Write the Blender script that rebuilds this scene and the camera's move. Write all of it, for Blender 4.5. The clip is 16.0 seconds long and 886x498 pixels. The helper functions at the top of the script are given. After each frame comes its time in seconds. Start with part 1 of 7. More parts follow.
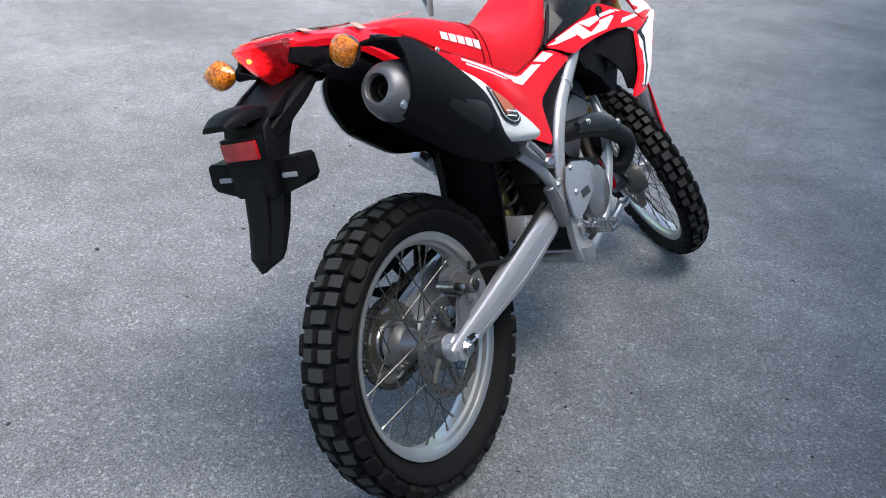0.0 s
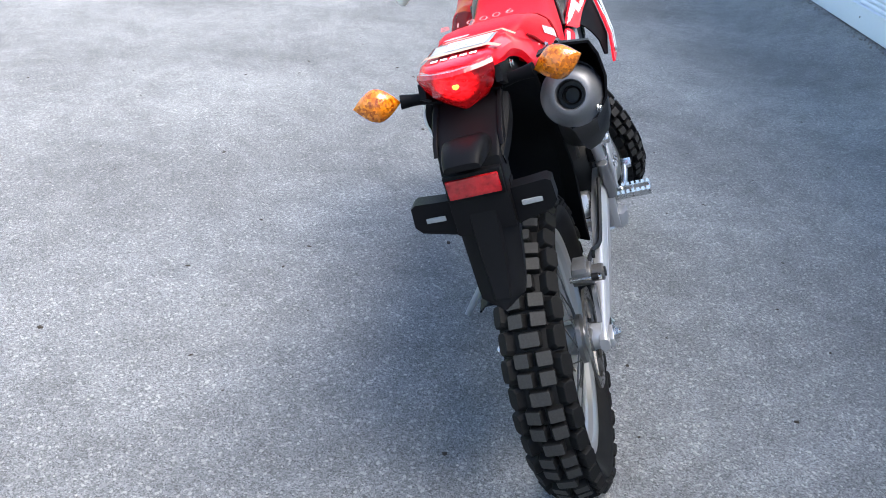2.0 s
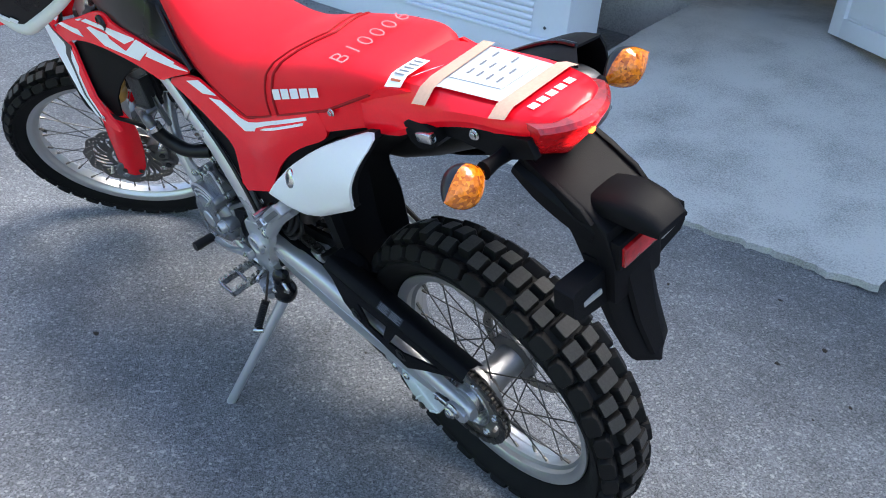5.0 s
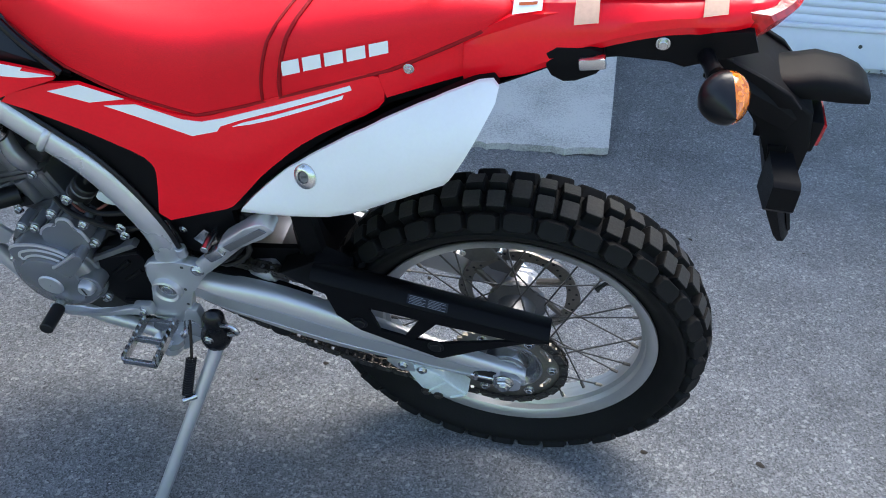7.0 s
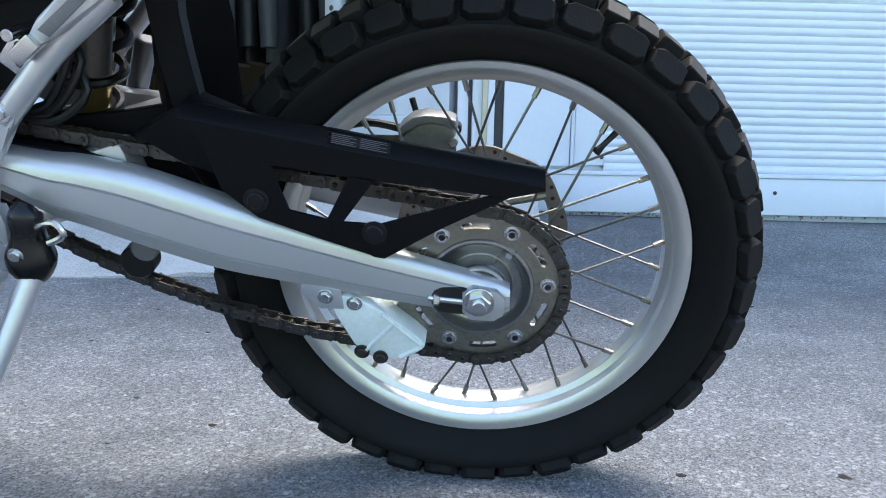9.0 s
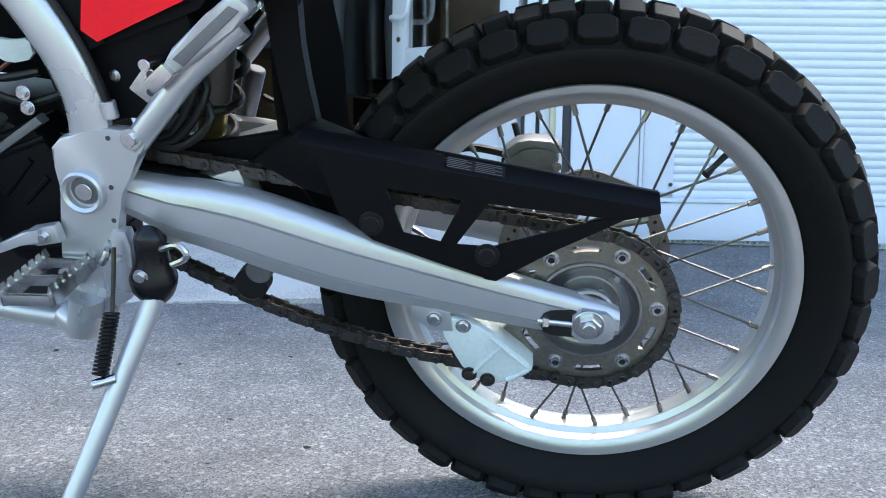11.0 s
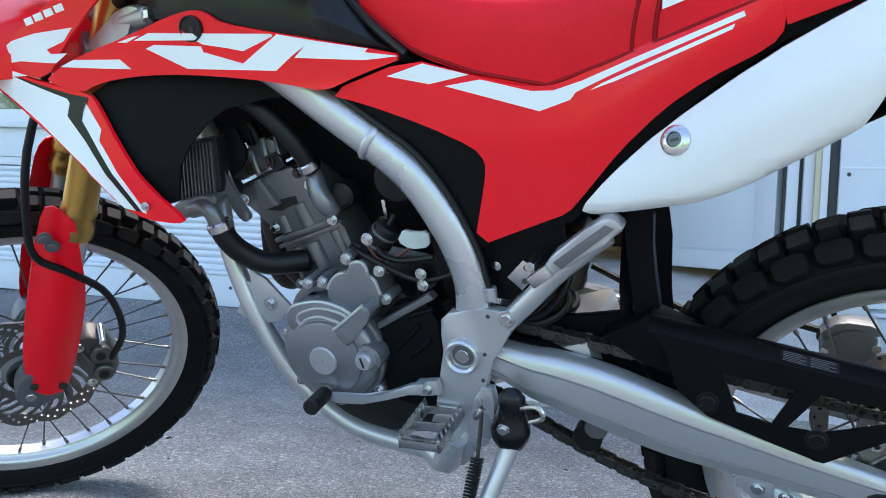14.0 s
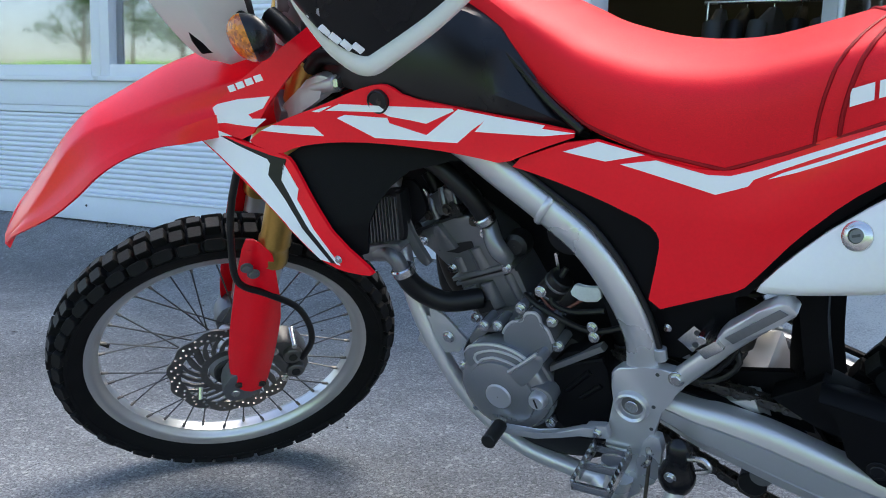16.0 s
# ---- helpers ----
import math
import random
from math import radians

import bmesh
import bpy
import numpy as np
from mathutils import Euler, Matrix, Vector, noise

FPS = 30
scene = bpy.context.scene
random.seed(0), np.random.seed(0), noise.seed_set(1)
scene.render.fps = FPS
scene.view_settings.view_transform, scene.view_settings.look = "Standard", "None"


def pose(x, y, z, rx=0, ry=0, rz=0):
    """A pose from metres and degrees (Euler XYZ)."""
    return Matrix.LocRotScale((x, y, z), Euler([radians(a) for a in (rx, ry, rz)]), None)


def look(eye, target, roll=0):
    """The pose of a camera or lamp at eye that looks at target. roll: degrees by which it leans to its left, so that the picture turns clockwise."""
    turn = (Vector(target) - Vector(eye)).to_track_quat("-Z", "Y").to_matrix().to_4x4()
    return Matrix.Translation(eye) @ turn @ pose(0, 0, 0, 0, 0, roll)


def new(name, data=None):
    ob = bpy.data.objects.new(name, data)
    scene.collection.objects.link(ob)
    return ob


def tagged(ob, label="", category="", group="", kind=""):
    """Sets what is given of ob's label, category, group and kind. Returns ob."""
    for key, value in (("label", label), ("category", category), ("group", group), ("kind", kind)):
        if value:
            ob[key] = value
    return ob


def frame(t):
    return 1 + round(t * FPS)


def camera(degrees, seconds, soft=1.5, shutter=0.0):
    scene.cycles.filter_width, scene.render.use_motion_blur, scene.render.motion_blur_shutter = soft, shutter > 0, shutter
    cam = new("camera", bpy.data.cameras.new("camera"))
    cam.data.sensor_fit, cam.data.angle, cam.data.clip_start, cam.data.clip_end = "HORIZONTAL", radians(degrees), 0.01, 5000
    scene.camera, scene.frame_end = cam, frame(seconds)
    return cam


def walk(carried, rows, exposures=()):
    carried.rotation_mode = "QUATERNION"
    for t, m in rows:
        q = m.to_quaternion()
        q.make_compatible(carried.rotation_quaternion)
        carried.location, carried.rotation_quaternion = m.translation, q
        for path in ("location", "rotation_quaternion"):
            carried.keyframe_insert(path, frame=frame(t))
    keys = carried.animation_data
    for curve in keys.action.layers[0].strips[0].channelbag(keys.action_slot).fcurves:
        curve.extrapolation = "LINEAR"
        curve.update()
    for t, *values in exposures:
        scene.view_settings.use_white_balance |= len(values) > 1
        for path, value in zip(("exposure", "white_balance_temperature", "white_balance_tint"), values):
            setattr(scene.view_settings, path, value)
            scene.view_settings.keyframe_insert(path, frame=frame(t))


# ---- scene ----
cam = camera(55.3, 16.0, soft=1.0)
PATH = [
    (0, (-1.323, -0.809, 1.309), (0.225, 0.097, 0.425), 5.0),
    (0.5, (-1.364, -0.603, 1.302), (0.263, 0.135, 0.403), 6.4),
    (1, (-1.486, -0.383, 1.318), (0.226, 0.146, 0.429), 6.6),
    (1.5, (-1.566, -0.163, 1.329), (0.186, 0.182, 0.428), 5.7),
    (2, (-1.55, 0.052, 1.315), (0.207, 0.291, 0.391), 3.4),
    (2.5, (-1.523, 0.259, 1.298), (0.243, 0.27, 0.359), 3.9),
    (3, (-1.461, 0.498, 1.311), (0.279, 0.178, 0.378), 5.6),
    (3.5, (-1.345, 0.671, 1.304), (0.327, 0.067, 0.387), 6.6),
    (4, (-1.173, 0.814, 1.297), (0.387, -0.026, 0.371), 6.8),
    (4.2, (-1.113, 0.87, 1.29), (0.391, -0.063, 0.358), 6.9),
    (6.3, (-0.309, 1.22, 1.226), (0.34, -0.405, 0.257), 1.9),
    (6.5, (-0.23, 1.246, 1.214), (0.309, -0.416, 0.241), 2.1),
    (7, (-0.057, 1.23, 1.131), (0.208, -0.498, 0.16), 3.6),
    (7.5, (0.0, 1.152, 0.91), (0.138, -0.68, 0.12), 4.7),
    (8, (-0.01, 1.084, 0.647), (0.091, -0.844, 0.127), 3.4),
    (8.2, (-0.013, 1.053, 0.565), (0.079, -0.897, 0.129), 2.3),
    (10.3, (0.02, 1.011, 0.42), (0.143, -0.972, 0.195), 0.5),
    (10.5, (0.027, 1.016, 0.433), (0.182, -0.963, 0.192), 0.7),
    (11, (0.054, 1.035, 0.447), (0.284, -0.94, 0.238), 0.9),
    (11.5, (0.075, 1.067, 0.442), (0.433, -0.898, 0.339), 1.4),
    (12, (0.106, 1.102, 0.464), (0.567, -0.843, 0.425), 2.3),
    (12.5, (0.124, 1.132, 0.507), (0.675, -0.791, 0.474), 2.7),
    (13, (0.142, 1.155, 0.528), (0.765, -0.745, 0.508), 3.0),
    (13.5, (0.16, 1.181, 0.546), (0.837, -0.701, 0.524), 3.0),
    (14, (0.166, 1.216, 0.576), (0.897, -0.645, 0.519), 2.7),
    (14.5, (0.17, 1.25, 0.605), (0.957, -0.585, 0.504), 1.9),
    (15, (0.188, 1.281, 0.637), (1.043, -0.523, 0.521), 1.3),
    (15.5, (0.186, 1.294, 0.674), (1.134, -0.461, 0.527), 1.3),
    (16, (0.189, 1.284, 0.783), (1.206, -0.413, 0.488), 1.9),
]
walk(cam, [(t, look(eye, target, roll)) for t, eye, target, roll in PATH], exposures=[(0, 1.23), (0.5, 1.51), (1, 1.64), (2, 1.73), (3, 1.56), (4, 1.73), (6.5, 1.56), (8, 2.01), (10.5, 2.22), (12, 2.26), (13, 1.9), (14.5, 1.9), (15.5, 1.84), (16, 1.51)])

from mathutils import geometry

# ---- world and light ----
world = bpy.data.worlds.new("sky")
scene.world = world
world.use_nodes = True
wn = world.node_tree
sky = wn.nodes.new("ShaderNodeTexSky")
sky.sky_type = "NISHITA"
sky.sun_disc = False
sky.sun_elevation = radians(58)
sky.sun_rotation = radians(180)
sky.air_density, sky.dust_density = 1.0, 2.0
wn.links.new(sky.outputs[0], wn.nodes["Background"].inputs[0])
wn.nodes["Background"].inputs[1].default_value = 0.15
sun_data = bpy.data.lights.new("sun", "SUN")
sun_data.energy, sun_data.angle, sun_data.color = 2.9, radians(50), (1.0, 0.94, 0.86)
sun = new("sun", sun_data)
sun.matrix_world = look((-1.8, -5.4, 9.0), (0, 0, 0))  # hazy sun over the workshop roof: its shade fades out across the yard


# ---- materials ----
def surface(name, colour, rough=0.5, metal=0.0, vary=0.12, grain=220.0, stain=9.0, bump=0.05, coat=0.0, dark=0.6, spec=0.5):
    """A procedural surface: colour that varies in fine grain and broad stains, uneven roughness and fine relief."""
    m = bpy.data.materials.new(name)
    m.use_nodes = True
    n, l = m.node_tree.nodes, m.node_tree.links
    b = n["Principled BSDF"]
    co = n.new("ShaderNodeTexCoord")
    fine, broad = n.new("ShaderNodeTexNoise"), n.new("ShaderNodeTexNoise")
    fine.inputs["Scale"].default_value, fine.inputs["Detail"].default_value = grain, 3
    broad.inputs["Scale"].default_value, broad.inputs["Detail"].default_value = stain, 5
    for t in (fine, broad):
        l.new(co.outputs["Object"], t.inputs["Vector"])
    mix = n.new("ShaderNodeMix")
    mix.data_type = "RGBA"
    mix.inputs[6].default_value = (*[c * dark for c in colour], 1)
    mix.inputs[7].default_value = (*[min(1, c * 1.12) for c in colour], 1)
    add = n.new("ShaderNodeMath")
    add.operation = "ADD"
    l.new(fine.outputs["Fac"], add.inputs[0])
    l.new(broad.outputs["Fac"], add.inputs[1])
    rng = n.new("ShaderNodeMapRange")
    rng.inputs[1].default_value, rng.inputs[2].default_value = 0.6, 1.4
    rng.inputs[3].default_value, rng.inputs[4].default_value = 0.78 - vary * 2, 0.78 + vary * 2
    l.new(add.outputs[0], rng.inputs[0])
    l.new(rng.outputs[0], mix.inputs[0])
    l.new(mix.outputs[2], b.inputs["Base Color"])
    rr = n.new("ShaderNodeMapRange")
    rr.inputs[1].default_value, rr.inputs[2].default_value = 0.3, 0.7
    rr.inputs[3].default_value, rr.inputs[4].default_value = max(0.02, rough * 0.9), min(1, rough * 1.12)
    l.new(broad.outputs["Fac"], rr.inputs[0])
    l.new(rr.outputs[0], b.inputs["Roughness"])
    b.inputs["Metallic"].default_value = metal
    b.inputs["Coat Weight"].default_value = coat
    b.inputs["Coat Roughness"].default_value = 0.08
    b.inputs["Specular IOR Level"].default_value = spec
    if bump:
        bp = n.new("ShaderNodeBump")
        bp.inputs["Strength"].default_value, bp.inputs["Distance"].default_value = bump, 0.002
        l.new(fine.outputs["Fac"], bp.inputs["Height"])
        l.new(bp.outputs[0], b.inputs["Normal"])
    return m


red_paint = surface("red_plastic", (0.93, 0.006, 0.018), 0.24, coat=0.14, spec=0.24, vary=0.05, bump=0.01)
red_vinyl = surface("red_seat_vinyl", (0.8, 0.007, 0.018), 0.5, spec=0.25, vary=0.2, grain=900, stain=5, bump=0.15, dark=0.45)
seam_vinyl = surface("worn_seam_vinyl", (0.28, 0.004, 0.008), 0.6, spec=0.2, vary=0.2, grain=900, bump=0.1)
spoke_steel = surface("dull_spoke_steel", (0.12, 0.12, 0.118), 0.4, metal=0.9, vary=0.15, bump=0.02)
white_paint = surface("white_plastic", (0.74, 0.75, 0.76), 0.35, vary=0.04, bump=0.02, dark=0.85)
decal_white = surface("white_decal", (0.78, 0.8, 0.82), 0.3, vary=0.03, bump=0.0, dark=0.9)
chalk = surface("chalk_marks", (0.66, 0.2, 0.21), 0.9, vary=0.2, bump=0.1)
black_plastic = surface("black_textured_plastic", (0.0045, 0.0045, 0.0055), 0.5, vary=0.15, grain=700, bump=0.12, spec=0.1)
black_gloss = surface("black_smooth_plastic", (0.005, 0.005, 0.006), 0.28, vary=0.1, bump=0.02, spec=0.35)
frame_paint = surface("silver_frame_paint", (0.52, 0.52, 0.54), 0.3, metal=0.6, vary=0.02, grain=900, bump=0.03, dark=0.8)
alloy = surface("brushed_alloy", (0.48, 0.48, 0.5), 0.3, metal=0.6, vary=0.025, grain=400, bump=0.04, dark=0.75)
rim_alloy = surface("rim_alloy", (0.54, 0.54, 0.54), 0.33, metal=0.85, vary=0.06, grain=300, bump=0.02, dark=0.8)
steel = surface("zinc_steel", (0.6, 0.6, 0.59), 0.24, metal=1.0, vary=0.12, bump=0.04)
dark_steel = surface("oily_dark_steel", (0.06, 0.052, 0.046), 0.45, metal=0.7, vary=0.3, bump=0.15)
link_steel = surface("chain_plate_steel", (0.08, 0.074, 0.07), 0.42, metal=0.75, vary=0.3, bump=0.1)
disc_steel = surface("brake_disc_steel", (0.22, 0.205, 0.185), 0.36, metal=0.9, vary=0.2, bump=0.05)
cast_grey = surface("engine_grey_paint", (0.17, 0.17, 0.18), 0.3, metal=0.55, vary=0.1, grain=500, bump=0.1)
cover_grey = surface("engine_cover_paint", (0.23, 0.235, 0.255), 0.24, metal=0.55, vary=0.08, grain=600, bump=0.06)
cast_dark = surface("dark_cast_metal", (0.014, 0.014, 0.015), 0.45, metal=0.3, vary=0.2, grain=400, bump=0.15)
rubber = surface("tyre_rubber", (0.005, 0.005, 0.0053), 0.7, spec=0.2, vary=0.2, grain=300, stain=14, bump=0.2)
tread = surface("worn_tread_rubber", (0.033, 0.032, 0.031), 0.65, spec=0.25, vary=0.3, grain=260, stain=30, bump=0.25)
hose = surface("black_hose_rubber", (0.006, 0.006, 0.0065), 0.45, spec=0.35, vary=0.15, bump=0.05)
gold = surface("gold_anodised", (0.5, 0.3, 0.08), 0.3, metal=0.85, vary=0.08, bump=0.02)
muffler_black = surface("satin_black_muffler", (0.006, 0.006, 0.0065), 0.5, spec=0.3, vary=0.1, bump=0.04)
cap_grey = surface("muffler_cap_metal", (0.17, 0.17, 0.18), 0.46, metal=0.6, vary=0.1, bump=0.08)
guide_plastic = surface("translucent_guide_plastic", (0.62, 0.68, 0.68), 0.4, vary=0.1, bump=0.05)
paper = surface("white_paper", (0.68, 0.72, 0.76), 0.4, vary=0.04, bump=0.03, dark=0.9)
ink = surface("printed_ink", (0.16, 0.17, 0.2), 0.6, vary=0.1, bump=0.0)
tape = surface("masking_tape", (0.54, 0.34, 0.25), 0.7, vary=0.1, bump=0.1)
orange_sticker = surface("orange_sticker", (0.5, 0.1, 0.02), 0.3, vary=0.1, bump=0.0)
caliper_grey = surface("caliper_metal", (0.14, 0.135, 0.13), 0.42, metal=0.6, vary=0.2, bump=0.1)
clear_gold = surface("shock_gold_body", (0.22, 0.17, 0.07), 0.3, metal=0.8, vary=0.1)


def lens(name, colour, rough=0.12, glow=0.0):
    m = surface(name, colour, rough, vary=0.35, grain=110, stain=45, bump=0.9, coat=0.6, dark=0.35)
    b = m.node_tree.nodes["Principled BSDF"]
    b.inputs["Subsurface Weight"].default_value = 0.3
    b.inputs["Subsurface Radius"].default_value = (0.02, 0.008, 0.004)
    if glow:
        b.inputs["Emission Color"].default_value = (*colour, 1)
        b.inputs["Emission Strength"].default_value = glow
    return m


amber = lens("amber_lens", (0.85, 0.22, 0.008), 0.06)
n, l = amber.node_tree.nodes, amber.node_tree.links
# bright glints and dark spots of the glassy lens are coloured in, cell by cell
prisms = n.new("ShaderNodeTexVoronoi")
prisms.inputs["Scale"].default_value = 240
l.new(n["Texture Coordinate"].outputs["Object"], prisms.inputs["Vector"])
glint = n.new("ShaderNodeValToRGB")
glint.color_ramp.elements[0].color, glint.color_ramp.elements[1].color = (0.2, 0.025, 0.001, 1), (1.0, 0.3, 0.01, 1)
l.new(prisms.outputs["Color"], glint.inputs[0])
l.new(glint.outputs[0], n["Principled BSDF"].inputs["Base Color"])
l.new(prisms.outputs["Distance"], n["Bump"].inputs["Height"])
n["Bump"].inputs["Strength"].default_value = 0.25
n["Principled BSDF"].inputs["Coat Roughness"].default_value = 0.03
red_lens = lens("red_tail_lens", (0.5, 0.008, 0.012))
tail_glow = lens("lit_tail_lens", (0.2, 0.002, 0.005), 0.25, 0.3)
tail_glow.node_tree.nodes["Principled BSDF"].inputs["Emission Color"].default_value = (0.9, 0.008, 0.012, 1)
n, l = tail_glow.node_tree.nodes, tail_glow.node_tree.links
reach = n.new("ShaderNodeVectorMath")
reach.operation = "DISTANCE"
reach.inputs[1].default_value = (-0.282, 0.0, 0.653)
l.new(n["Texture Coordinate"].outputs["Object"], reach.inputs[0])
fall = n.new("ShaderNodeMapRange")
fall.inputs[1].default_value, fall.inputs[2].default_value, fall.inputs[3].default_value, fall.inputs[4].default_value = 0.004, 0.042, 1.4, 0.06
l.new(reach.outputs["Value"], fall.inputs[0])
facets = n.new("ShaderNodeTexVoronoi")
facets.inputs["Scale"].default_value = 170
l.new(n["Texture Coordinate"].outputs["Object"], facets.inputs["Vector"])
facet_bw = n.new("ShaderNodeRGBToBW")
l.new(facets.outputs["Color"], facet_bw.inputs[0])
facet_range = n.new("ShaderNodeMapRange")
facet_range.inputs[3].default_value, facet_range.inputs[4].default_value = 0.3, 1.7
l.new(facet_bw.outputs[0], facet_range.inputs[0])
lit = n.new("ShaderNodeMath")
lit.operation = "MULTIPLY"
l.new(fall.outputs[0], lit.inputs[0])
l.new(facet_range.outputs[0], lit.inputs[1])
l.new(lit.outputs[0], n["Principled BSDF"].inputs["Emission Strength"])
bulb_glow = lens("lit_bulb", (1.0, 0.12, 0.02), 0.2, 3.0)
reflector_red = lens("red_reflector", (0.4, 0.006, 0.01), 0.2)

# asphalt: bound stones of several greys in a dark binder
asphalt = bpy.data.materials.new("asphalt")
asphalt.use_nodes = True
n, l = asphalt.node_tree.nodes, asphalt.node_tree.links
b = n["Principled BSDF"]
co = n.new("ShaderNodeTexCoord")
cell = n.new("ShaderNodeTexVoronoi")
cell.inputs["Scale"].default_value = 310
cell2 = n.new("ShaderNodeTexVoronoi")
cell2.inputs["Scale"].default_value = 150
big = n.new("ShaderNodeTexNoise")
big.inputs["Scale"].default_value, big.inputs["Detail"].default_value = 0.9, 7
mid = n.new("ShaderNodeTexNoise")
mid.inputs["Scale"].default_value, mid.inputs["Detail"].default_value = 260, 4
for t in (cell, cell2, big, mid):
    l.new(co.outputs["Object"], t.inputs["Vector"])
bw = n.new("ShaderNodeRGBToBW")
l.new(cell.outputs["Color"], bw.inputs[0])
ramp = n.new("ShaderNodeValToRGB")
for pos, c in ((0.0, 0.06), (0.3, 0.14), (0.6, 0.21), (0.9, 0.3)):
    e = ramp.color_ramp.elements.new(pos) if pos not in (0.0,) else ramp.color_ramp.elements[0]
    e.color = (c * 0.97, c, c * 1.04, 1)
ramp.color_ramp.elements[-1].color = (0.46, 0.46, 0.45, 1)
l.new(bw.outputs[0], ramp.inputs[0])
bw2 = n.new("ShaderNodeRGBToBW")
l.new(cell2.outputs["Color"], bw2.inputs[0])
pick = n.new("ShaderNodeMapRange")
pick.inputs[1].default_value, pick.inputs[2].default_value, pick.inputs[4].default_value = 0.78, 0.88, 0.75
l.new(bw2.outputs[0], pick.inputs[0])
m1 = n.new("ShaderNodeMix")
m1.data_type = "RGBA"
m1.inputs[7].default_value = (0.4, 0.4, 0.39, 1)
l.new(pick.outputs[0], m1.inputs[0])
l.new(ramp.outputs[0], m1.inputs[6])
st = n.new("ShaderNodeMapRange")
st.inputs[1].default_value, st.inputs[2].default_value, st.inputs[3].default_value, st.inputs[4].default_value = 0.3, 0.7, 0.74, 1.26
l.new(big.outputs["Fac"], st.inputs[0])
m2 = n.new("ShaderNodeMix")
m2.data_type, m2.blend_type = "RGBA", "MULTIPLY"
m2.inputs[0].default_value = 1
l.new(m1.outputs[2], m2.inputs[6])
l.new(st.outputs[0], m2.inputs[7])
patch = n.new("ShaderNodeTexNoise")
patch.inputs["Scale"].default_value, patch.inputs["Detail"].default_value, patch.inputs["Roughness"].default_value = 7, 4, 0.55
l.new(co.outputs["Object"], patch.inputs["Vector"])
worn = n.new("ShaderNodeMapRange")
worn.inputs[1].default_value, worn.inputs[2].default_value, worn.inputs[3].default_value, worn.inputs[4].default_value = 0.3, 0.7, 0.86, 1.14
l.new(patch.outputs["Fac"], worn.inputs[0])
m3 = n.new("ShaderNodeMix")
m3.data_type, m3.blend_type = "RGBA", "MULTIPLY"
m3.inputs[0].default_value = 1
l.new(m2.outputs[2], m3.inputs[6])
l.new(worn.outputs[0], m3.inputs[7])
l.new(m3.outputs[2], b.inputs["Base Color"])
b.inputs["Roughness"].default_value = 0.85
hgt = n.new("ShaderNodeMath")
hgt.operation = "ADD"
l.new(cell.outputs["Distance"], hgt.inputs[0])
l.new(mid.outputs["Fac"], hgt.inputs[1])
bp = n.new("ShaderNodeBump")
bp.inputs["Strength"].default_value, bp.inputs["Distance"].default_value = 0.75, 0.005
l.new(hgt.outputs[0], bp.inputs["Height"])
l.new(bp.outputs[0], b.inputs["Normal"])

concrete = surface("worn_concrete", (0.5, 0.49, 0.46), 0.85, vary=0.42, grain=170, stain=4, bump=0.5, dark=0.5)
sheet_white = surface("white_sheet_metal", (0.66, 0.7, 0.76), 0.45, vary=0.05, grain=60, stain=2, bump=0.03, dark=0.88)
door_white = surface("white_door_profile", (0.66, 0.68, 0.72), 0.4, vary=0.05, grain=60, stain=3, bump=0.02, dark=0.88)
cream = surface("cream_seal_strip", (0.6, 0.55, 0.38), 0.5, vary=0.1)
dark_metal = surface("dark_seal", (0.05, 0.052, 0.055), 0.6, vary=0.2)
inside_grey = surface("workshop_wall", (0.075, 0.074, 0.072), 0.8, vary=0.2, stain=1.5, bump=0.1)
grass = surface("grass_blades", (0.16, 0.34, 0.05), 0.7, vary=0.3, grain=30, stain=2, bump=0.3)
leaf = surface("tree_leaves", (0.06, 0.11, 0.03), 0.6, vary=0.3, grain=20, stain=3)
bark = surface("tree_bark", (0.12, 0.09, 0.06), 0.9, vary=0.3, grain=40)
gravel_mat = surface("loose_gravel", (0.2, 0.19, 0.18), 0.9, vary=0.3, grain=60, stain=40, bump=0.4)

pane = bpy.data.materials.new("window_glass")
pane.use_nodes = True
b = pane.node_tree.nodes["Principled BSDF"]
b.inputs["Base Color"].default_value = (0.9, 0.95, 0.95, 1)
b.inputs["Roughness"].default_value = 0.03
b.inputs["Transmission Weight"].default_value = 1.0
b.inputs["IOR"].default_value = 3.0


# ---- shape helpers ----
def turns(k):
    return [2 * math.pi * i / k for i in range(k)]


def bez(pts, k=4, closed=False):
    """A smooth line through the points, k steps from each to the next."""
    P = [np.array(p, float) for p in pts]
    m = len(P)
    if m < 3 or k < 2:
        return P
    out = []
    for i in range(m if closed else m - 1):
        a, b_, c, d = (P[(i + j) % m] if closed else P[min(max(i + j, 0), m - 1)] for j in (-1, 0, 1, 2))
        for s in range(k):
            t = s / k
            out.append(0.5 * (2 * b_ + (c - a) * t + (2 * a - 5 * b_ + 4 * c - d) * t * t + (3 * b_ - a - 3 * c + d) * t ** 3))
    if not closed:
        out.append(P[-1])
    return out


def soften(poly, times=2):
    """Cuts the corners of a closed outline."""
    P = [np.array(p, float) for p in poly]
    for _ in range(times):
        P = [q for i, p in enumerate(P) for q in (0.78 * p + 0.22 * P[(i + 1) % len(P)], 0.22 * p + 0.78 * P[(i + 1) % len(P)])]
    return P


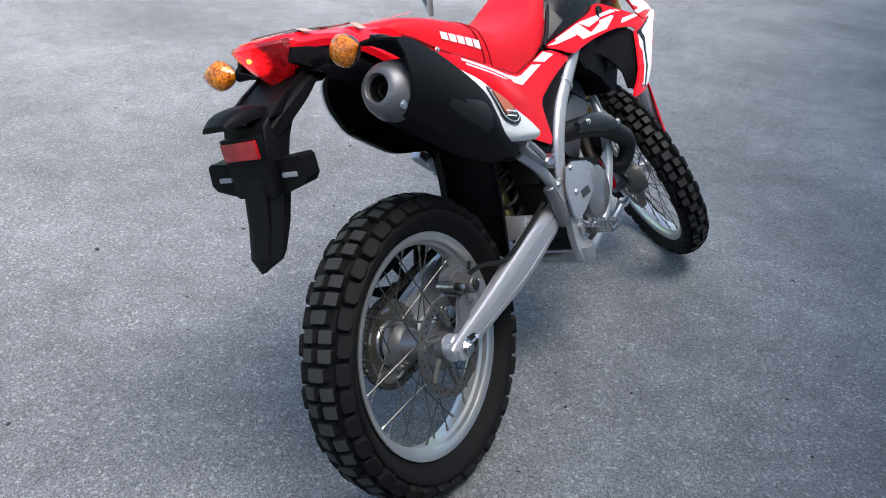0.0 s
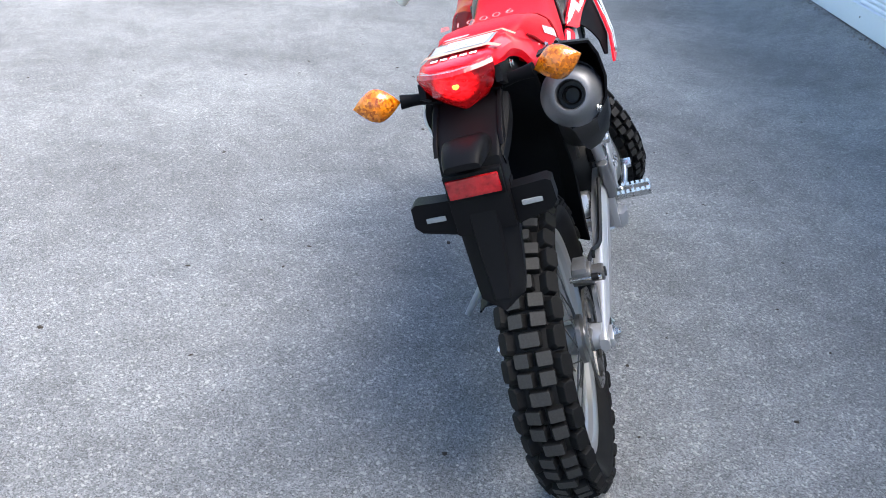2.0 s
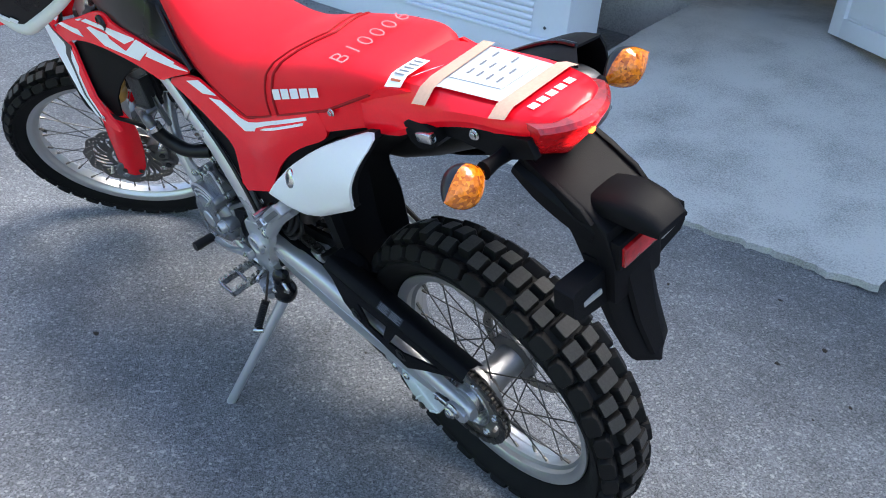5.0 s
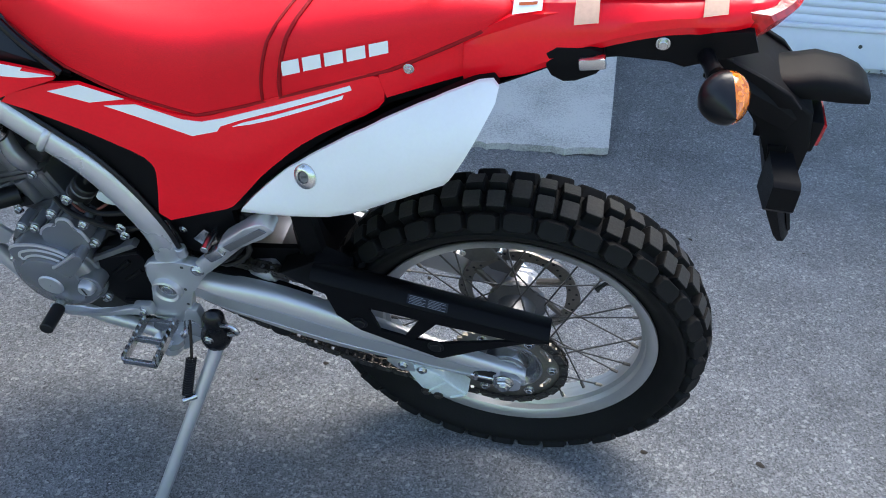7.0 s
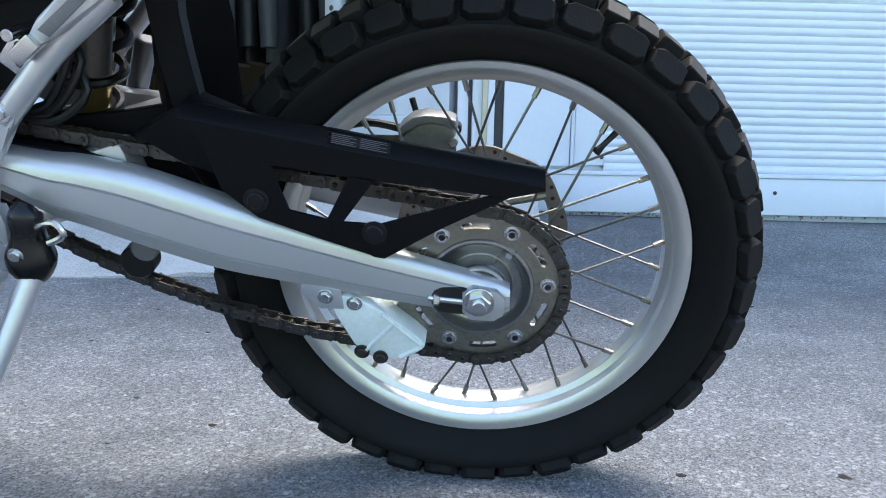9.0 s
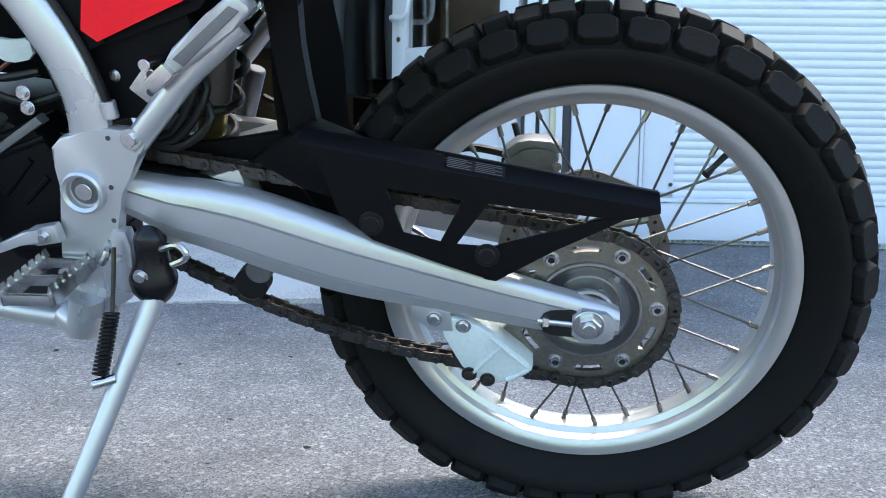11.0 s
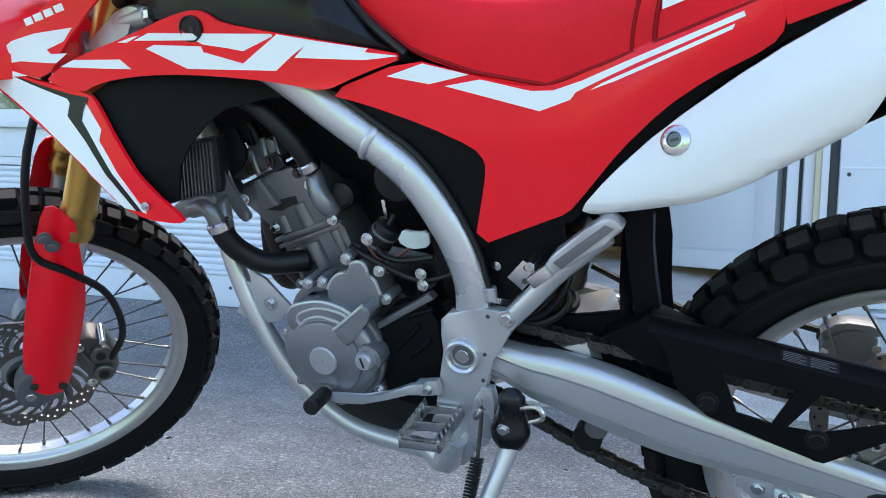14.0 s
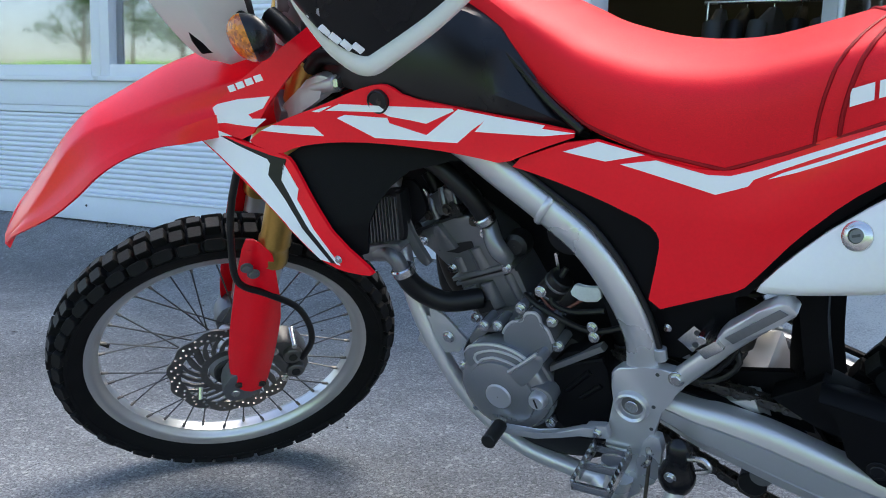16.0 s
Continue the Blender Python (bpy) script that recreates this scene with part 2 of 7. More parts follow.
def grid(bm, rows, wrap=False, close=False, caps=False):
    vs = [[bm.verts.new(p) for p in r] for r in rows]
    nr, nc = len(vs), len(vs[0])
    for i in range(nr if close else nr - 1):
        for j in range(nc if wrap else nc - 1):
            q = [vs[i][j], vs[(i + 1) % nr][j], vs[(i + 1) % nr][(j + 1) % nc], vs[i][(j + 1) % nc]]
            if len({v.co.to_tuple(6) for v in q}) > 2:
                try:
                    bm.faces.new(q)
                except ValueError:
                    pass
    if caps:
        for r in (vs[0], vs[-1]):
            if len(r) > 2:
                try:
                    bm.faces.new(r)
                except ValueError:
                    pass
    return bm


def done(bm):
    bmesh.ops.remove_doubles(bm, verts=bm.verts, dist=1e-6)
    bmesh.ops.recalc_face_normals(bm, faces=bm.faces)
    return bm


def part(name, bm, material, parent=None, label="", at=None, flat=False):
    """Links a bmesh as one mesh object under a thing or a part."""
    me = bpy.data.meshes.new(name)
    done(bm).to_mesh(me)
    bm.free()
    me.materials.append(material)
    if not flat:
        me.shade_smooth()
        me.set_sharp_from_angle(angle=radians(38))
    ob = new(name, me)
    ob.parent = parent
    if at is not None:
        ob.matrix_basis = at
    return tagged(ob, label)


def again(ob, m, parent=None):
    """One more object on the same mesh."""
    o = new(ob.name.split(".")[0], ob.data)
    o.parent = parent if parent is not None else ob.parent
    o.matrix_basis = m
    return o


def tube(pts, r, sides=10, k=4, squash=1.0, bm=None, caps=True):
    """A round bar along a smooth line; r: one radius or one for each point; squash: its width across the line's level side."""
    bm = bm or bmesh.new()
    rr = r if isinstance(r, (list, tuple)) else [r] * len(pts)
    line = bez([(*p, q) for p, q in zip(pts, rr)], k)
    ctr = [Vector([float(v) for v in q[:3]]) for q in line]
    rows, u = [], None
    for i, c in enumerate(ctr):
        d = (ctr[min(i + 1, len(ctr) - 1)] - ctr[max(i - 1, 0)]).normalized()
        if u is None:
            u = d.cross(Vector((0, 0, 1)) if abs(d.z) < 0.9 else Vector((0, 1, 0))).normalized()
        u = (u - d * u.dot(d)).normalized()
        v = d.cross(u)
        rad = float(line[i][3])
        rows.append([c + rad * (squash * math.cos(a) * u + math.sin(a) * v) for a in turns(sides)])
    return grid(bm, rows, wrap=True, caps=caps)


def lathe(profile, seg=64, axis="y", at=(0, 0, 0), bm=None, closed=False):
    """Turns a profile of (radius, along) round an axis through at."""
    bm = bm or bmesh.new()
    rows = []
    for a in np.linspace(0, 2 * math.pi, seg, endpoint=False):
        c, s = math.cos(a), math.sin(a)
        place = {"y": lambda r, h: (r * c, h, r * s), "x": lambda r, h: (h, r * c, r * s), "z": lambda r, h: (r * c, r * s, h)}[axis]
        rows.append([Vector(at) + Vector(place(max(r, 1e-5), h)) for r, h in (list(profile) + [profile[0]] if closed else profile)])
    return grid(bm, rows, close=True)


def box(size, at=(0, 0, 0), turn=(0, 0, 0), bevel=0.0, bm=None, taper=1.0):
    bm = bm or bmesh.new()
    m = pose(*at, *turn)
    made = bmesh.ops.create_cube(bm, size=1)["verts"]
    for v in made:
        k = taper if v.co.z > 0 else 1
        v.co = m @ Vector((v.co.x * size[0] * k, v.co.y * size[1] * k, v.co.z * size[2]))
    if bevel:
        bmesh.ops.bevel(bm, geom=list({e for v in made for e in v.link_edges}), offset=bevel, segments=2, affect="EDGES", profile=0.6)
    return bm


def cyl(a, b_, r, seg=14, bm=None, r2=None):
    """A bar from a to b_, with slightly broken edges."""
    bm = bm or bmesh.new()
    a, b_ = Vector(a), Vector(b_)
    d = (b_ - a).normalized()
    u = d.orthogonal().normalized()
    v = d.cross(u)
    r2 = r if r2 is None else r2
    e = min(0.12 * r, 0.2 * (b_ - a).length)
    rows = []
    for p, q in ((a, r - e), (a + d * e, r), (b_ - d * e, r2), (b_, r2 - e)):
        rows.append([p + q * (math.cos(t) * u + math.sin(t) * v) for t in turns(seg)])
    return grid(bm, rows, wrap=True, caps=True)


def prism(poly, y0, y1, bevel=0.0, bm=None, m=None):
    """An outline in x and z made solid from y0 to y1."""
    bm = bm or bmesh.new()
    lo = [bm.verts.new((p[0], y0, p[1])) for p in poly]
    hi = [bm.verts.new((p[0], y1, p[1])) for p in poly]
    f0, f1 = bm.faces.new(lo), bm.faces.new(hi[::-1])
    for i in range(len(poly)):
        j = (i + 1) % len(poly)
        bm.faces.new((lo[i], lo[j], hi[j], hi[i]))
    if bevel:
        bmesh.ops.bevel(bm, geom=list(f0.edges) + list(f1.edges), offset=bevel, segments=2, affect="EDGES", profile=0.6)
    bmesh.ops.triangulate(bm, faces=[f for f in bm.faces if len(f.verts) > 4])
    if m is not None:
        for v in lo + hi:
            if v.is_valid:
                v.co = m @ v.co
    return bm


def clip(poly, k, c, sign):
    """The part of a convex outline on one side of the line where coordinate k is c."""
    out = []
    for i, p in enumerate(poly):
        q = poly[(i + 1) % len(poly)]
        dp, dq = sign * (p[k] - c), sign * (q[k] - c)
        if dp >= 0:
            out.append(p)
        if (dp > 0 > dq) or (dp < 0 < dq):
            t = dp / (dp - dq)
            r = [p[0] + (q[0] - p[0]) * t, p[1] + (q[1] - p[1]) * t]
            r[k] = c
            out.append(tuple(r))
    return out


def skin(poly, f, thick=0.003, step=0.02, side=1, lift=0.0):
    """A thin shell: an outline in x and z laid on the surface y = f(x, z), and its back."""
    P = [(round(float(p[0]), 5), round(float(p[1]), 5)) for p in poly]
    tris = geometry.tessellate_polygon([[Vector((*p, 0)) for p in P]])
    bm, seen = bmesh.new(), {}

    def vert(p):
        key = (round(p[0], 5), round(p[1], 5))
        if key not in seen:
            seen[key] = bm.verts.new((p[0], 0, p[1]))
        return seen[key]

    for tri in tris:
        pieces = [[P[i] for i in tri]]
        for k in (0, 1):
            cut_up = []
            for piece in pieces:
                lo, hi = min(p[k] for p in piece), max(p[k] for p in piece)
                rest = piece
                for c in np.arange(math.floor(lo / step) + 1, math.ceil(hi / step)) * step:
                    cut_up.append(clip(rest, k, round(float(c), 6), -1))
                    rest = clip(rest, k, round(float(c), 6), 1)
                cut_up.append(rest)
            pieces = [q for q in cut_up if len(q) > 2]
        for piece in pieces:
            vs = []
            for p in piece:
                v = vert(p)
                if v not in vs:
                    vs.append(v)
            if len(vs) > 2:
                try:
                    bm.faces.new(vs)
                except ValueError:
                    pass
    bmesh.ops.recalc_face_normals(bm, faces=bm.faces)
    front = list(bm.verts)
    back = [v for v in bmesh.ops.extrude_face_region(bm, geom=bm.faces[:])["geom"] if isinstance(v, bmesh.types.BMVert)]
    for vs, off_ in ((front, lift), (back, lift - thick)):
        for v in vs:
            v.co.y = side * (f(v.co.x, v.co.z) + off_)
    return bm


def bolt(at, axis, r=0.006, h=0.004, bm=None, hexed=True):
    bm = bm or bmesh.new()
    a, d = Vector(at), Vector(axis).normalized()
    cyl(a, a + d * h * 0.35, r * 1.5, 14, bm)
    cyl(a, a + d * h, r, 6 if hexed else 12, bm)
    return bm


def words(text, size, m, material, name, parent, deep=0.0006, thin=0.0):
    """Letters in Blender's own font as a mesh."""
    cu = bpy.data.curves.new(name, "FONT")
    cu.body, cu.size, cu.extrude, cu.resolution_u, cu.offset, cu.space_character = text, size, deep, 3, -thin, 1.25 if thin else 1.0
    tmp = bpy.data.objects.new(name, cu)
    scene.collection.objects.link(tmp)
    bpy.context.view_layer.update()
    me = bpy.data.meshes.new_from_object(tmp.evaluated_get(bpy.context.evaluated_depsgraph_get()))
    bpy.data.objects.remove(tmp)
    bpy.data.curves.remove(cu)
    me.materials.clear()
    me.materials.append(material)
    ob = new(name, me)
    ob.parent = parent
    ob.matrix_basis = m
    return ob


def lerp(x, *knots):
    """A line through (x, value) knots, given with x rising."""
    return float(np.interp(x, [k[0] for k in knots], [k[1] for k in knots]))


# ---- ground ----
def rise(y):
    """The yard climbs towards the workshop wall."""
    return 0.17 * min(1.0, max(0.0, (-y - 1.3) / 0.74)) ** 1.35


def ground_z(x, y):
    """Beside the doorway the climb is gentler and reaches further back."""
    y = y + 0.085 * (1.52 - x) * (1 if -8 < x < 8 else 0)
    return rise(y) if x > -0.3 else 0.14 * min(1.0, max(0.0, (-y - 1.3) / 1.15)) ** 1.35


bm = bmesh.new()
xs = [-150, -40, -12, -6, -3, -1.5, -0.3, 0, 1.5, 3, 6, 12, 40, 150]
ys = [-150, -40, -12, -4, *np.arange(-2.4, -0.3, 0.1), 0.5, 2, 4, 8, 20, 60, 150]
grid(bm, [[(x, y, ground_z(x, y)) for y in ys] for x in xs])
ground = part("ground", bm, asphalt)
tagged(ground, "worn grey asphalt yard with pale bound stones", "ground", kind="structure")

# concrete ramp into the workshop: an uneven poured edge over the asphalt
bm = bmesh.new()
rows = []
for i, x in enumerate(np.linspace(-0.185, 1.44, 110)):
    edge = -1.335 - 0.14 * (1.42 - x) + 0.025 * noise.noise((x * 3.1, 0.3, 1.0)) + 0.016 * noise.noise((x * 13, 4.0, 2.0)) + 0.012 * noise.noise((x * 41, 1.0, 7.0))
    back = [(edge - 0.004, rise(edge) - 0.02), (edge, rise(edge) + 0.006), (edge - 0.05, rise(edge) + 0.016), (-1.75, 0.112), (-2.12, 0.215), (-2.6, 0.33), (-3.1, 0.42), (-7.5, 0.43)]
    rows.append([(x + (0.05 * (-1.4 - y)) * (1 if i == 109 else 0), y, z + 0.004 * noise.noise((x * 2, y * 2, 5.0))) for y, z in back])
grid(bm, rows)
ramp_slab = part("concrete_ramp", bm, concrete)
tagged(ramp_slab, "pale worn concrete ramp rising into the workshop", "ramp", kind="structure")

# ---- workshop building: local x along the wall, y out of it, z from the foot of its skirting ----
SITE = pose(1.52, -2.04, 0.17, 0, 0, 4.6)

# the wall beside the doorway stands back from the front wall, and is a little larger in its parts
SITE_BACK = SITE @ pose(-1.21, 3.18, 0.28) @ Matrix.Scale(1.126, 4) @ pose(1.21, -3.18, -0.28)


def slab(name, u0, u1, y0, y1, z0, z1, material, parent, bevel=0.003, label=""):
    return part(name, box((u1 - u0, y1 - y0, z1 - z0), ((u0 + u1) / 2, (y0 + y1) / 2, (z0 + z1) / 2), bevel=bevel), material, parent, label)


def ribbed(name, u0, u1, z0, z1, parent, y=0.0, pitch=0.03, deep=0.009, label=""):
    """Sheet metal with level ribs."""
    rows = []
    for z in np.arange(z0, z1, pitch / 6):
        p = (z - z0) / pitch % 1
        rows.append([(u, y + deep * min(1.0, max(0.0, 2.2 * math.sin(math.pi * p) - 0.5)), z) for u in (u0, u1)])
    bm = grid(bmesh.new(), rows)
    return part(name, bm, sheet_white, parent, label)


def wall(name, label, site=SITE):
    w = new(name)
    w.matrix_basis = site
    return tagged(w, label, "wall", kind="structure")


front_wall = wall("wall_front", "white sheet-metal workshop wall with ribbed cladding and skirting")
# cores run on past the cladding, out of view, to widen the building's shade
slab("wall_core", 0.02, 16, -0.22, -0.02, -0.1, 0.8, sheet_white, front_wall)
slab("wall_core", 0.02, 1.9, -0.22, -0.02, 0.8, 3.7, sheet_white, front_wall)
slab("wall_core", 1.9, 16, -0.22, -0.02, 2.2, 3.7, sheet_white, front_wall)
slab("skirting", 0.0, 9, -0.02, 0.022, -0.005, 0.135, sheet_white, front_wall, 0.006)
slab("skirting_lip", 0.0, 9, -0.02, 0.03, 0.135, 0.15, sheet_white, front_wall, 0.004)
ribbed("ribbed_cladding", 0.2, 9, 0.15, 0.6, front_wall)
slab("corner_post", 0.0, 0.2, -0.25, 0.008, 0.15, 3.7, sheet_white, front_wall, 0.006)
slab("rail", 0.2, 9, -0.02, 0.012, 0.6, 0.64, sheet_white, front_wall, 0.004)
slab("sill_panel", 0.2, 9, -0.02, 0.02, 0.64, 0.78, sheet_white, front_wall, 0.004)
ribbed("ribbed_cladding", 0.2, 1.9, 0.8, 2.6, front_wall)
for u, z in ((0.12, 0.2), (0.12, 0.42), (0.9, 0.08), (1.9, 0.08), (2.9, 0.08), (0.12, 0.64)):
    part("screw", bolt((u, 0.012 if z > 0.14 else 0.024, z), (0, 1, 0), 0.005, 0.004), dark_metal, front_wall)


def window(u0, u1):
    wdw = new("window")
    wdw.matrix_basis = SITE
    tagged(wdw, "white-framed workshop window that mirrors the garden", "window", kind="structure")
    z0, z1, w = 0.8, 2.2, 0.07
    slab("window_sill", u0 - 0.02, u1 + 0.02, -0.05, 0.05, z0 - 0.02, z0 + 0.005, door_white, wdw)
    for a, b_, c, d in ((u0, u0 + w, z0, z1), (u1 - w, u1, z0, z1), (u0 + w, u1 - w, z0 + 0.005, z0 + w), (u0 + w, u1 - w, z1 - w, z1)):
        slab("window_frame", a, b_, -0.09, 0.015, c, d, door_white, wdw)
    g = slab("glass_pane", u0 + w, u1 - w, -0.05, -0.04, z0 + w, z1 - w, pane, wdw, 0.0)
    # added dark sheet that closes off the view behind the glass
    slab("dark_backing", u0 + w, u1 - w, -0.19, -0.18, z0 + w, z1 - w, dark_metal, wdw, 0.0)
    return wdw


for k, u in enumerate((1.9, 2.77, 3.95, 5.1, 6.3)):
    window(u, (2.77, 3.95, 5.1, 6.3, 7.5)[k])

rear_wall = wall("wall_rear", "white sheet-metal workshop wall beside the doorway", SITE_BACK)
# this core too is lengthened out of view to block the sun
slab("wall_core", -14, -1.57, -0.22, -0.02, -0.1, 3.7, sheet_white, rear_wall)
slab("skirting", -9, -1.565, -0.02, 0.022, -0.005, 0.135, sheet_white, rear_wall, 0.006)
slab("skirting_lip", -9, -1.565, -0.02, 0.03, 0.135, 0.15, sheet_white, rear_wall, 0.004)
ribbed("ribbed_cladding", -9, -1.95, 0.15, 3.0, rear_wall)
slab("cover_panel", -1.82, -1.57, -0.02, 0.012, 0.165, 3.0, sheet_white, rear_wall, 0.004)
slab("joint_strip", -1.835, -1.822, -0.02, 0.02, 0.165, 3.0, door_white, rear_wall, 0.004)
slab("cover_panel", -1.95, -1.837, -0.02, 0.012, 0.17, 3.0, sheet_white, rear_wall, 0.004)
slab("cross_joint", -1.94, -1.58, 0.0, 0.0145, 0.66, 0.668, sheet_white, rear_wall, 0.001)
for u, z in ((-1.94, 0.2), (-1.94, 0.35), (-1.6, 0.64), (-1.81, 0.69), (-1.81, 1.0), (-2.6, 0.08), (-3.4, 0.08)):
    part("screw", bolt((u, 0.016 if z > 0.14 else 0.024, z), (0, 1, 0), 0.005, 0.004), dark_metal, rear_wall)
bm = bmesh.new()
rng = random.Random(4)
for i in range(900):
    u, y = rng.uniform(-6, 4.5), abs(rng.gauss(0, 0.05))
    if -1.55 < u < 0 or (u < -1.5 and i % 2):
        continue
    s = rng.uniform(0.004, 0.013)
    back_ = (0.4, 0.032) if u < -1.5 else (0.0, 0.0)
    box((s, s * rng.uniform(0.6, 1), s * 0.7), (u, y - 0.01 - back_[0], -0.012 - 0.03 * y - back_[1]), (rng.uniform(0, 90), rng.uniform(0, 90), rng.uniform(0, 90)), bm=bm)
verge = part("gravel", bm, gravel_mat, None, at=SITE)
tagged(verge, "loose gravel along the foot of the workshop wall", "gravel", kind="stuff")

# doorway frame and the glazed leaf that stands open in it
door_frame = tagged(new("door_frame"), "white and cream profiles framing the workshop doorway", "door frame", kind="structure")
door_frame.matrix_basis = SITE_BACK
for a, b_, y0, y1, m_ in ((-1.57, -1.535, -0.2, -0.01, dark_metal), (-1.535, -1.51, -0.16, 0.012, door_white), (-1.51, -1.49, -0.14, 0.004, cream), (-1.49, -1.455, -0.2, -0.02, door_white), (-1.455, -1.44, -0.2, -0.06, dark_metal), (-1.44, -1.40, -0.2, -0.04, door_white), (-1.40, -1.392, -0.2, -0.07, dark_metal)):
    slab("door_jamb", a, b_, y0, y1, 0.1, 2.5, m_, door_frame, 0.003)
slab("lintel", -1.57, 0.02, -0.22, 0.0, 2.45, 3.7, sheet_white, door_frame)

leaf_door = tagged(new("door_1"), "white glazed workshop door standing open, kick panel below", "door", kind="structure")
leaf_door.matrix_basis = SITE_BACK @ pose(-1.385, -0.12, 0.265, 0, 0, -38)
W, H = 0.66, 2.05
slab("stile", 0.0, 0.09, -0.025, 0.025, 0, H, door_white, leaf_door)
slab("stile", W - 0.075, W, -0.025, 0.025, 0, H, door_white, leaf_door)
for z0, z1 in ((0.0, 0.075), (0.41, 0.48), (H - 0.09, H)):
    slab("rail", 0.09, W - 0.075, -0.025, 0.025, z0, z1, door_white, leaf_door)
slab("kick_panel", 0.09, W - 0.075, -0.01, 0.008, 0.075, 0.41, door_white, leaf_door)
for z0, z1 in ((0.083, 0.087), (0.398, 0.402)):
    slab("bead", 0.1, W - 0.085, 0.008, 0.012, z0, z1, door_white, leaf_door, 0.001)
slab("glass_pane", 0.09, W - 0.075, -0.006, 0.0, 0.48, H - 0.09, pane, leaf_door, 0.0)
part("pull_handle", tube([(W - 0.03, 0.03, 0.6), (W - 0.04, 0.07, 0.605), (W - 0.13, 0.075, 0.62), (W - 0.135, 0.075, 0.8), (W - 0.12, 0.07, 0.87), (W - 0.04, 0.07, 0.88), (W - 0.03, 0.03, 0.885)], 0.012, 10), door_white, leaf_door, "white bent pull handle")
part("lock", cyl((W - 0.04, 0.024, 0.52), (W - 0.04, 0.03, 0.52), 0.012), steel, leaf_door)

# the dim workshop behind
room = tagged(new("workshop_room"), "dim grey workshop walls and ceiling behind the doorway", "room", kind="structure")
room.matrix_basis = SITE
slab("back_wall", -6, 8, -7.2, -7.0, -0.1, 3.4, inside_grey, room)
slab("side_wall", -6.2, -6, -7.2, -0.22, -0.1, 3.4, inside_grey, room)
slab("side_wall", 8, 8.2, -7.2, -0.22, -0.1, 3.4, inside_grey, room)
# unseen slab, sized with its eaves to keep the sun off the yard
slab("shade_roof", -14, 16, -7.4, 0.25, 3.7, 3.85, sheet_white, room)
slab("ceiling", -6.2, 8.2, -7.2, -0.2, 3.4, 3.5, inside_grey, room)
slab("floor", -6, 8, -7.0, -1.02, 0.0, 0.246, concrete, room)
lamp_glow = bpy.data.materials.new("lamp_louvre")
lamp_glow.use_nodes = True
b = lamp_glow.node_tree.nodes["Principled BSDF"]
b.inputs["Emission Color"].default_value, b.inputs["Emission Strength"].default_value = (1.0, 0.86, 0.5, 1), 2.0
for u, y in ((-2.2, -2.6), (0.6, -2.6), (3.4, -2.6), (-2.2, -5.2), (0.6, -5.2), (3.4, -5.2)):
    lamp = tagged(new("ceiling_light"), "lit fluorescent ceiling light with white louvres", "ceiling light", "workshop lights")
    lamp.matrix_basis = SITE @ pose(u, y, 3.3)
    slab("diffuser", -0.3, 0.3, -0.15, 0.15, 0.0, 0.02, lamp_glow, lamp, 0.0)
    slab("housing", -0.32, 0.32, -0.17, 0.17, 0.02, 0.1, door_white, lamp)
    for x in np.linspace(-0.25, 0.25, 6):
        slab("louvre", x - 0.006, x + 0.006, -0.15, 0.15, -0.03, 0.0, door_white, lamp, 0.0)
bench = tagged(new("workbench"), "dark steel workbench against the workshop wall", "workbench")
bench.matrix_basis = SITE @ pose(-0.2, -3.4, 0.246)
slab("worktop", -1.2, 1.2, -0.35, 0.35, 0.82, 0.88, dark_metal, bench)
for x in (-1.1, 1.1):
    for y in (-0.3, 0.3):
        slab("leg", x - 0.03, x + 0.03, y - 0.03, y + 0.03, 0, 0.82, dark_metal, bench)
slab("shelf", -1.15, 1.15, -0.32, 0.32, 0.25, 0.28, dark_metal, bench)
crate = tagged(new("storage_crate"), "dark plastic crate on the workbench shelf", "crate")
crate.matrix_basis = SITE @ pose(-0.6, -3.4, 0.246 + 0.28)
slab("crate_body", -0.3, 0.3, -0.25, 0.25, 0, 0.3, black_plastic, crate, 0.02)
slab("crate_rim", -0.32, 0.32, -0.27, 0.27, 0.26, 0.3, red_paint, crate, 0.01)

rack = tagged(new("clothes_rack"), "steel clothes rail with dark jackets in the workshop", "clothes rack")
rack.matrix_basis = SITE @ pose(-0.45, -1.6, 0.246)
for x in (-0.6, 0.27):
    part("post", cyl((x, 0, 0), (x, 0, 1.08), 0.014, 12), steel, rack)
    part("rack_foot", cyl((x, -0.22, 0.014), (x, 0.22, 0.014), 0.014, 10), steel, rack)
part("rail", cyl((-0.62, 0, 1.08), (0.29, 0, 1.08), 0.013, 12), steel, rack)
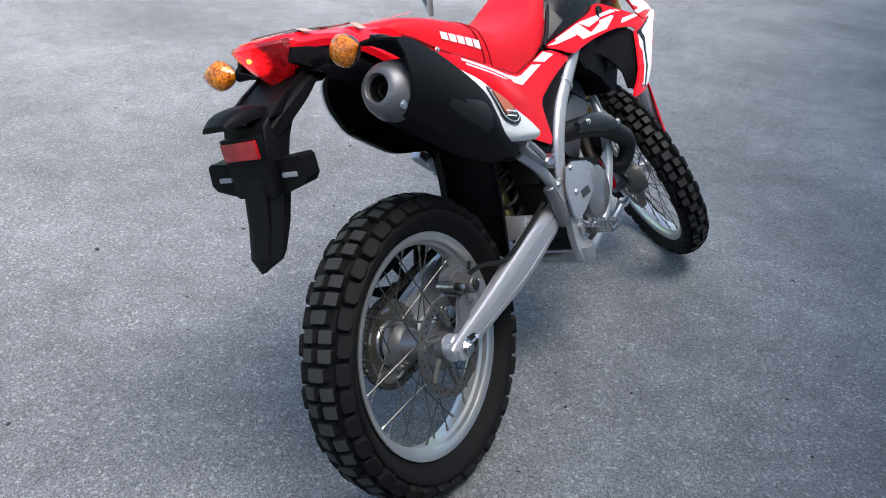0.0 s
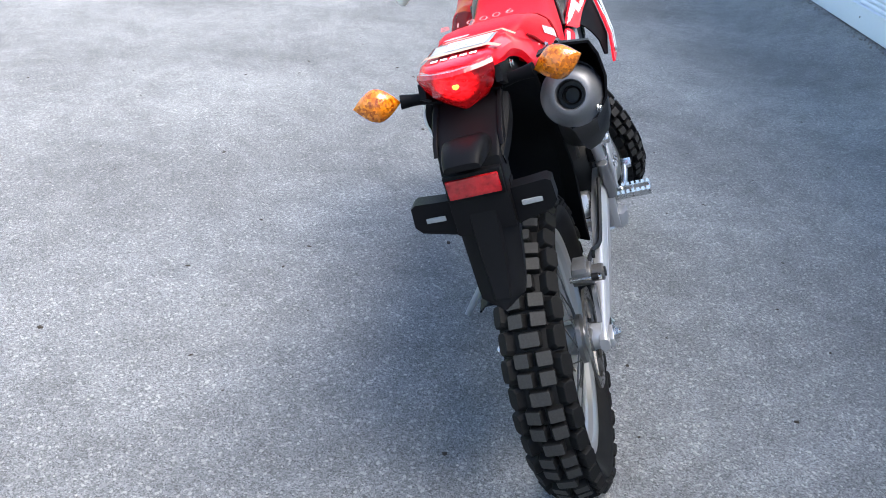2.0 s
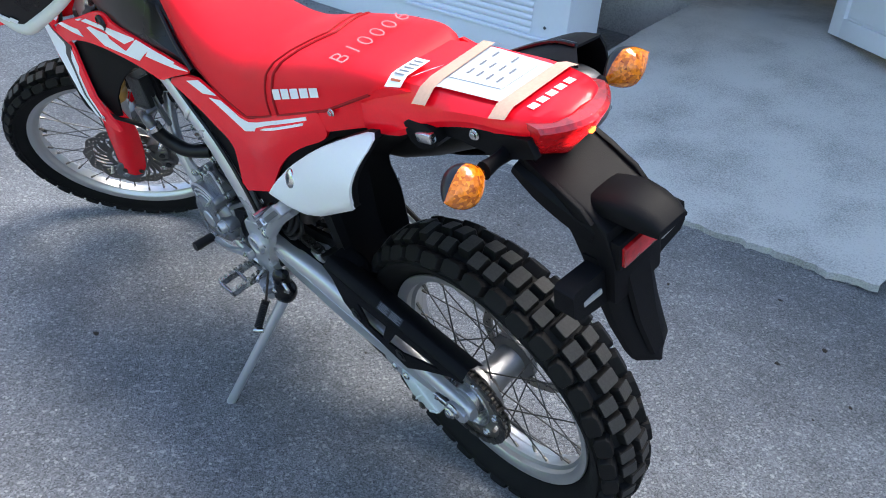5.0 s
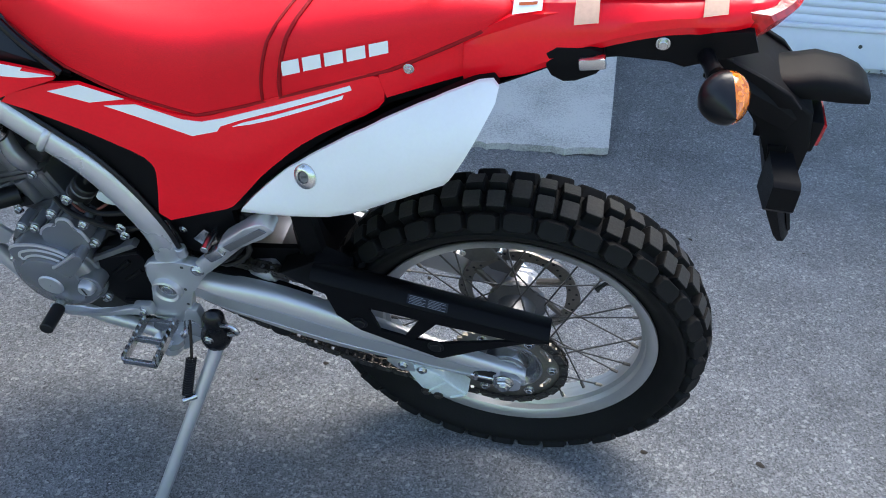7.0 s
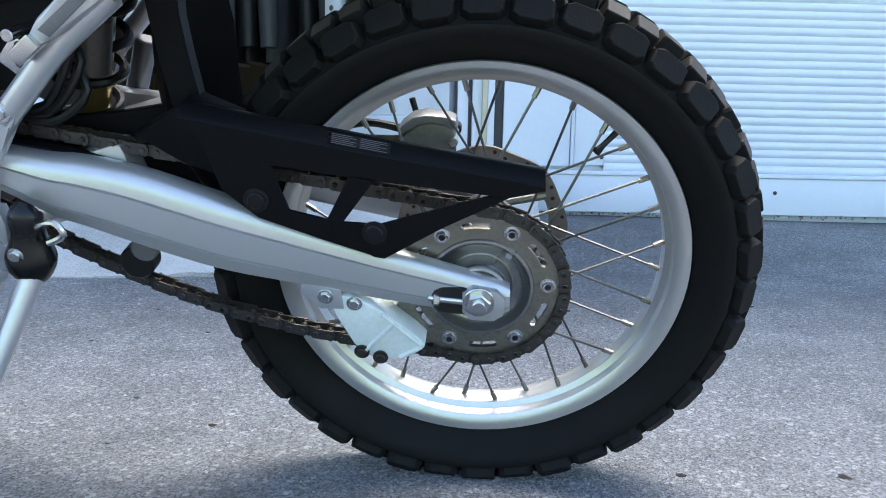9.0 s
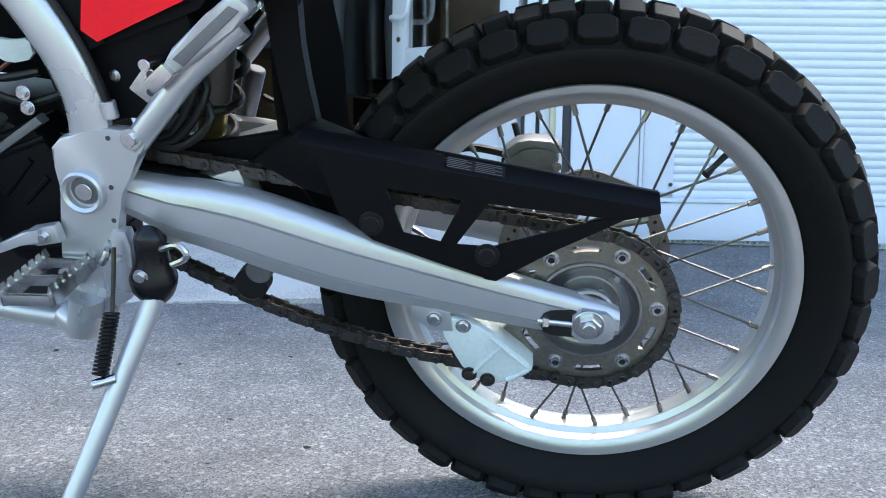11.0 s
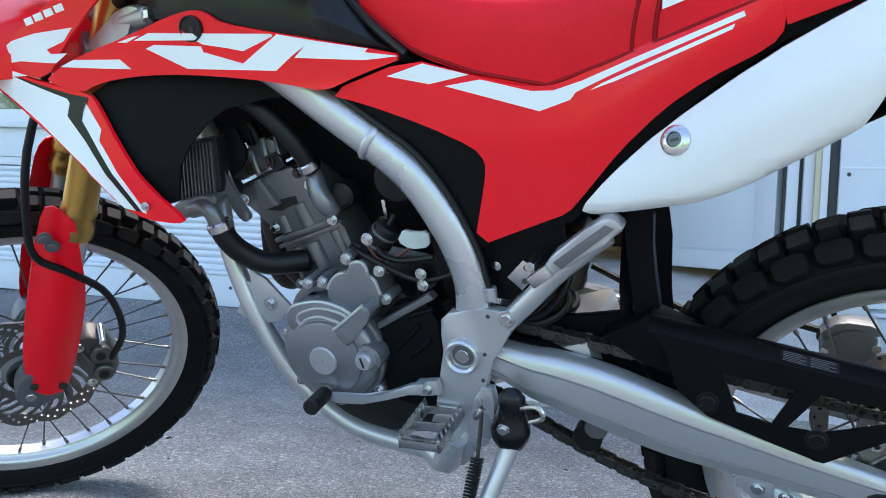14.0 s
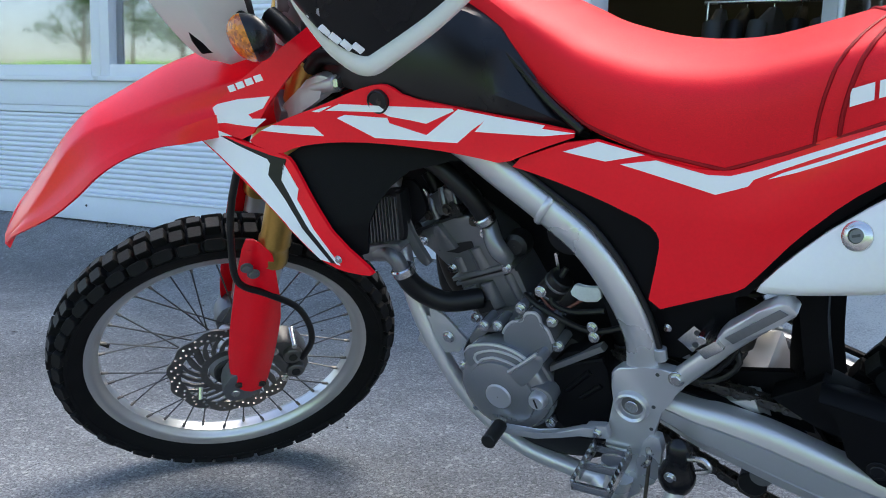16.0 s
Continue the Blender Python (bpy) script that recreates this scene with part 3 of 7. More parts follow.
for k, x in enumerate(np.linspace(-0.5, 0.2, 6)):
    jacket = tagged(new("jacket"), "dark work jacket hanging on a clothes rail", "jacket", "jackets on the rail")
    jacket.matrix_basis = SITE @ pose(-0.45 + x, -1.6, 0.246, 0, 0, 74 + 7 * (k % 3))
    rows = []
    for z, w, d_ in ((0.38, 0.24, 0.05), (0.6, 0.23, 0.055), (0.85, 0.23, 0.05), (0.94, 0.22, 0.04), (1.0, 0.12, 0.03), (1.04, 0.05, 0.025)):
        rows.append([(w * math.cos(a), d_ * math.sin(a) * (1 + 0.25 * math.sin(5 * a + k)), z) for a in turns(20)])
    part("jacket_body", grid(bmesh.new(), rows, wrap=True, caps=True), (hose, dark_metal)[k % 2], jacket)
    for s in (1, -1):
        part("sleeve", tube([(s * 0.2, 0, 0.94), (s * 0.26, 0.01, 0.75), (s * 0.27, 0.02, 0.45)], [0.05, 0.055, 0.045], 10), (hose, dark_metal)[k % 2], jacket)
    part("hanger_hook", tube([(0, 0, 1.03), (0, 0, 1.07), (0.014, 0, 1.094), (0, 0, 1.1)], 0.003, 6), steel, jacket)

# ---- garden across the yard, seen mirrored in the windows ----
bm = bmesh.new()
grid(bm, [[(x, y, 0.05 + (0.12 * (y - 13) if y > 13 else -0.02)) for y in (12.6, 13, 18, 26, 40, 60)] for x in np.linspace(-50, 70, 13)])
lawn = part("lawn", bm, grass)
tagged(lawn, "bright green lawn sloping up across the yard", "lawn", kind="structure")


def tree(x, y, height, seed):
    rng = random.Random(seed)
    t = tagged(new("tree"), "leafy green garden tree with a loose crown", "tree", "garden trees")
    t.matrix_basis = pose(x, y, 0.05 + 0.12 * (y - 13))
    limbs = tube([(0, 0, 0), (0.05, 0.02, height * 0.3), (-0.04, 0.05, height * 0.62), (0.02, 0, height * 0.95)], [0.16, 0.12, 0.07, 0.02], 8)
    ends = []
    for i in range(9):
        a, h0 = rng.uniform(0, 6.28), height * rng.uniform(0.35, 0.8)
        r = height * rng.uniform(0.16, 0.3) * (1.2 - h0 / height)
        end = (r * math.cos(a), r * math.sin(a), h0 + height * 0.14)
        tube([(0, 0, h0), (end[0] * 0.5, end[1] * 0.5, h0 + height * 0.09), end], [0.05, 0.035, 0.015], 6, bm=limbs)
        ends.append(end)
    part("trunk", limbs, bark, t)
    bm = bmesh.new()
    for i in range(1500):
        e = rng.choice(ends + [(0, 0, height * 0.9)])
        p = [e[0] + rng.gauss(0, height * 0.075), e[1] + rng.gauss(0, height * 0.075), e[2] + rng.gauss(0, height * 0.06)]
        s = rng.uniform(0.07, 0.16)
        m = pose(*p, rng.uniform(0, 360), rng.uniform(0, 360), rng.uniform(0, 360))
        bm.faces.new([bm.verts.new(m @ Vector(q)) for q in ((-s, 0, 0), (0, -s * 0.5, s * 0.1), (s, 0, 0), (0, s * 0.5, s * 0.1))])
    part("crown", bm, leaf, t)


# beyond the mirrored trees, several unseen ones are added to darken reflections in metal
for i, (x, y, hgt_) in enumerate(((6, 24, 4.2), (10.5, 17, 4.0), (19, 30, 4.4), (2, 26, 5.2), (27, 34, 5.6), (38, 36, 6.0), (-3, 19, 5.0), (-9, 22, 5.6), (-15, 18, 5.2), (-22, 24, 6.2), (14.5, 24, 5.4), (23, 22, 5.0), (31, 25, 5.8))):
    tree(x, y, hgt_, i)

# grit, leaves and small stones lying on the asphalt
for name, label, mat, count, lo, hi, flat_ in (("yard_grit", "small pale stones scattered on the asphalt", surface("pale_grit", (0.42, 0.41, 0.39), 0.9, vary=0.3), 700, 0.0025, 0.006, 0.6), ("dry_bits", "dark dry leaf bits and crumbs on the asphalt", surface("dark_crumbs", (0.035, 0.028, 0.022), 0.9, vary=0.3), 130, 0.004, 0.014, 0.25)):
    bm = bmesh.new()
    rng = random.Random(len(name))
    for i in range(count):
        x, y = rng.uniform(-2.2, 4.0), rng.uniform(-1.3, 2.8)
        s_ = rng.uniform(lo, hi)
        m = pose(x, y, rise(y) + s_ * flat_ * 0.3, rng.uniform(-15, 15), rng.uniform(-15, 15), rng.uniform(0, 360))
        ring = [m @ Vector((s_ * rng.uniform(0.6, 1) * math.cos(a), s_ * rng.uniform(0.4, 0.8) * math.sin(a), 0)) for a in turns(6)]
        top = bm.verts.new(m @ Vector((0, 0, s_ * flat_)))
        vs = [bm.verts.new(v) for v in ring]
        for j in range(6):
            bm.faces.new((vs[j], vs[(j + 1) % 6], top))
    tagged(part(name, bm, mat, flat=True), label, "grit", kind="stuff")

# ---- motorcycle: x ahead, y to its left, z up its own mid-plane, from the middle of the rear axle ----
bike = tagged(new("motorcycle"), "red and white trail motorcycle leaning on its side stand", "motorcycle")
bike.matrix_basis = Matrix(((0.99993, 0, 0.01216, 0), (-0.00408, 0.94198, 0.33566, 0), (-0.01145, -0.33568, 0.94191, 0.3095), (0, 0, 0, 1)))
STEER_AXIS, STEER_AT = Vector((-math.sin(radians(27.6)), 0, math.cos(radians(27.6)))), Vector((1.4011, 0.0005, 0.0083))
STEER = Matrix.Translation(STEER_AT) @ Matrix.Rotation(radians(47.35), 4, STEER_AXIS) @ Matrix.Translation(-STEER_AT)
FRONT_AXLE = Vector((1.4548, 0.0005, 0.0364))


# -- wheels --
def tyre(name, at, r_rim, r_top, half, rows, m=None):
    """A knobbly tyre: a carcass and rows of blocks, one wide and two pairs in turn, with blocks on the shoulders."""
    h = half
    # the tread blocks stand on this carcass
    prof = [(r_rim - 0.004, -0.024), (r_rim + 0.008, -0.034), (r_rim + 0.03, -h * 0.93), (r_rim + (r_top - r_rim) * 0.52, -h), (r_top - 0.039, -h * 0.94), (r_top - 0.025, -h * 0.72), (r_top - 0.0155, -h * 0.36), (r_top - 0.0135, 0)]
    prof = bez(prof + [(r, -y) for r, y in prof[-2::-1]], 3)
    body = part(name, lathe(prof, 96, at=at), rubber, bike, "black knobbly tyre with worn block tread", at=m)

    def block(wide, long, deep, chamfer=0.2, top=tread):
        """A tread block with cut corners and a worn, rounded top edge."""
        bm = bmesh.new()
        c = chamfer
        ring = ((-1, -1 + c), (-1 + c, -1), (1 - c, -1), (1, -1 + c), (1, 1 - c), (1 - c, 1), (-1 + c, 1), (-1, 1 - c))
        rows_ = []
        for grow, z in ((1.14, -0.011), (1.0, deep - 0.0022), (0.96, deep - 0.0006), (0.9, deep)):
            rows_.append([(x * long * 0.5 * grow, y * wide * 0.5 * grow, z) for x, y in ring])
        grid(bm, rows_, wrap=True)
        bm.faces.new([v for v in bm.verts if abs(v.co.z - deep) < 1e-6])
        me = bpy.data.meshes.new("tread_block")
        done(bm).to_mesh(me)
        bm.free()
        me.materials.append(rubber)
        me.materials.append(top)
        for poly_ in me.polygons:
            poly_.material_index = 1 if poly_.normal.z > 0.85 else 0
        return me

    pitch = 2 * math.pi * r_top / rows
    wide_b, pair_b, edge_b = block(h * 0.64, pitch * 0.78, 0.0105), block(h * 0.5, pitch * 0.76, 0.011), block(h * 0.46, pitch * 1.15, 0.0075, 0.35, rubber)
    rng = random.Random(7)

    def put(me, ang, off):
        lift = (r_top - 0.0095) - 0.0085 * abs(off / (0.36 * h)) ** 1.6 * 0.35 if abs(off) < 0.5 * h else r_top - 0.0225
        tilt = off / h * (46 if abs(off) < 0.6 * h else 60)
        o = new("tread_block", me)
        o.parent = body
        o.matrix_basis = Matrix.Translation(at) @ Matrix.Rotation(-ang, 4, "Y") @ Matrix.Translation((0, off, lift)) @ Matrix.Rotation(radians(-tilt), 4, "X") @ Matrix.Rotation(rng.uniform(-0.02, 0.02), 4, "Z")

    for i in range(rows):
        a = 2 * math.pi * i / rows
        if i % 3 == 0:
            put(wide_b, a, 0.0)
            for s in (-1, 1):
                put(edge_b, a, s * 0.8 * h)
        else:
            for s in (-1, 1):
                put(pair_b, a, s * 0.31 * h)
                if i % 3 == 1:
                    put(edge_b, a + 0.5 * pitch / r_top, s * 0.86 * h)
    return body


def rim(name, at, r, w, m=None, label="polished alloy wheel rim"):
    prof = [(r - 0.006, -w), (r, -w - 0.001), (r + 0.001, -w + 0.002), (r - 0.006, -w + 0.006), (r - 0.014, -w + 0.01), (r - 0.015, -0.013), (r - 0.021, -0.009), (r - 0.0215, 0)]
    outer = prof + [(a, -b_) for a, b_ in prof[-2::-1]]
    inner = [(r - 0.026, 0.006), (r - 0.0275, 0), (r - 0.026, -0.006), (r - 0.0265, -0.011), (r - 0.02, -0.016), (r - 0.0185, -w + 0.007), (r - 0.012, -w + 0.001)]
    inner = [(a, -b_) for a, b_ in inner[:1]][:0] + [(r - 0.012, w - 0.001), (r - 0.0185, w - 0.007), (r - 0.02, 0.016), (r - 0.0265, 0.011)] + inner
    return part(name, lathe(outer + inner, 120, at=at, closed=True), rim_alloy, bike, label, at=m)


def spokes(count, at, r_rim, hub_r, hub_y, parent):
    """Steel spokes laced in crossing pairs to the two hub flanges, with brass-coloured nipples."""
    for i in range(count):
        a = 2 * math.pi * (i + 0.5) / count
        s = 1 if i % 2 else -1
        lace = radians(52 if (i // 2) % 2 else -52)
        e = Vector(at) + Vector((r_rim * math.cos(a), s * 0.004, r_rim * math.sin(a)))
        f = Vector(at) + Vector((hub_r * math.cos(a + lace), s * hub_y, hub_r * math.sin(a + lace)))
        bm = cyl(f, e, 0.0016, 6)
        part("spoke", bm, spoke_steel, parent)
        d = (f - e).normalized()
        part("nipple", cyl(e - d * 0.004, e + d * 0.017, 0.0033, 6), disc_steel, parent)


def slotted_disc(r_out, r_in, y0, y1, at, waves=0, seg=144, amp=0.0):
    """A flat ring, its rim waved."""
    bm = bmesh.new()
    ang = np.linspace(0, 2 * math.pi, seg, endpoint=False)
    rows = []
    for a in ang:
        r1 = r_out + amp * math.cos(waves * a)
        r0 = r_in - (amp * 0.6 * math.cos(waves * a) if waves < 20 else 0.0)
        rows.append([Vector(at) + Vector((r * math.cos(a), y, r * math.sin(a))) for r, y in ((r0, y0), (r1, y0), (r1, y1), (r0, y1), (r0, y0))])
    return grid(bm, rows, close=True)


def drilled_ring(r_out, r_in, y0, y1, at, waves, amp, holes, seg=144, inner_amp=0.0):
    """A flat waved ring with holes cut right through it; each hole is a loop of points."""
    bm = bmesh.new()
    loops = [[(r_out + amp * math.cos(waves * a), a) for a in turns(seg)], [(r_in - inner_amp * math.cos(waves * a), a) for a in turns(96)]]
    rings = [[(r * math.cos(a), r * math.sin(a)) for r, a in lp] for lp in loops] + holes
    edges = []
    for ring in rings:
        vs = [bm.verts.new((at[0] + x, y0, at[2] + z)) for x, z in ring]
        edges += [bm.edges.new((a, b)) for a, b in zip(vs, vs[1:] + vs[:1])]
    made = bmesh.ops.triangle_fill(bm, use_beauty=True, use_dissolve=False, edges=edges, normal=(0, -1, 0))
    up = bmesh.ops.extrude_face_region(bm, geom=[g for g in made["geom"] if isinstance(g, bmesh.types.BMFace)])
    bmesh.ops.translate(bm, vec=(0, y1 - y0, 0), verts=[g for g in up["geom"] if isinstance(g, bmesh.types.BMVert)])
    bmesh.ops.recalc_face_normals(bm, faces=bm.faces)
    return bm


rear_tyre = tyre("rear_tyre", (0, 0, 0), 0.2445, 0.328, 0.06, 57)
rear_rim = rim("rear_wheel_rim", (0, 0, 0), 0.2445, 0.034)
hub = part("hub", lathe([(0.012, -0.075), (0.03, -0.075), (0.034, -0.06), (0.052, -0.056), (0.053, -0.046), (0.034, -0.04), (0.031, 0), (0.036, 0.03), (0.05, 0.042), (0.06, 0.046), (0.062, 0.056), (0.05, 0.068), (0.03, 0.078), (0.012, 0.08)], 48), surface("hub_alloy", (0.2, 0.2, 0.205), 0.36, metal=0.8, vary=0.05), rear_rim, "polished alloy hub")
spokes(32, (0, 0, 0), 0.221, 0.05, 0.045, rear_rim)
part("valve", tube([(-0.152, 0.002, 0.158), (-0.137, 0.006, 0.143), (-0.128, 0.012, 0.136)], [0.004, 0.0035, 0.0055], 8), hose, rear_rim, "black valve cap")

# rear disc, right side
rear_disc = part("rear_brake_disc", slotted_disc(0.108, 0.086, -0.078, -0.073, (0, 0, 0), 8, amp=0.002), disc_steel, rear_rim, "drilled steel brake disc")
for i in range(6):
    a = 2 * math.pi * i / 6 + 0.2
    part("disc_arm", cyl((0.045 * math.cos(a), -0.0755, 0.045 * math.sin(a)), (0.092 * math.cos(a + 0.35), -0.0755, 0.092 * math.sin(a + 0.35)), 0.006, 8), disc_steel, rear_rim)
for i in range(44):
    a = 2 * math.pi * i / 44
    r = 0.103 - 0.0055 * (i % 3)
    part("disc_hole", cyl((r * math.cos(a), -0.0786, r * math.sin(a)), (r * math.cos(a), -0.0724, r * math.sin(a)), 0.0026, 8), cast_dark, rear_rim)

# sprocket and chain, left side
SPR_Y = 0.082
SLOTS = []
for i in range(6):
    mid = 2 * math.pi * (i + 0.95) / 6 + math.pi / 6
    sweep = np.linspace(-0.19, 0.19, 7)
    SLOTS.append([(r * math.cos(mid + t), r * math.sin(mid + t)) for r, t in [(0.0735, v) for v in sweep] + [(0.0772, 0.225)] + [(0.081, v) for v in sweep[::-1]] + [(0.0772, -0.225)]])
sprocket = part("rear_sprocket", drilled_ring(0.097, 0.057, SPR_Y - 0.003, SPR_Y + 0.003, (0, 0, 0), 43, 0.0035, SLOTS, seg=258), surface("bronzed_sprocket_steel", (0.26, 0.24, 0.205), 0.36, metal=0.85, vary=0.25, bump=0.06), rear_rim, "worn steel chain sprocket")
part("sprocket_carrier", lathe([(0.0615, SPR_Y + 0.003), (0.0605, SPR_Y + 0.0055), (0.0575, SPR_Y + 0.006), (0.0555, SPR_Y + 0.003), (0.053, SPR_Y - 0.004), (0.046, SPR_Y - 0.0085), (0.037, SPR_Y - 0.008), (0.034, SPR_Y - 0.004), (0.033, SPR_Y + 0.006), (0.0315, SPR_Y + 0.008), (0.03, SPR_Y + 0.006), (0.029, SPR_Y - 0.012)], 56), surface("bright_carrier", (0.3, 0.3, 0.305), 0.26, metal=0.85, vary=0.1), rear_rim, "dished alloy sprocket carrier")
part("hub_cavity", lathe([(0.014, SPR_Y - 0.01), (0.03, SPR_Y - 0.011)], 32), dark_metal, rear_rim)
for i in range(6):
    a = 2 * math.pi * (i + 0.95) / 6
    x, z = 0.0765 * math.cos(a), 0.0765 * math.sin(a)
    part("sprocket_bolt", lathe([(0.003, SPR_Y + 0.006), (0.0036, SPR_Y + 0.0085), (0.0058, SPR_Y + 0.0088), (0.0064, SPR_Y + 0.008), (0.0066, SPR_Y + 0.0045), (0.0092, SPR_Y + 0.0042), (0.0096, SPR_Y + 0.003)], 20, at=(x, 0, z)), steel, rear_rim)
    part("bolt_socket", cyl((x, SPR_Y + 0.0055, z), (x, SPR_Y + 0.0065, z), 0.0034, 6), cast_dark, rear_rim)
for i in range(3):
    a = 2 * math.pi * (i + 0.1) / 3
    part("hub_stud", cyl((0.048 * math.cos(a), SPR_Y - 0.009, 0.048 * math.sin(a)), (0.048 * math.cos(a), SPR_Y - 0.004, 0.048 * math.sin(a)), 0.004, 8), steel, rear_rim)

R1, R2, C2 = 0.0955, 0.036, Vector((0.592, 0, 0.168))
dist, slope = C2.length, math.atan2(C2.z, C2.x)
off = math.acos((R1 - R2) / dist)
up, dn = slope + off, slope - off
run = []
a_top, a_bot = up, dn
top0, top1 = Vector((R1 * math.cos(up), 0, R1 * math.sin(up))), C2 + Vector((R2 * math.cos(up), 0, R2 * math.sin(up)))
bot0, bot1 = Vector((R1 * math.cos(dn), 0, R1 * math.sin(dn))), C2 + Vector((R2 * math.cos(dn), 0, R2 * math.sin(dn)))
line = [top1.lerp(top0, float(t)) for t in np.linspace(0, 1, 60)]
line += [Vector((R1 * math.cos(a), 0, R1 * math.sin(a))) for a in np.linspace(up, dn + 2 * math.pi, 50)][1:]
line += [bot0.lerp(bot1, float(t)) - Vector((0, 0, 0.048 * math.sin(math.pi * t))) for t in np.linspace(0, 1, 60)][1:]
line += [C2 + Vector((R2 * math.cos(a), 0, R2 * math.sin(a))) for a in np.linspace(dn, up - 2 * math.pi + 2 * math.pi, 20)][1:]
PITCH = 0.0159


def link_mesh(outer):
    bm = bmesh.new()
    y = 0.0078 if outer else 0.0052
    for s in (-1, 1):
        poly = []
        for t in np.linspace(0, 2 * math.pi, 16, endpoint=False):
            x = math.copysign(PITCH / 2, math.cos(t)) + 0.0064 * math.cos(t)
            poly.append((x, 0.0078 * math.sin(t) * (1 if abs(math.cos(t)) > 0.35 else 0.78)))
        prism(poly, s * y - 0.0009, s * y + 0.0009, bm=bm)
    for x in (-PITCH / 2, PITCH / 2):
        cyl((x, -0.0102, 0), (x, 0.0102, 0), 0.003, 8, bm)
        if not outer:
            cyl((x, -0.005, 0), (x, 0.005, 0), 0.005, 10, bm)
    me = bpy.data.meshes.new("chain_link")
    done(bm).to_mesh(me)
    bm.free()
    me.materials.append(link_steel if outer else dark_steel)
    me.materials.append(spoke_steel)
    for poly_ in me.polygons:
        poly_.material_index = 1 if abs(poly_.center.y) > 0.0095 else 0
    return me


links = [link_mesh(True), link_mesh(False)]
chain = part("drive_chain", cyl((0.3, SPR_Y - 0.004, -0.03), (0.3, SPR_Y + 0.004, -0.03), 0.003, 6), dark_steel, bike, "oily dark drive chain")
walked, nxt, idx = 0.0, 0.0, 0
for p, q in zip(line, line[1:]):
    seg = (q - p).length
    while nxt <= walked + seg:
        c = p.lerp(q, (nxt - walked) / seg)
        d = (q - p).normalized()
        o = new("chain_link", links[idx % 2])
        o.parent = chain
        o.matrix_basis = Matrix.Translation((c.x, SPR_Y, c.z)) @ Matrix.Rotation(-math.atan2(d.z, d.x), 4, "Y")
        nxt += PITCH
        idx += 1
    walked += seg


# -- swingarm --
def arm(side):
    rows = []
    for x, zc, hz, yc, wy in ((0.535, 0.158, 0.02, 0.118, 0.015), (0.5, 0.152, 0.024, 0.118, 0.016), (0.45, 0.133, 0.034, 0.117, 0.018), (0.42, 0.126, 0.038, 0.116, 0.019), (0.378, 0.113, 0.0425, 0.114, 0.019), (0.342, 0.1, 0.0445, 0.112, 0.019), (0.276, 0.076, 0.0435, 0.109, 0.018), (0.2, 0.054, 0.038, 0.106, 0.017), (0.115, 0.03, 0.032, 0.104, 0.0145), (0.03, 0.008, 0.026, 0.101, 0.0125), (-0.02, -0.002, 0.02, 0.1, 0.012), (-0.034, -0.004, 0.014, 0.1, 0.01)):
        ring = [(-0.3, 1), (0.25, 0.97), (0.62, 0.84), (0.86, 0.6), (0.97, 0.42), (0.8, 0.4), (0.8, 0.36), (0.98, 0.33), (1.0, -0.1), (0.99, -0.42), (0.8, -0.44), (0.8, -0.48), (0.92, -0.52), (0.62, -0.93), (0, -1), (-0.7, -0.95), (-1, -0.6), (-1, 0.6), (-0.8, 0.95)]
        rows.append([(x, side * (yc + wy * a), zc + hz * b_) for a, b_ in ring])
    bm = grid(bmesh.new(), bez([np.array(r).ravel() for r in rows], 3) and [np.array(r).reshape(-1, 3) for r in bez([np.array(r).ravel() for r in rows], 3)], wrap=True, caps=True)
    return part("swingarm", bm, alloy, bike, "silver alloy swingarm")


for s in (1, -1):
    sw = arm(s)
    part("axle_slot", prism(soften([(0.052, 0.018), (0.052, -0.016), (-0.01, -0.018), (-0.01, 0.012)]), s * 0.109, s * 0.1155), cast_dark, sw)
    part("adjuster_block", prism(soften([(0.018, 0.02), (0.018, -0.022), (-0.026, -0.024), (-0.03, 0.012)], 1), s * 0.11, s * 0.12, 0.002), alloy, sw)
    part("adjuster_bolt", cyl((0.056, s * 0.114, 0.002), (0.015, s * 0.114, -0.002), 0.0042), steel, sw)
    part("adjuster_nut", cyl((0.05, s * 0.114, 0.0015), (0.043, s * 0.114, 0.001), 0.0085, 6), steel, sw)
    nut = bmesh.new()
    cyl((0, s * 0.119, 0.002), (0, s * 0.123, 0.002), 0.0175, 20, nut)
    cyl((0, s * 0.121, 0.002), (0, s * 0.131, 0.002), 0.0138, 6, nut)
    cyl((0, s * 0.129, 0.002), (0, s * 0.135, 0.002), 0.0078, 14, nut)
    part("axle_nut", nut, steel, sw)
part("axle", cyl((0, -0.125, 0), (0, 0.125, 0), 0.0085), steel, bike)
part("swingarm_bridge", box((0.1, 0.19, 0.06), (0.42, 0, 0.13), (0, 16, 0), 0.012), alloy, bike)
rub = [(0.545, 0.098, 0.178), (0.47, 0.096, 0.166), (0.4, 0.094, 0.149), (0.32, 0.092, 0.122)]
part("inner_guard", prism([(0.362, 0.183), (0.32, 0.206), (0.3, 0.222), (0.25, 0.2), (0.25, 0.13), (0.31, 0.15)], 0.062, 0.1, 0.003), black_plastic, bike)
part("slider_wall", prism(soften([(0.545, 0.205), (0.47, 0.185), (0.4, 0.192), (0.33, 0.205), (0.25, 0.19), (0.25, 0.1), (0.35, 0.115), (0.45, 0.14), (0.54, 0.15)], 1), 0.052, 0.062, 0.002), black_plastic, bike)
part("chain_slider", tube(rub, 0.0075, 8, squash=1.6), black_plastic, bike, "black rubber chain slider")

# chain guard with two windows cut through it
guard_face = lambda x, z: 0.1295
bm = bmesh.new()
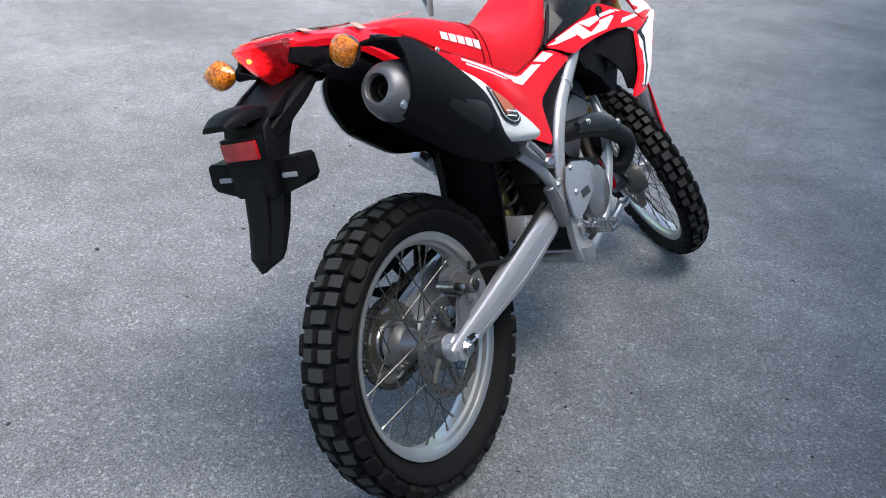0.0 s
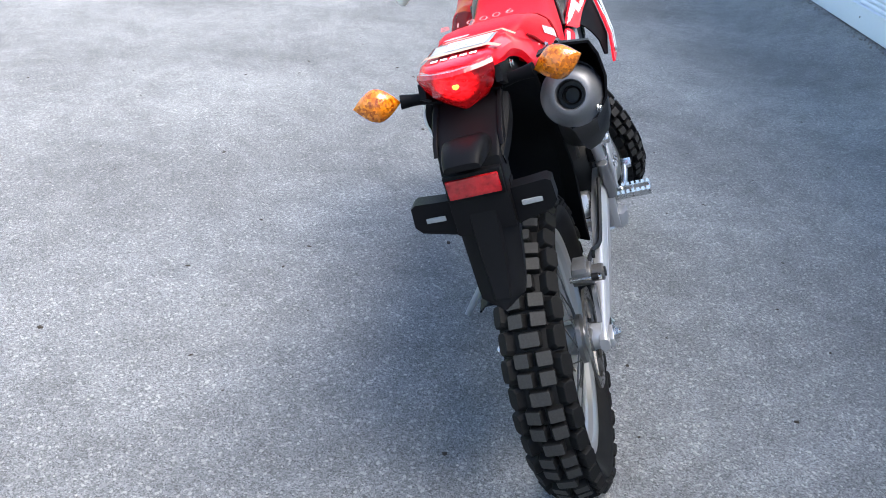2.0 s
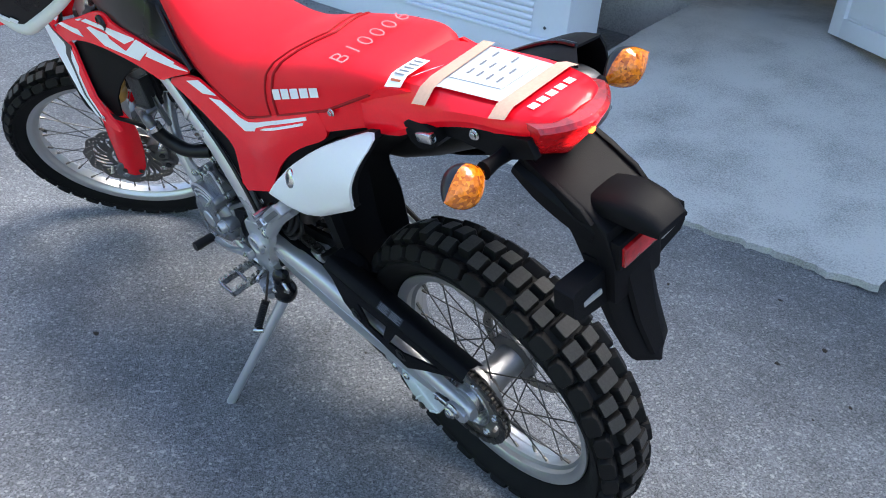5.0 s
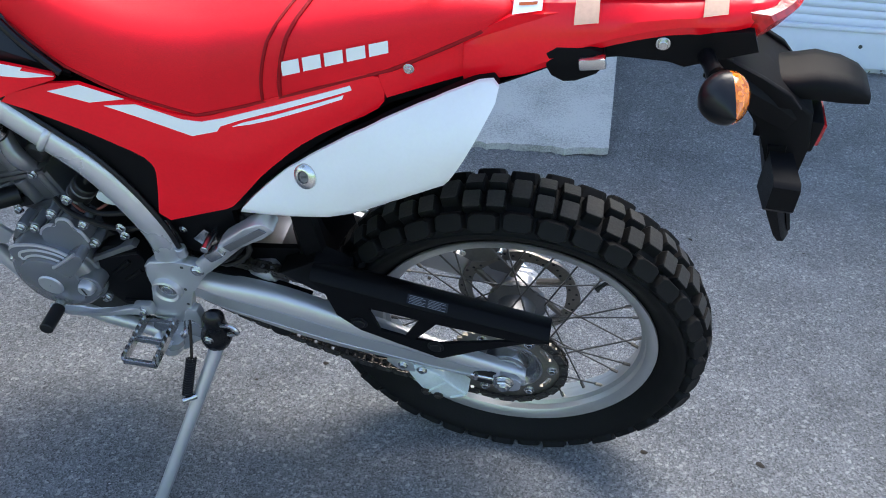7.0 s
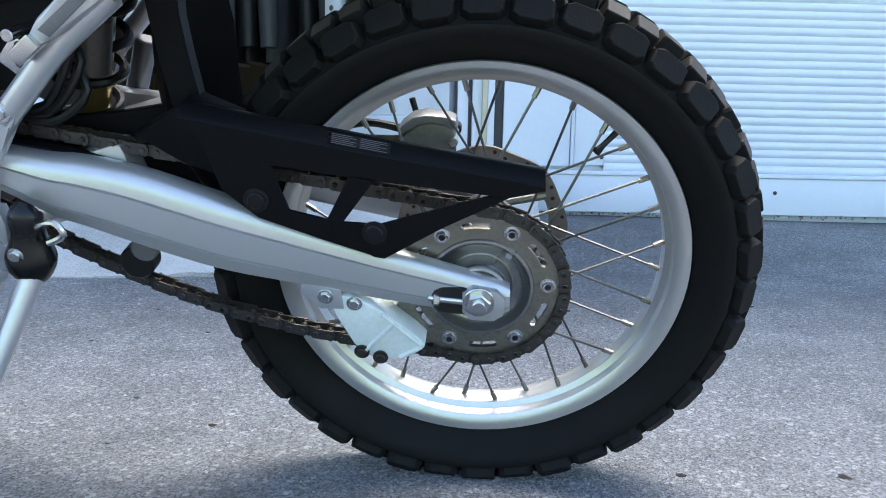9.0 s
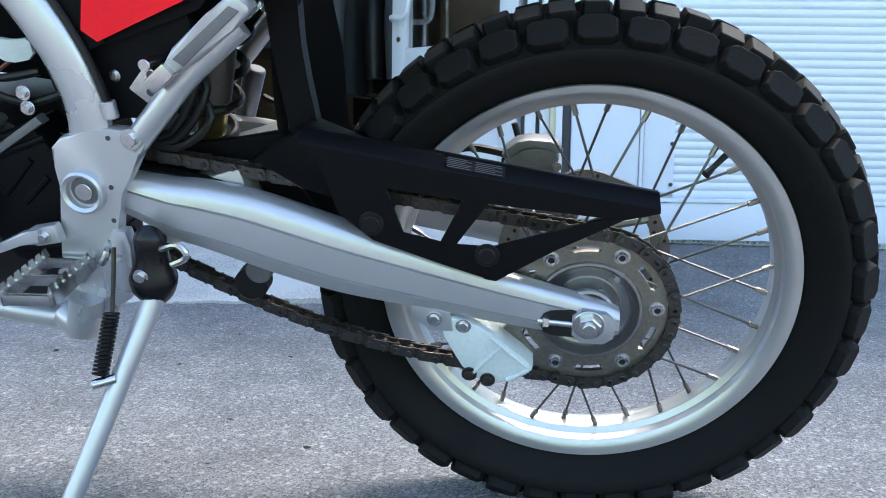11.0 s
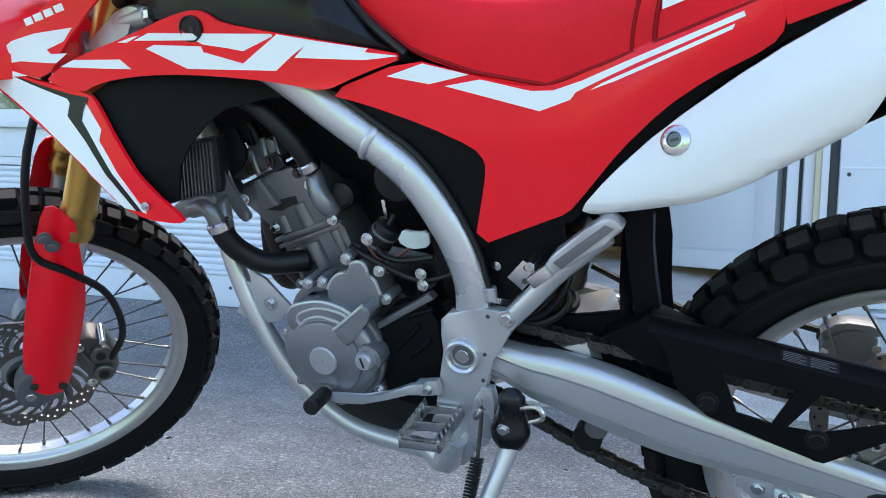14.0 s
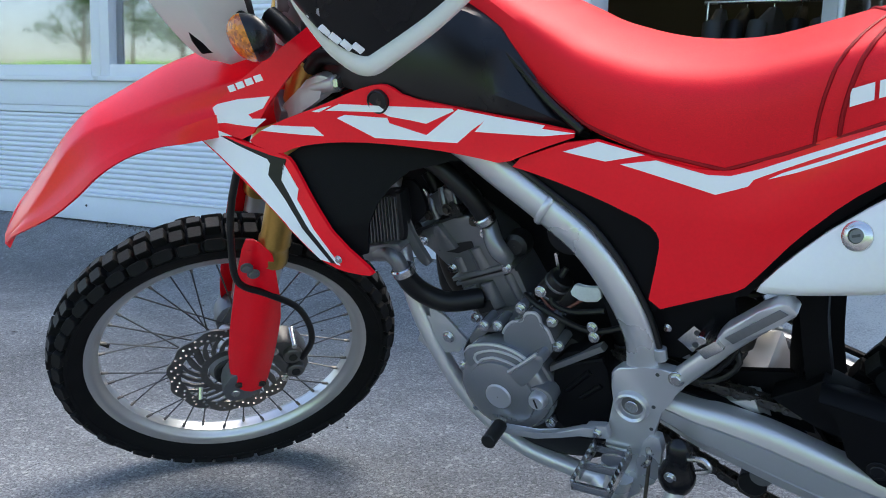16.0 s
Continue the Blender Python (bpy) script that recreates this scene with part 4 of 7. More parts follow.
strips = (
    [(0.3, 0.211), (0.24, 0.1995), (0.11, 0.1746), (-0.066, 0.1415), (-0.066, 0.138), (-0.03, 0.13), (0.1, 0.146), (0.213, 0.163), (0.28, 0.19)],
    [(0.28, 0.19), (0.213, 0.163), (0.197, 0.112), (0.15, 0.1), (0.108, 0.06), (0.16, 0.078), (0.23, 0.104), (0.265, 0.135)],
    [(0.132, 0.152), (0.106, 0.148), (0.143, 0.098), (0.158, 0.103)],
    [(0.15, 0.1), (0.105, 0.097), (-0.01, 0.131), (-0.03, 0.13), (0.04, 0.094), (0.1, 0.058), (0.112, 0.06)],
)
chain_guard = part("chain_guard", skin(strips[0], guard_face, 0.004, 0.05), black_plastic, bike, "black moulded chain guard")
for st_ in strips[1:]:
    part("guard_strut", skin(st_, guard_face, 0.0045, 0.04), black_plastic, chain_guard)
top = [[(x, y, z + dz) for y, dz in ((0.1285, 0.0), (0.1265, 0.0025), (0.113, 0.0105), (0.109, 0.0115), (0.09, 0.0065), (0.076, -0.008))] for x, z in ((0.3, 0.211), (0.24, 0.1995), (0.11, 0.1746), (-0.066, 0.1415))]
bm = grid(bmesh.new(), top)
bmesh.ops.solidify(bm, geom=bm.faces[:], thickness=0.003)
part("guard_top", bm, black_plastic, chain_guard)
for p in ((0.23, 0.124), (0.109, 0.089)):
    part("guard_bolt", bolt((p[0], 0.13, p[1]), (0, 1, 0), 0.009, 0.004, hexed=False), black_gloss, chain_guard)
guard_edge = lambda x: lerp(x, (-0.066, 0.1415), (0.11, 0.1746), (0.24, 0.1995), (0.3, 0.211))


def on_guard(name, x0, x1, t0, t1, lift, material, parent, label=""):
    """A thin sheet on the guard's sloping shoulder."""
    bm = bmesh.new()
    grid(bm, [[(x, 0.1265 - 0.0135 * t + lift * 0.53, guard_edge(x) + 0.0025 + 0.008 * t + lift * 0.85) for t in (t0, t1)] for x in np.linspace(x0, x1, 4)])
    bmesh.ops.solidify(bm, geom=bm.faces[:], thickness=0.0004)
    return part(name, bm, material, parent, label)


label_plate = on_guard("warning_label", 0.152, 0.09, 0.04, 0.97, 0.0006, black_gloss, chain_guard, "black label with fine white print")
rng = random.Random(3)
for x0_, x1_ in ((0.149, 0.124), (0.12, 0.093)):
    for i in range(6):
        end_ = x1_ + (rng.uniform(0.0, 0.012) if i % 2 else 0.0)
        on_guard("print_bar", x0_, end_, 0.1 + i * 0.145, 0.155 + i * 0.145, 0.0012, cap_grey, label_plate)
# chain guide below the arm
guide = part("chain_guide", prism(soften([(0.168, -0.008), (0.154, 0.006), (0.112, -0.012), (0.06, -0.057), (0.062, -0.066), (0.088, -0.082), (0.134, -0.076)], 1), 0.07, 0.115, 0.003), guide_plastic, bike, "translucent white plastic chain guide")
part("guide_bracket", prism([(0.196, 0.022), (0.152, 0.01), (0.15, -0.014), (0.176, -0.014), (0.197, 0.006)], 0.085, 0.1165, 0.002), alloy, guide, "alloy guide bracket")
for a_, b__ in (((0.13, -0.07), (0.094, -0.03)), ((0.066, -0.06), (0.108, -0.02)), ((0.09, -0.077), (0.066, -0.063))):
    part("guide_rim", cyl((a_[0], 0.115, a_[1]), (b__[0], 0.115, b__[1]), 0.003, 8), guide_plastic, guide)
for p in ((0.17, 0.002), (0.138, -0.006), (0.133, -0.07), (0.112, -0.077)):
    part("guide_bolt", bolt((p[0], 0.1155, p[1]), (0, 1, 0), 0.006, 0.005), steel if p[1] > -0.05 else dark_steel, guide)


# -- frame --
def spar(side):
    pts = ((0.86, 0.095, 0.572, 0.026), (0.775, 0.108, 0.535, 0.026), (0.7, 0.115, 0.483, 0.0255), (0.634, 0.122, 0.437, 0.025), (0.585, 0.126, 0.396, 0.025), (0.549, 0.129, 0.345, 0.025), (0.528, 0.131, 0.3, 0.0245), (0.517, 0.132, 0.25, 0.0245), (0.522, 0.133, 0.19, 0.027), (0.536, 0.132, 0.11, 0.032), (0.556, 0.128, 0.05, 0.029), (0.575, 0.12, 0.0, 0.022))
    line = bez(pts, 4)
    rows = []
    for i, (x, y, z, r) in enumerate([[float(v) for v in q] for q in line]):
        a, b_ = line[max(i - 1, 0)], line[min(i + 1, len(line) - 1)]
        d = Vector((b_[0] - a[0], 0, b_[2] - a[2])).normalized()
        nrm = Vector((-d.z, 0, d.x))
        ring = [(0.9, -0.4), (0.97, 0), (0.9, 0.4), (0.6, 0.75), (0, 1), (-0.6, 0.75), (-0.9, 0.4), (-0.97, 0), (-0.9, -0.4), (-0.6, -0.8), (0, -0.95), (0.6, -0.8)]
        rows.append([Vector((x, side * y, z)) + nrm * (r * u * 0.95) + Vector((0, side * lerp(z, (0.2, 0.012), (0.33, 0.019)) * v, 0)) for u, v in ring])
    return part("frame_spar", grid(bmesh.new(), rows, wrap=True, caps=True), frame_paint, bike, "silver painted frame spar")


for s in (1, -1):
    sp = spar(s)
    bm = bmesh.new()
    d = Vector((0.066, 0, 0.046)).normalized()
    c = Vector((0.64, s * 0.121, 0.4405))
    rows = []
    for k in (-0.005, -0.002, 0.002, 0.005):
        g_ = 1.06 + (0.04 if abs(k) < 0.004 else -0.05)
        rows.append([c + d * k + Vector((-d.z, 0, d.x)) * (0.024 * g_ * math.cos(t)) + Vector((0, 0.0205 * g_ * math.sin(t), 0)) for t in turns(28)])
    part("weld_bead", grid(bm, rows, wrap=True), frame_paint, sp)
    plate = [(0.56, 0.22), (0.5, 0.232), (0.456, 0.228), (0.455, 0.212), (0.487, 0.175), (0.508, 0.11), (0.512, 0.06), (0.535, -0.005), (0.585, -0.01), (0.582, 0.06), (0.57, 0.12), (0.556, 0.18)]
    part("pivot_plate", prism(soften(plate, 1), s * 0.128, s * 0.146, 0.003), frame_paint, sp, "silver swingarm pivot plate")
    part("pivot_boss", lathe([(0.0165, 0.139), (0.0175, 0.153), (0.021, 0.156), (0.0235, 0.154), (0.026, 0.139)], 32, at=(0.532, 0, 0.164), bm=bmesh.new()) if s > 0 else lathe([(0.0165, -0.139), (0.021, -0.156), (0.026, -0.139)], 32, at=(0.532, 0, 0.164)), frame_paint, sp)
    part("pivot_bolt", cyl((0.532, s * 0.13, 0.164), (0.532, s * 0.147, 0.164), 0.0165, 20), cap_grey, sp)
    part("pivot_bolt_end", cyl((0.532, s * 0.147, 0.164), (0.532, s * 0.151, 0.164), 0.0095, 16), steel, sp)
    part("frame_bolt", bolt((0.469, s * 0.146, 0.221), (0, s, 0), 0.0075, 0.006), steel, sp)
    for p in ((0.494, 0.222), (0.502, 0.168), (0.507, 0.13)):
        part("plate_hole", cyl((p[0], s * 0.1455, p[1]), (p[0], s * 0.1468, p[1]), 0.0028, 10), dark_metal, sp)
    cradle = [(0.935, s * 0.055, 0.36), (0.915, s * 0.085, 0.29), (0.89, s * 0.098, 0.213), (0.858, s * 0.1, 0.135), (0.82, s * 0.1, 0.072), (0.77, s * 0.1, 0.025), (0.725, s * 0.1, 0.0), (0.66, s * 0.102, -0.012), (0.6, s * 0.112, -0.012), (0.565, s * 0.118, -0.002)]
    part("cradle_tube", tube(cradle, 0.0145, 12), frame_paint, bike, "silver lower frame tube")
    part("subframe_tube", tube([(0.472, s * 0.135, 0.212), (0.435, s * 0.137, 0.25), (0.4, s * 0.134, 0.286), (0.345, s * 0.124, 0.33)], 0.0135, 10), frame_paint, bike)
    part("upper_rail", tube([(0.62, s * 0.07, 0.52), (0.3, s * 0.085, 0.56), (0.1, s * 0.075, 0.61), (-0.18, s * 0.055, 0.66)], 0.012, 8), black_plastic, bike)
    part("gusset", box((0.06, 0.004, 0.05), (0.872, s * 0.1, 0.19), (0, 60, 0), 0.001), frame_paint, bike)
part("down_tube", tube([(1.1, 0, 0.6), (1.02, 0, 0.5), (0.95, 0, 0.36)], 0.022, 12), frame_paint, bike)
part("head_tube", cyl((1.08, 0, 0.76), (1.16, 0, 0.53), 0.03, 20), frame_paint, bike)
part("cross_tube", cyl((0.6, -0.11, -0.012), (0.6, 0.11, -0.012), 0.014), frame_paint, bike)


# -- bodywork: outlines in x and z laid on curved sides --
def shroud_side(x, z):
    return lerp(x, (0.55, 0.105), (0.7, 0.128), (0.86, 0.15), (1.0, 0.168), (1.1, 0.172), (1.2, 0.165)) + lerp(z, (0.33, 0.055), (0.42, 0.045), (0.52, 0.012), (0.58, 0), (0.7, -0.02))


def cover_side(x, z):
    crease = 0.012 * math.exp(-(((x - 0.3) * 0.55 + (z - 0.5) * 0.85) / 0.03) ** 2) * min(1.0, max(0.0, (0.42 - x) / 0.1)) * min(1.0, max(0.0, (x + 0.1) / 0.2))
    return lerp(x, (-0.3, 0.05), (-0.2, 0.07), (0, 0.092), (0.15, 0.108), (0.3, 0.118), (0.5, 0.118), (0.7, 0.125)) + lerp(z, (0.3, 0.02), (0.45, 0.012), (0.55, -0.005), (0.62, -0.02)) + crease


def pod_side(x, z):
    """The white panel: tucked in along its upper edge, full below."""
    top = lerp(x, (0.03, 0.602), (0.1, 0.571), (0.182, 0.526), (0.28, 0.457), (0.338, 0.405), (0.372, 0.366))
    edge = lerp(x, (0.03, 0.105), (0.1, 0.118), (0.18, 0.13), (0.3, 0.135), (0.37, 0.152))
    low = lerp(x, (0.02, 0.56), (0.083, 0.462), (0.2, 0.393), (0.242, 0.377), (0.36, 0.36))
    d = min(1.0, max(0.0, (top - z) / 0.075))
    return edge + (0.158 - edge) * (1 - (1 - d) ** 2) - 0.012 * max(0.0, 1 - (z - low) / 0.018) ** 2


def decal(poly, f, side, material, parent, name="decal", lift=0.0012, step=0.03):
    return part(name, skin(poly, f, 0.001, step, side, lift), material, parent)


TANK_BAND = [(1.09, 0.539), (1.074, 0.551), (1.035, 0.568), (0.954, 0.59), (0.897, 0.609), (0.862, 0.616), (0.843, 0.613), (0.821, 0.597), (0.749, 0.581), (0.642, 0.558), (0.579, 0.543), (0.643, 0.524), (0.685, 0.508), (0.721, 0.516), (0.785, 0.528), (0.87, 0.538), (0.932, 0.54), (0.979, 0.537), (1.009, 0.531), (1.031, 0.522)]
WING = [(1.218, 0.551), (1.197, 0.562), (1.09, 0.537), (1.02, 0.521), (1.005, 0.507), (0.973, 0.456), (0.93, 0.399), (0.882, 0.356), (0.892, 0.351), (0.937, 0.357), (0.972, 0.374), (1.023, 0.425), (1.086, 0.473), (1.181, 0.529)]
SHOULDER = [(1.216, 0.553), (1.175, 0.584), (1.124, 0.611), (1.06, 0.646), (0.993, 0.679), (0.943, 0.706), (0.932, 0.675), (0.968, 0.658), (1.012, 0.622), (1.048, 0.59), (1.088, 0.541), (1.15, 0.552)]
SIDE_COVER = [(0.693, 0.503), (0.579, 0.54), (0.512, 0.521), (0.449, 0.505), (0.409, 0.503), (0.383, 0.51), (0.322, 0.537), (0.238, 0.568), (0.169, 0.594), (0.16, 0.555), (0.175, 0.535), (0.236, 0.506), (0.28, 0.477), (0.327, 0.432), (0.372, 0.376), (0.389, 0.357), (0.42, 0.345), (0.508, 0.31), (0.488, 0.398), (0.487, 0.418), (0.501, 0.435), (0.558, 0.461), (0.633, 0.487)]
TAIL_SIDE = [(0.169, 0.594), (0.129, 0.605), (0.085, 0.63), (0.02, 0.664), (-0.06, 0.668), (-0.15, 0.67), (-0.24, 0.672), (-0.225, 0.665), (-0.15, 0.65), (-0.088, 0.636), (-0.019, 0.616), (0.032, 0.597), (0.16, 0.556)]
BLACK_INFILL = [(0.692, 0.5), (0.633, 0.488), (0.558, 0.48), (0.48, 0.45), (0.465, 0.418), (0.465, 0.396), (0.485, 0.316), (0.51, 0.305), (0.53, 0.345), (0.57, 0.41), (0.62, 0.452)]
POD = [(0.372, 0.366), (0.338, 0.405), (0.28, 0.457), (0.182, 0.526), (0.1, 0.571), (0.036, 0.6), (0.022, 0.592), (0.044, 0.548), (0.083, 0.462), (0.1, 0.448), (0.2, 0.393), (0.242, 0.377), (0.34, 0.36), (0.36, 0.358)]
for s in (1, -1):
    tankside = part("tank_shroud", skin(soften(TANK_BAND, 1), shroud_side, 0.005, 0.022, s), red_paint, bike, "glossy red tank shroud with white graphics")
    wing = part("radiator_shroud", skin(soften(WING, 1), shroud_side, 0.006, 0.022, s), red_paint, bike, "red radiator shroud wing with white graphics")
    shoulder = part("upper_shroud", skin(soften(SHOULDER, 1), shroud_side, 0.006, 0.022, s), red_paint, bike)
    for poly, owner, m_ in (
        ([(1.194, 0.562), (1.18, 0.577), (1.147, 0.594), (1.101, 0.602), (1.037, 0.606), (1.053, 0.589), (1.083, 0.58), (1.076, 0.574), (1.049, 0.574), (1.069, 0.562), (1.133, 0.567)], shoulder, decal_white),
        ([(1.213, 0.5575), (1.198, 0.5625), (1.18, 0.561), (1.122, 0.5475), (1.149, 0.547), (1.055, 0.516), (1.05, 0.51), (1.054, 0.494), (1.022, 0.46), (0.953, 0.37), (0.969, 0.374), (1.023, 0.428), (1.1, 0.486), (1.203, 0.5455)], wing, decal_white),
        ([(1.025, 0.511), (0.998, 0.476), (1.001, 0.461), (0.995, 0.453), (0.937, 0.366), (0.943, 0.368), (1.029, 0.487)], wing, decal_white),
        ([(1.149, 0.547), (1.137, 0.545), (1.05, 0.5215), (1.02, 0.516), (1.029, 0.488), (0.944, 0.3685), (0.952, 0.3695), (1.022, 0.46), (1.054, 0.494), (1.05, 0.51), (1.055, 0.516)], wing, black_gloss),
        ([(1.062, 0.557), (1.04, 0.565), (0.967, 0.562), (0.951, 0.549)], tankside, decal_white),
        ([(0.968, 0.583), (0.949, 0.588), (0.935, 0.59), (0.955, 0.582)], tankside, decal_white),
        ([(0.944, 0.584), (0.922, 0.592), (0.753, 0.58), (0.751, 0.577), (0.791, 0.562), (0.813, 0.567), (0.845, 0.573), (0.857, 0.579)], tankside, decal_white),
        ([(0.927, 0.573), (0.915, 0.577), (0.849, 0.571), (0.846, 0.564), (0.792, 0.547), (0.745, 0.579), (0.699, 0.569), (0.727, 0.552), (0.748, 0.536), (0.869, 0.545)], tankside, decal_white),
        ([(0.702, 0.5695), (0.629, 0.555), (0.633, 0.551), (0.591, 0.544), (0.631, 0.542), (0.657, 0.544), (0.723, 0.55)], tankside, decal_white),
    ):
        decal(poly, shroud_side, s, m_, owner)
    for k in range(4):
        decal([(1.118 - k * 0.018, 0.621 + k * 0.0045), (1.104 - k * 0.018, 0.624 + k * 0.0045), (1.1 - k * 0.018, 0.615 + k * 0.0045), (1.114 - k * 0.018, 0.612 + k * 0.0045)], shroud_side, s, decal_white, shoulder, "model_mark")
    part("shroud_bolt", bolt((0.937, s * (shroud_side(0.937, 0.376) + 0.001), 0.376), (0, s, 0), 0.0042, 0.005), steel, wing)
    well = bmesh.new()
    lathe([(0.002, s * 0.0008), (0.0135, s * 0.0008), (0.015, s * 0.0032), (0.0165, s * 0.0022), (0.017, -s * 0.003)], 24, at=(0.861, s * (shroud_side(0.861, 0.593) + 0.001), 0.593), bm=well)
    part("bolt_well", well, black_gloss, tankside)
    part("shroud_screw", bolt((0.859, s * (shroud_side(0.86, 0.593) + 0.002), 0.593), (0, s, 0), 0.003, 0.002, hexed=False), dark_steel, tankside)
    part("shroud_liner", skin([(1.037, 0.513), (0.994, 0.534), (0.93, 0.541), (0.87, 0.539), (0.785, 0.529), (0.721, 0.517), (0.69, 0.508), (0.7, 0.492), (0.78, 0.498), (0.84, 0.488), (0.866, 0.469), (0.885, 0.447), (0.898, 0.42), (0.905, 0.375), (0.925, 0.37), (0.965, 0.415)], lambda x, z: shroud_side(x, z) - 0.012 - 0.05 * max(0.0, (0.97 - x) / 0.3), 0.004, 0.03, s), black_plastic, bike, "black inner radiator liner")
    cover = part("side_cover", skin(soften(SIDE_COVER, 1), cover_side, 0.005, 0.016, s), red_paint, bike, "glossy red side cover with white stripes")
    tailside = part("tail_side", skin(TAIL_SIDE, cover_side, 0.005, 0.016, s), red_paint, bike)
    for poly in (
        [(0.608, 0.521), (0.562, 0.534), (0.504, 0.519), (0.553, 0.51)],
        [(0.534, 0.507), (0.49, 0.513), (0.429, 0.4985), (0.403, 0.4985), (0.371, 0.508), (0.31, 0.532), (0.202, 0.573), (0.2, 0.568), (0.31, 0.5255), (0.346, 0.51), (0.377, 0.496), (0.383, 0.488), (0.419, 0.476)],
        [(0.361, 0.498), (0.346, 0.506), (0.28, 0.533), (0.21, 0.561), (0.212, 0.556), (0.334, 0.507)],
    ):
        decal(poly, cover_side, s, decal_white, cover, "stripe")
    part("cover_backing", skin([(0.53, 0.3), (0.43, 0.33), (0.385, 0.345), (0.36, 0.372), (0.3, 0.44), (0.236, 0.49), (0.16, 0.54), (0.03, 0.585), (-0.09, 0.622), (-0.225, 0.652), (-0.24, 0.672), (-0.1, 0.66), (0.1, 0.6), (0.3, 0.5), (0.45, 0.42), (0.52, 0.35)], lambda x, z: cover_side(x, z) - 0.011, 0.003, 0.02, s), black_plastic, bike, "black edge lining below the red panels")
    part("frame_infill", skin(BLACK_INFILL, lambda x, z: cover_side(x, z) - 0.007, 0.003, 0.02, s), black_plastic, bike, "black panel behind the frame spar")
    pod = part("side_pod", skin(soften(POD, 1), pod_side, 0.005, 0.011, s, 0.0 if s > 0 else 0.03), white_paint, bike, "white plastic side panel" + (" with a key lock" if s > 0 else ""))
    part("pod_liner", skin([(0.19 + (x - 0.19) * 0.995, 0.475 + (z - 0.475) * 0.995) for x, z in soften(POD, 1)], pod_side, 0.012, 0.02, s, (-0.0055 if s > 0 else 0.0245)), black_plastic, pod, "black inner side of the panel")
    if s > 0:
        for p in ((0.138, 0.441), (0.199, 0.413), (0.1, 0.466)):
            part("panel_clip", box((0.016, 0.006, 0.009), (p[0], pod_side(*p) - 0.018, p[1]), (0, -25, 0), 0.001), dark_steel, pod)
    cover_y = cover_side(0.131, 0.602)
    part("cover_bolt", bolt((0.131, s * (cover_y + 0.004), 0.601), (0, s, 0), 0.0045, 0.006, hexed=False), steel, tailside)
    if s > 0:
        c_ = Vector((0.266, pod_side(0.266, 0.446), 0.446))
        nrm = Vector((-(pod_side(0.276, 0.446) - pod_side(0.256, 0.446)) / 0.02, 1, -(pod_side(0.266, 0.456) - pod_side(0.266, 0.436)) / 0.02)).normalized()
        seat_lock = Matrix.Translation(c_) @ nrm.to_track_quat("Z", "X").to_matrix().to_4x4()
        lock = part("lock_ring", lathe([(0.0085, 0.005), (0.012, 0.0045), (0.0165, 0.0015), (0.0178, -0.004)], 32, "z"), steel, pod, "chrome lock ring", at=seat_lock)
        part("lock_barrel", cyl((0, 0, -0.004), (0, 0, 0.003), 0.0086, 20), cap_grey, pod, at=seat_lock)
        part("key_slot", box((0.003, 0.009, 0.001), (0, 0, 0.0032), (0, 0, 20)), dark_metal, pod, at=seat_lock)


# -- seat --
SEAT = ((0.84, 0.772, 0.03, 0.752), (0.8, 0.758, 0.046, 0.722), (0.76, 0.738, 0.058, 0.692), (0.715, 0.714, 0.071, 0.658), (0.668, 0.688, 0.085, 0.617), (0.62, 0.662, 0.097, 0.575), (0.58, 0.641, 0.104, 0.546), (0.5, 0.618, 0.113, 0.518), (0.41, 0.615, 0.117, 0.5), (0.34, 0.629, 0.116, 0.524), (0.25, 0.652, 0.112, 0.558), (0.15, 0.673, 0.104, 0.594), (0.08, 0.68, 0.094, 0.63), (0.035, 0.676, 0.08, 0.652), (0.012, 0.662, 0.062, 0.655))


def seat_at(x):
    r = sorted(SEAT)
    return [float(np.interp(x, [q[0] for q in r], [q[k] for q in r])) for k in (1, 2, 3)]


HALF = [(1.0, 0.0), (1.01, 0.3), (0.99, 0.55), (0.93, 0.78), (0.8, 0.91), (0.55, 0.975), (0.25, 0.995), (0, 1.0)]
smooth_seat = bez(SEAT, 3)
rows = []
for x, zt, hw, zb in [[float(v) for v in q] for q in smooth_seat]:
    half = [(x, hw * u, zb + (zt - zb) * v) for u, v in HALF]
    rows.append(half + [(px, -py, pz) for px, py, pz in half[-2::-1]])
seat = part("seat", grid(bmesh.new(), rows, wrap=True, caps=True), red_vinyl, bike, "red vinyl seat with stitched seams")


def on_seat(x, t):
    """A point on the seat's skin: t runs from the left lower edge (0) over the top (1) to the right (2)."""
    zt, hw, zb = seat_at(x)
    k = min(t, 2 - t) * (len(HALF) - 1)
    i = min(int(k), len(HALF) - 2)
    u, v = (HALF[i][j] + (HALF[i + 1][j] - HALF[i][j]) * (k - i) for j in (0, 1))
    return (x, (hw * u) * (1 if t <= 1 else -1), zb + (zt - zb) * v)


for shift in (0.0, 0.024):
    seam = [on_seat(0.292 + shift - 0.06 * (1 - abs(1 - t)) ** 1.5, t) for t in np.linspace(0.02, 1.98, 41)]
    part("seam_piping", tube([tuple(Vector(p) * 1.0 + Vector((0, 0.0005 * (1 if p[1] > 0 else -1), 0.0006))) for p in seam], 0.0022 if shift else 0.0028, 6, k=1), seam_vinyl, seat)
edge_line = [on_seat(x, 0.015) for x in np.linspace(0.72, 0.05, 40)]
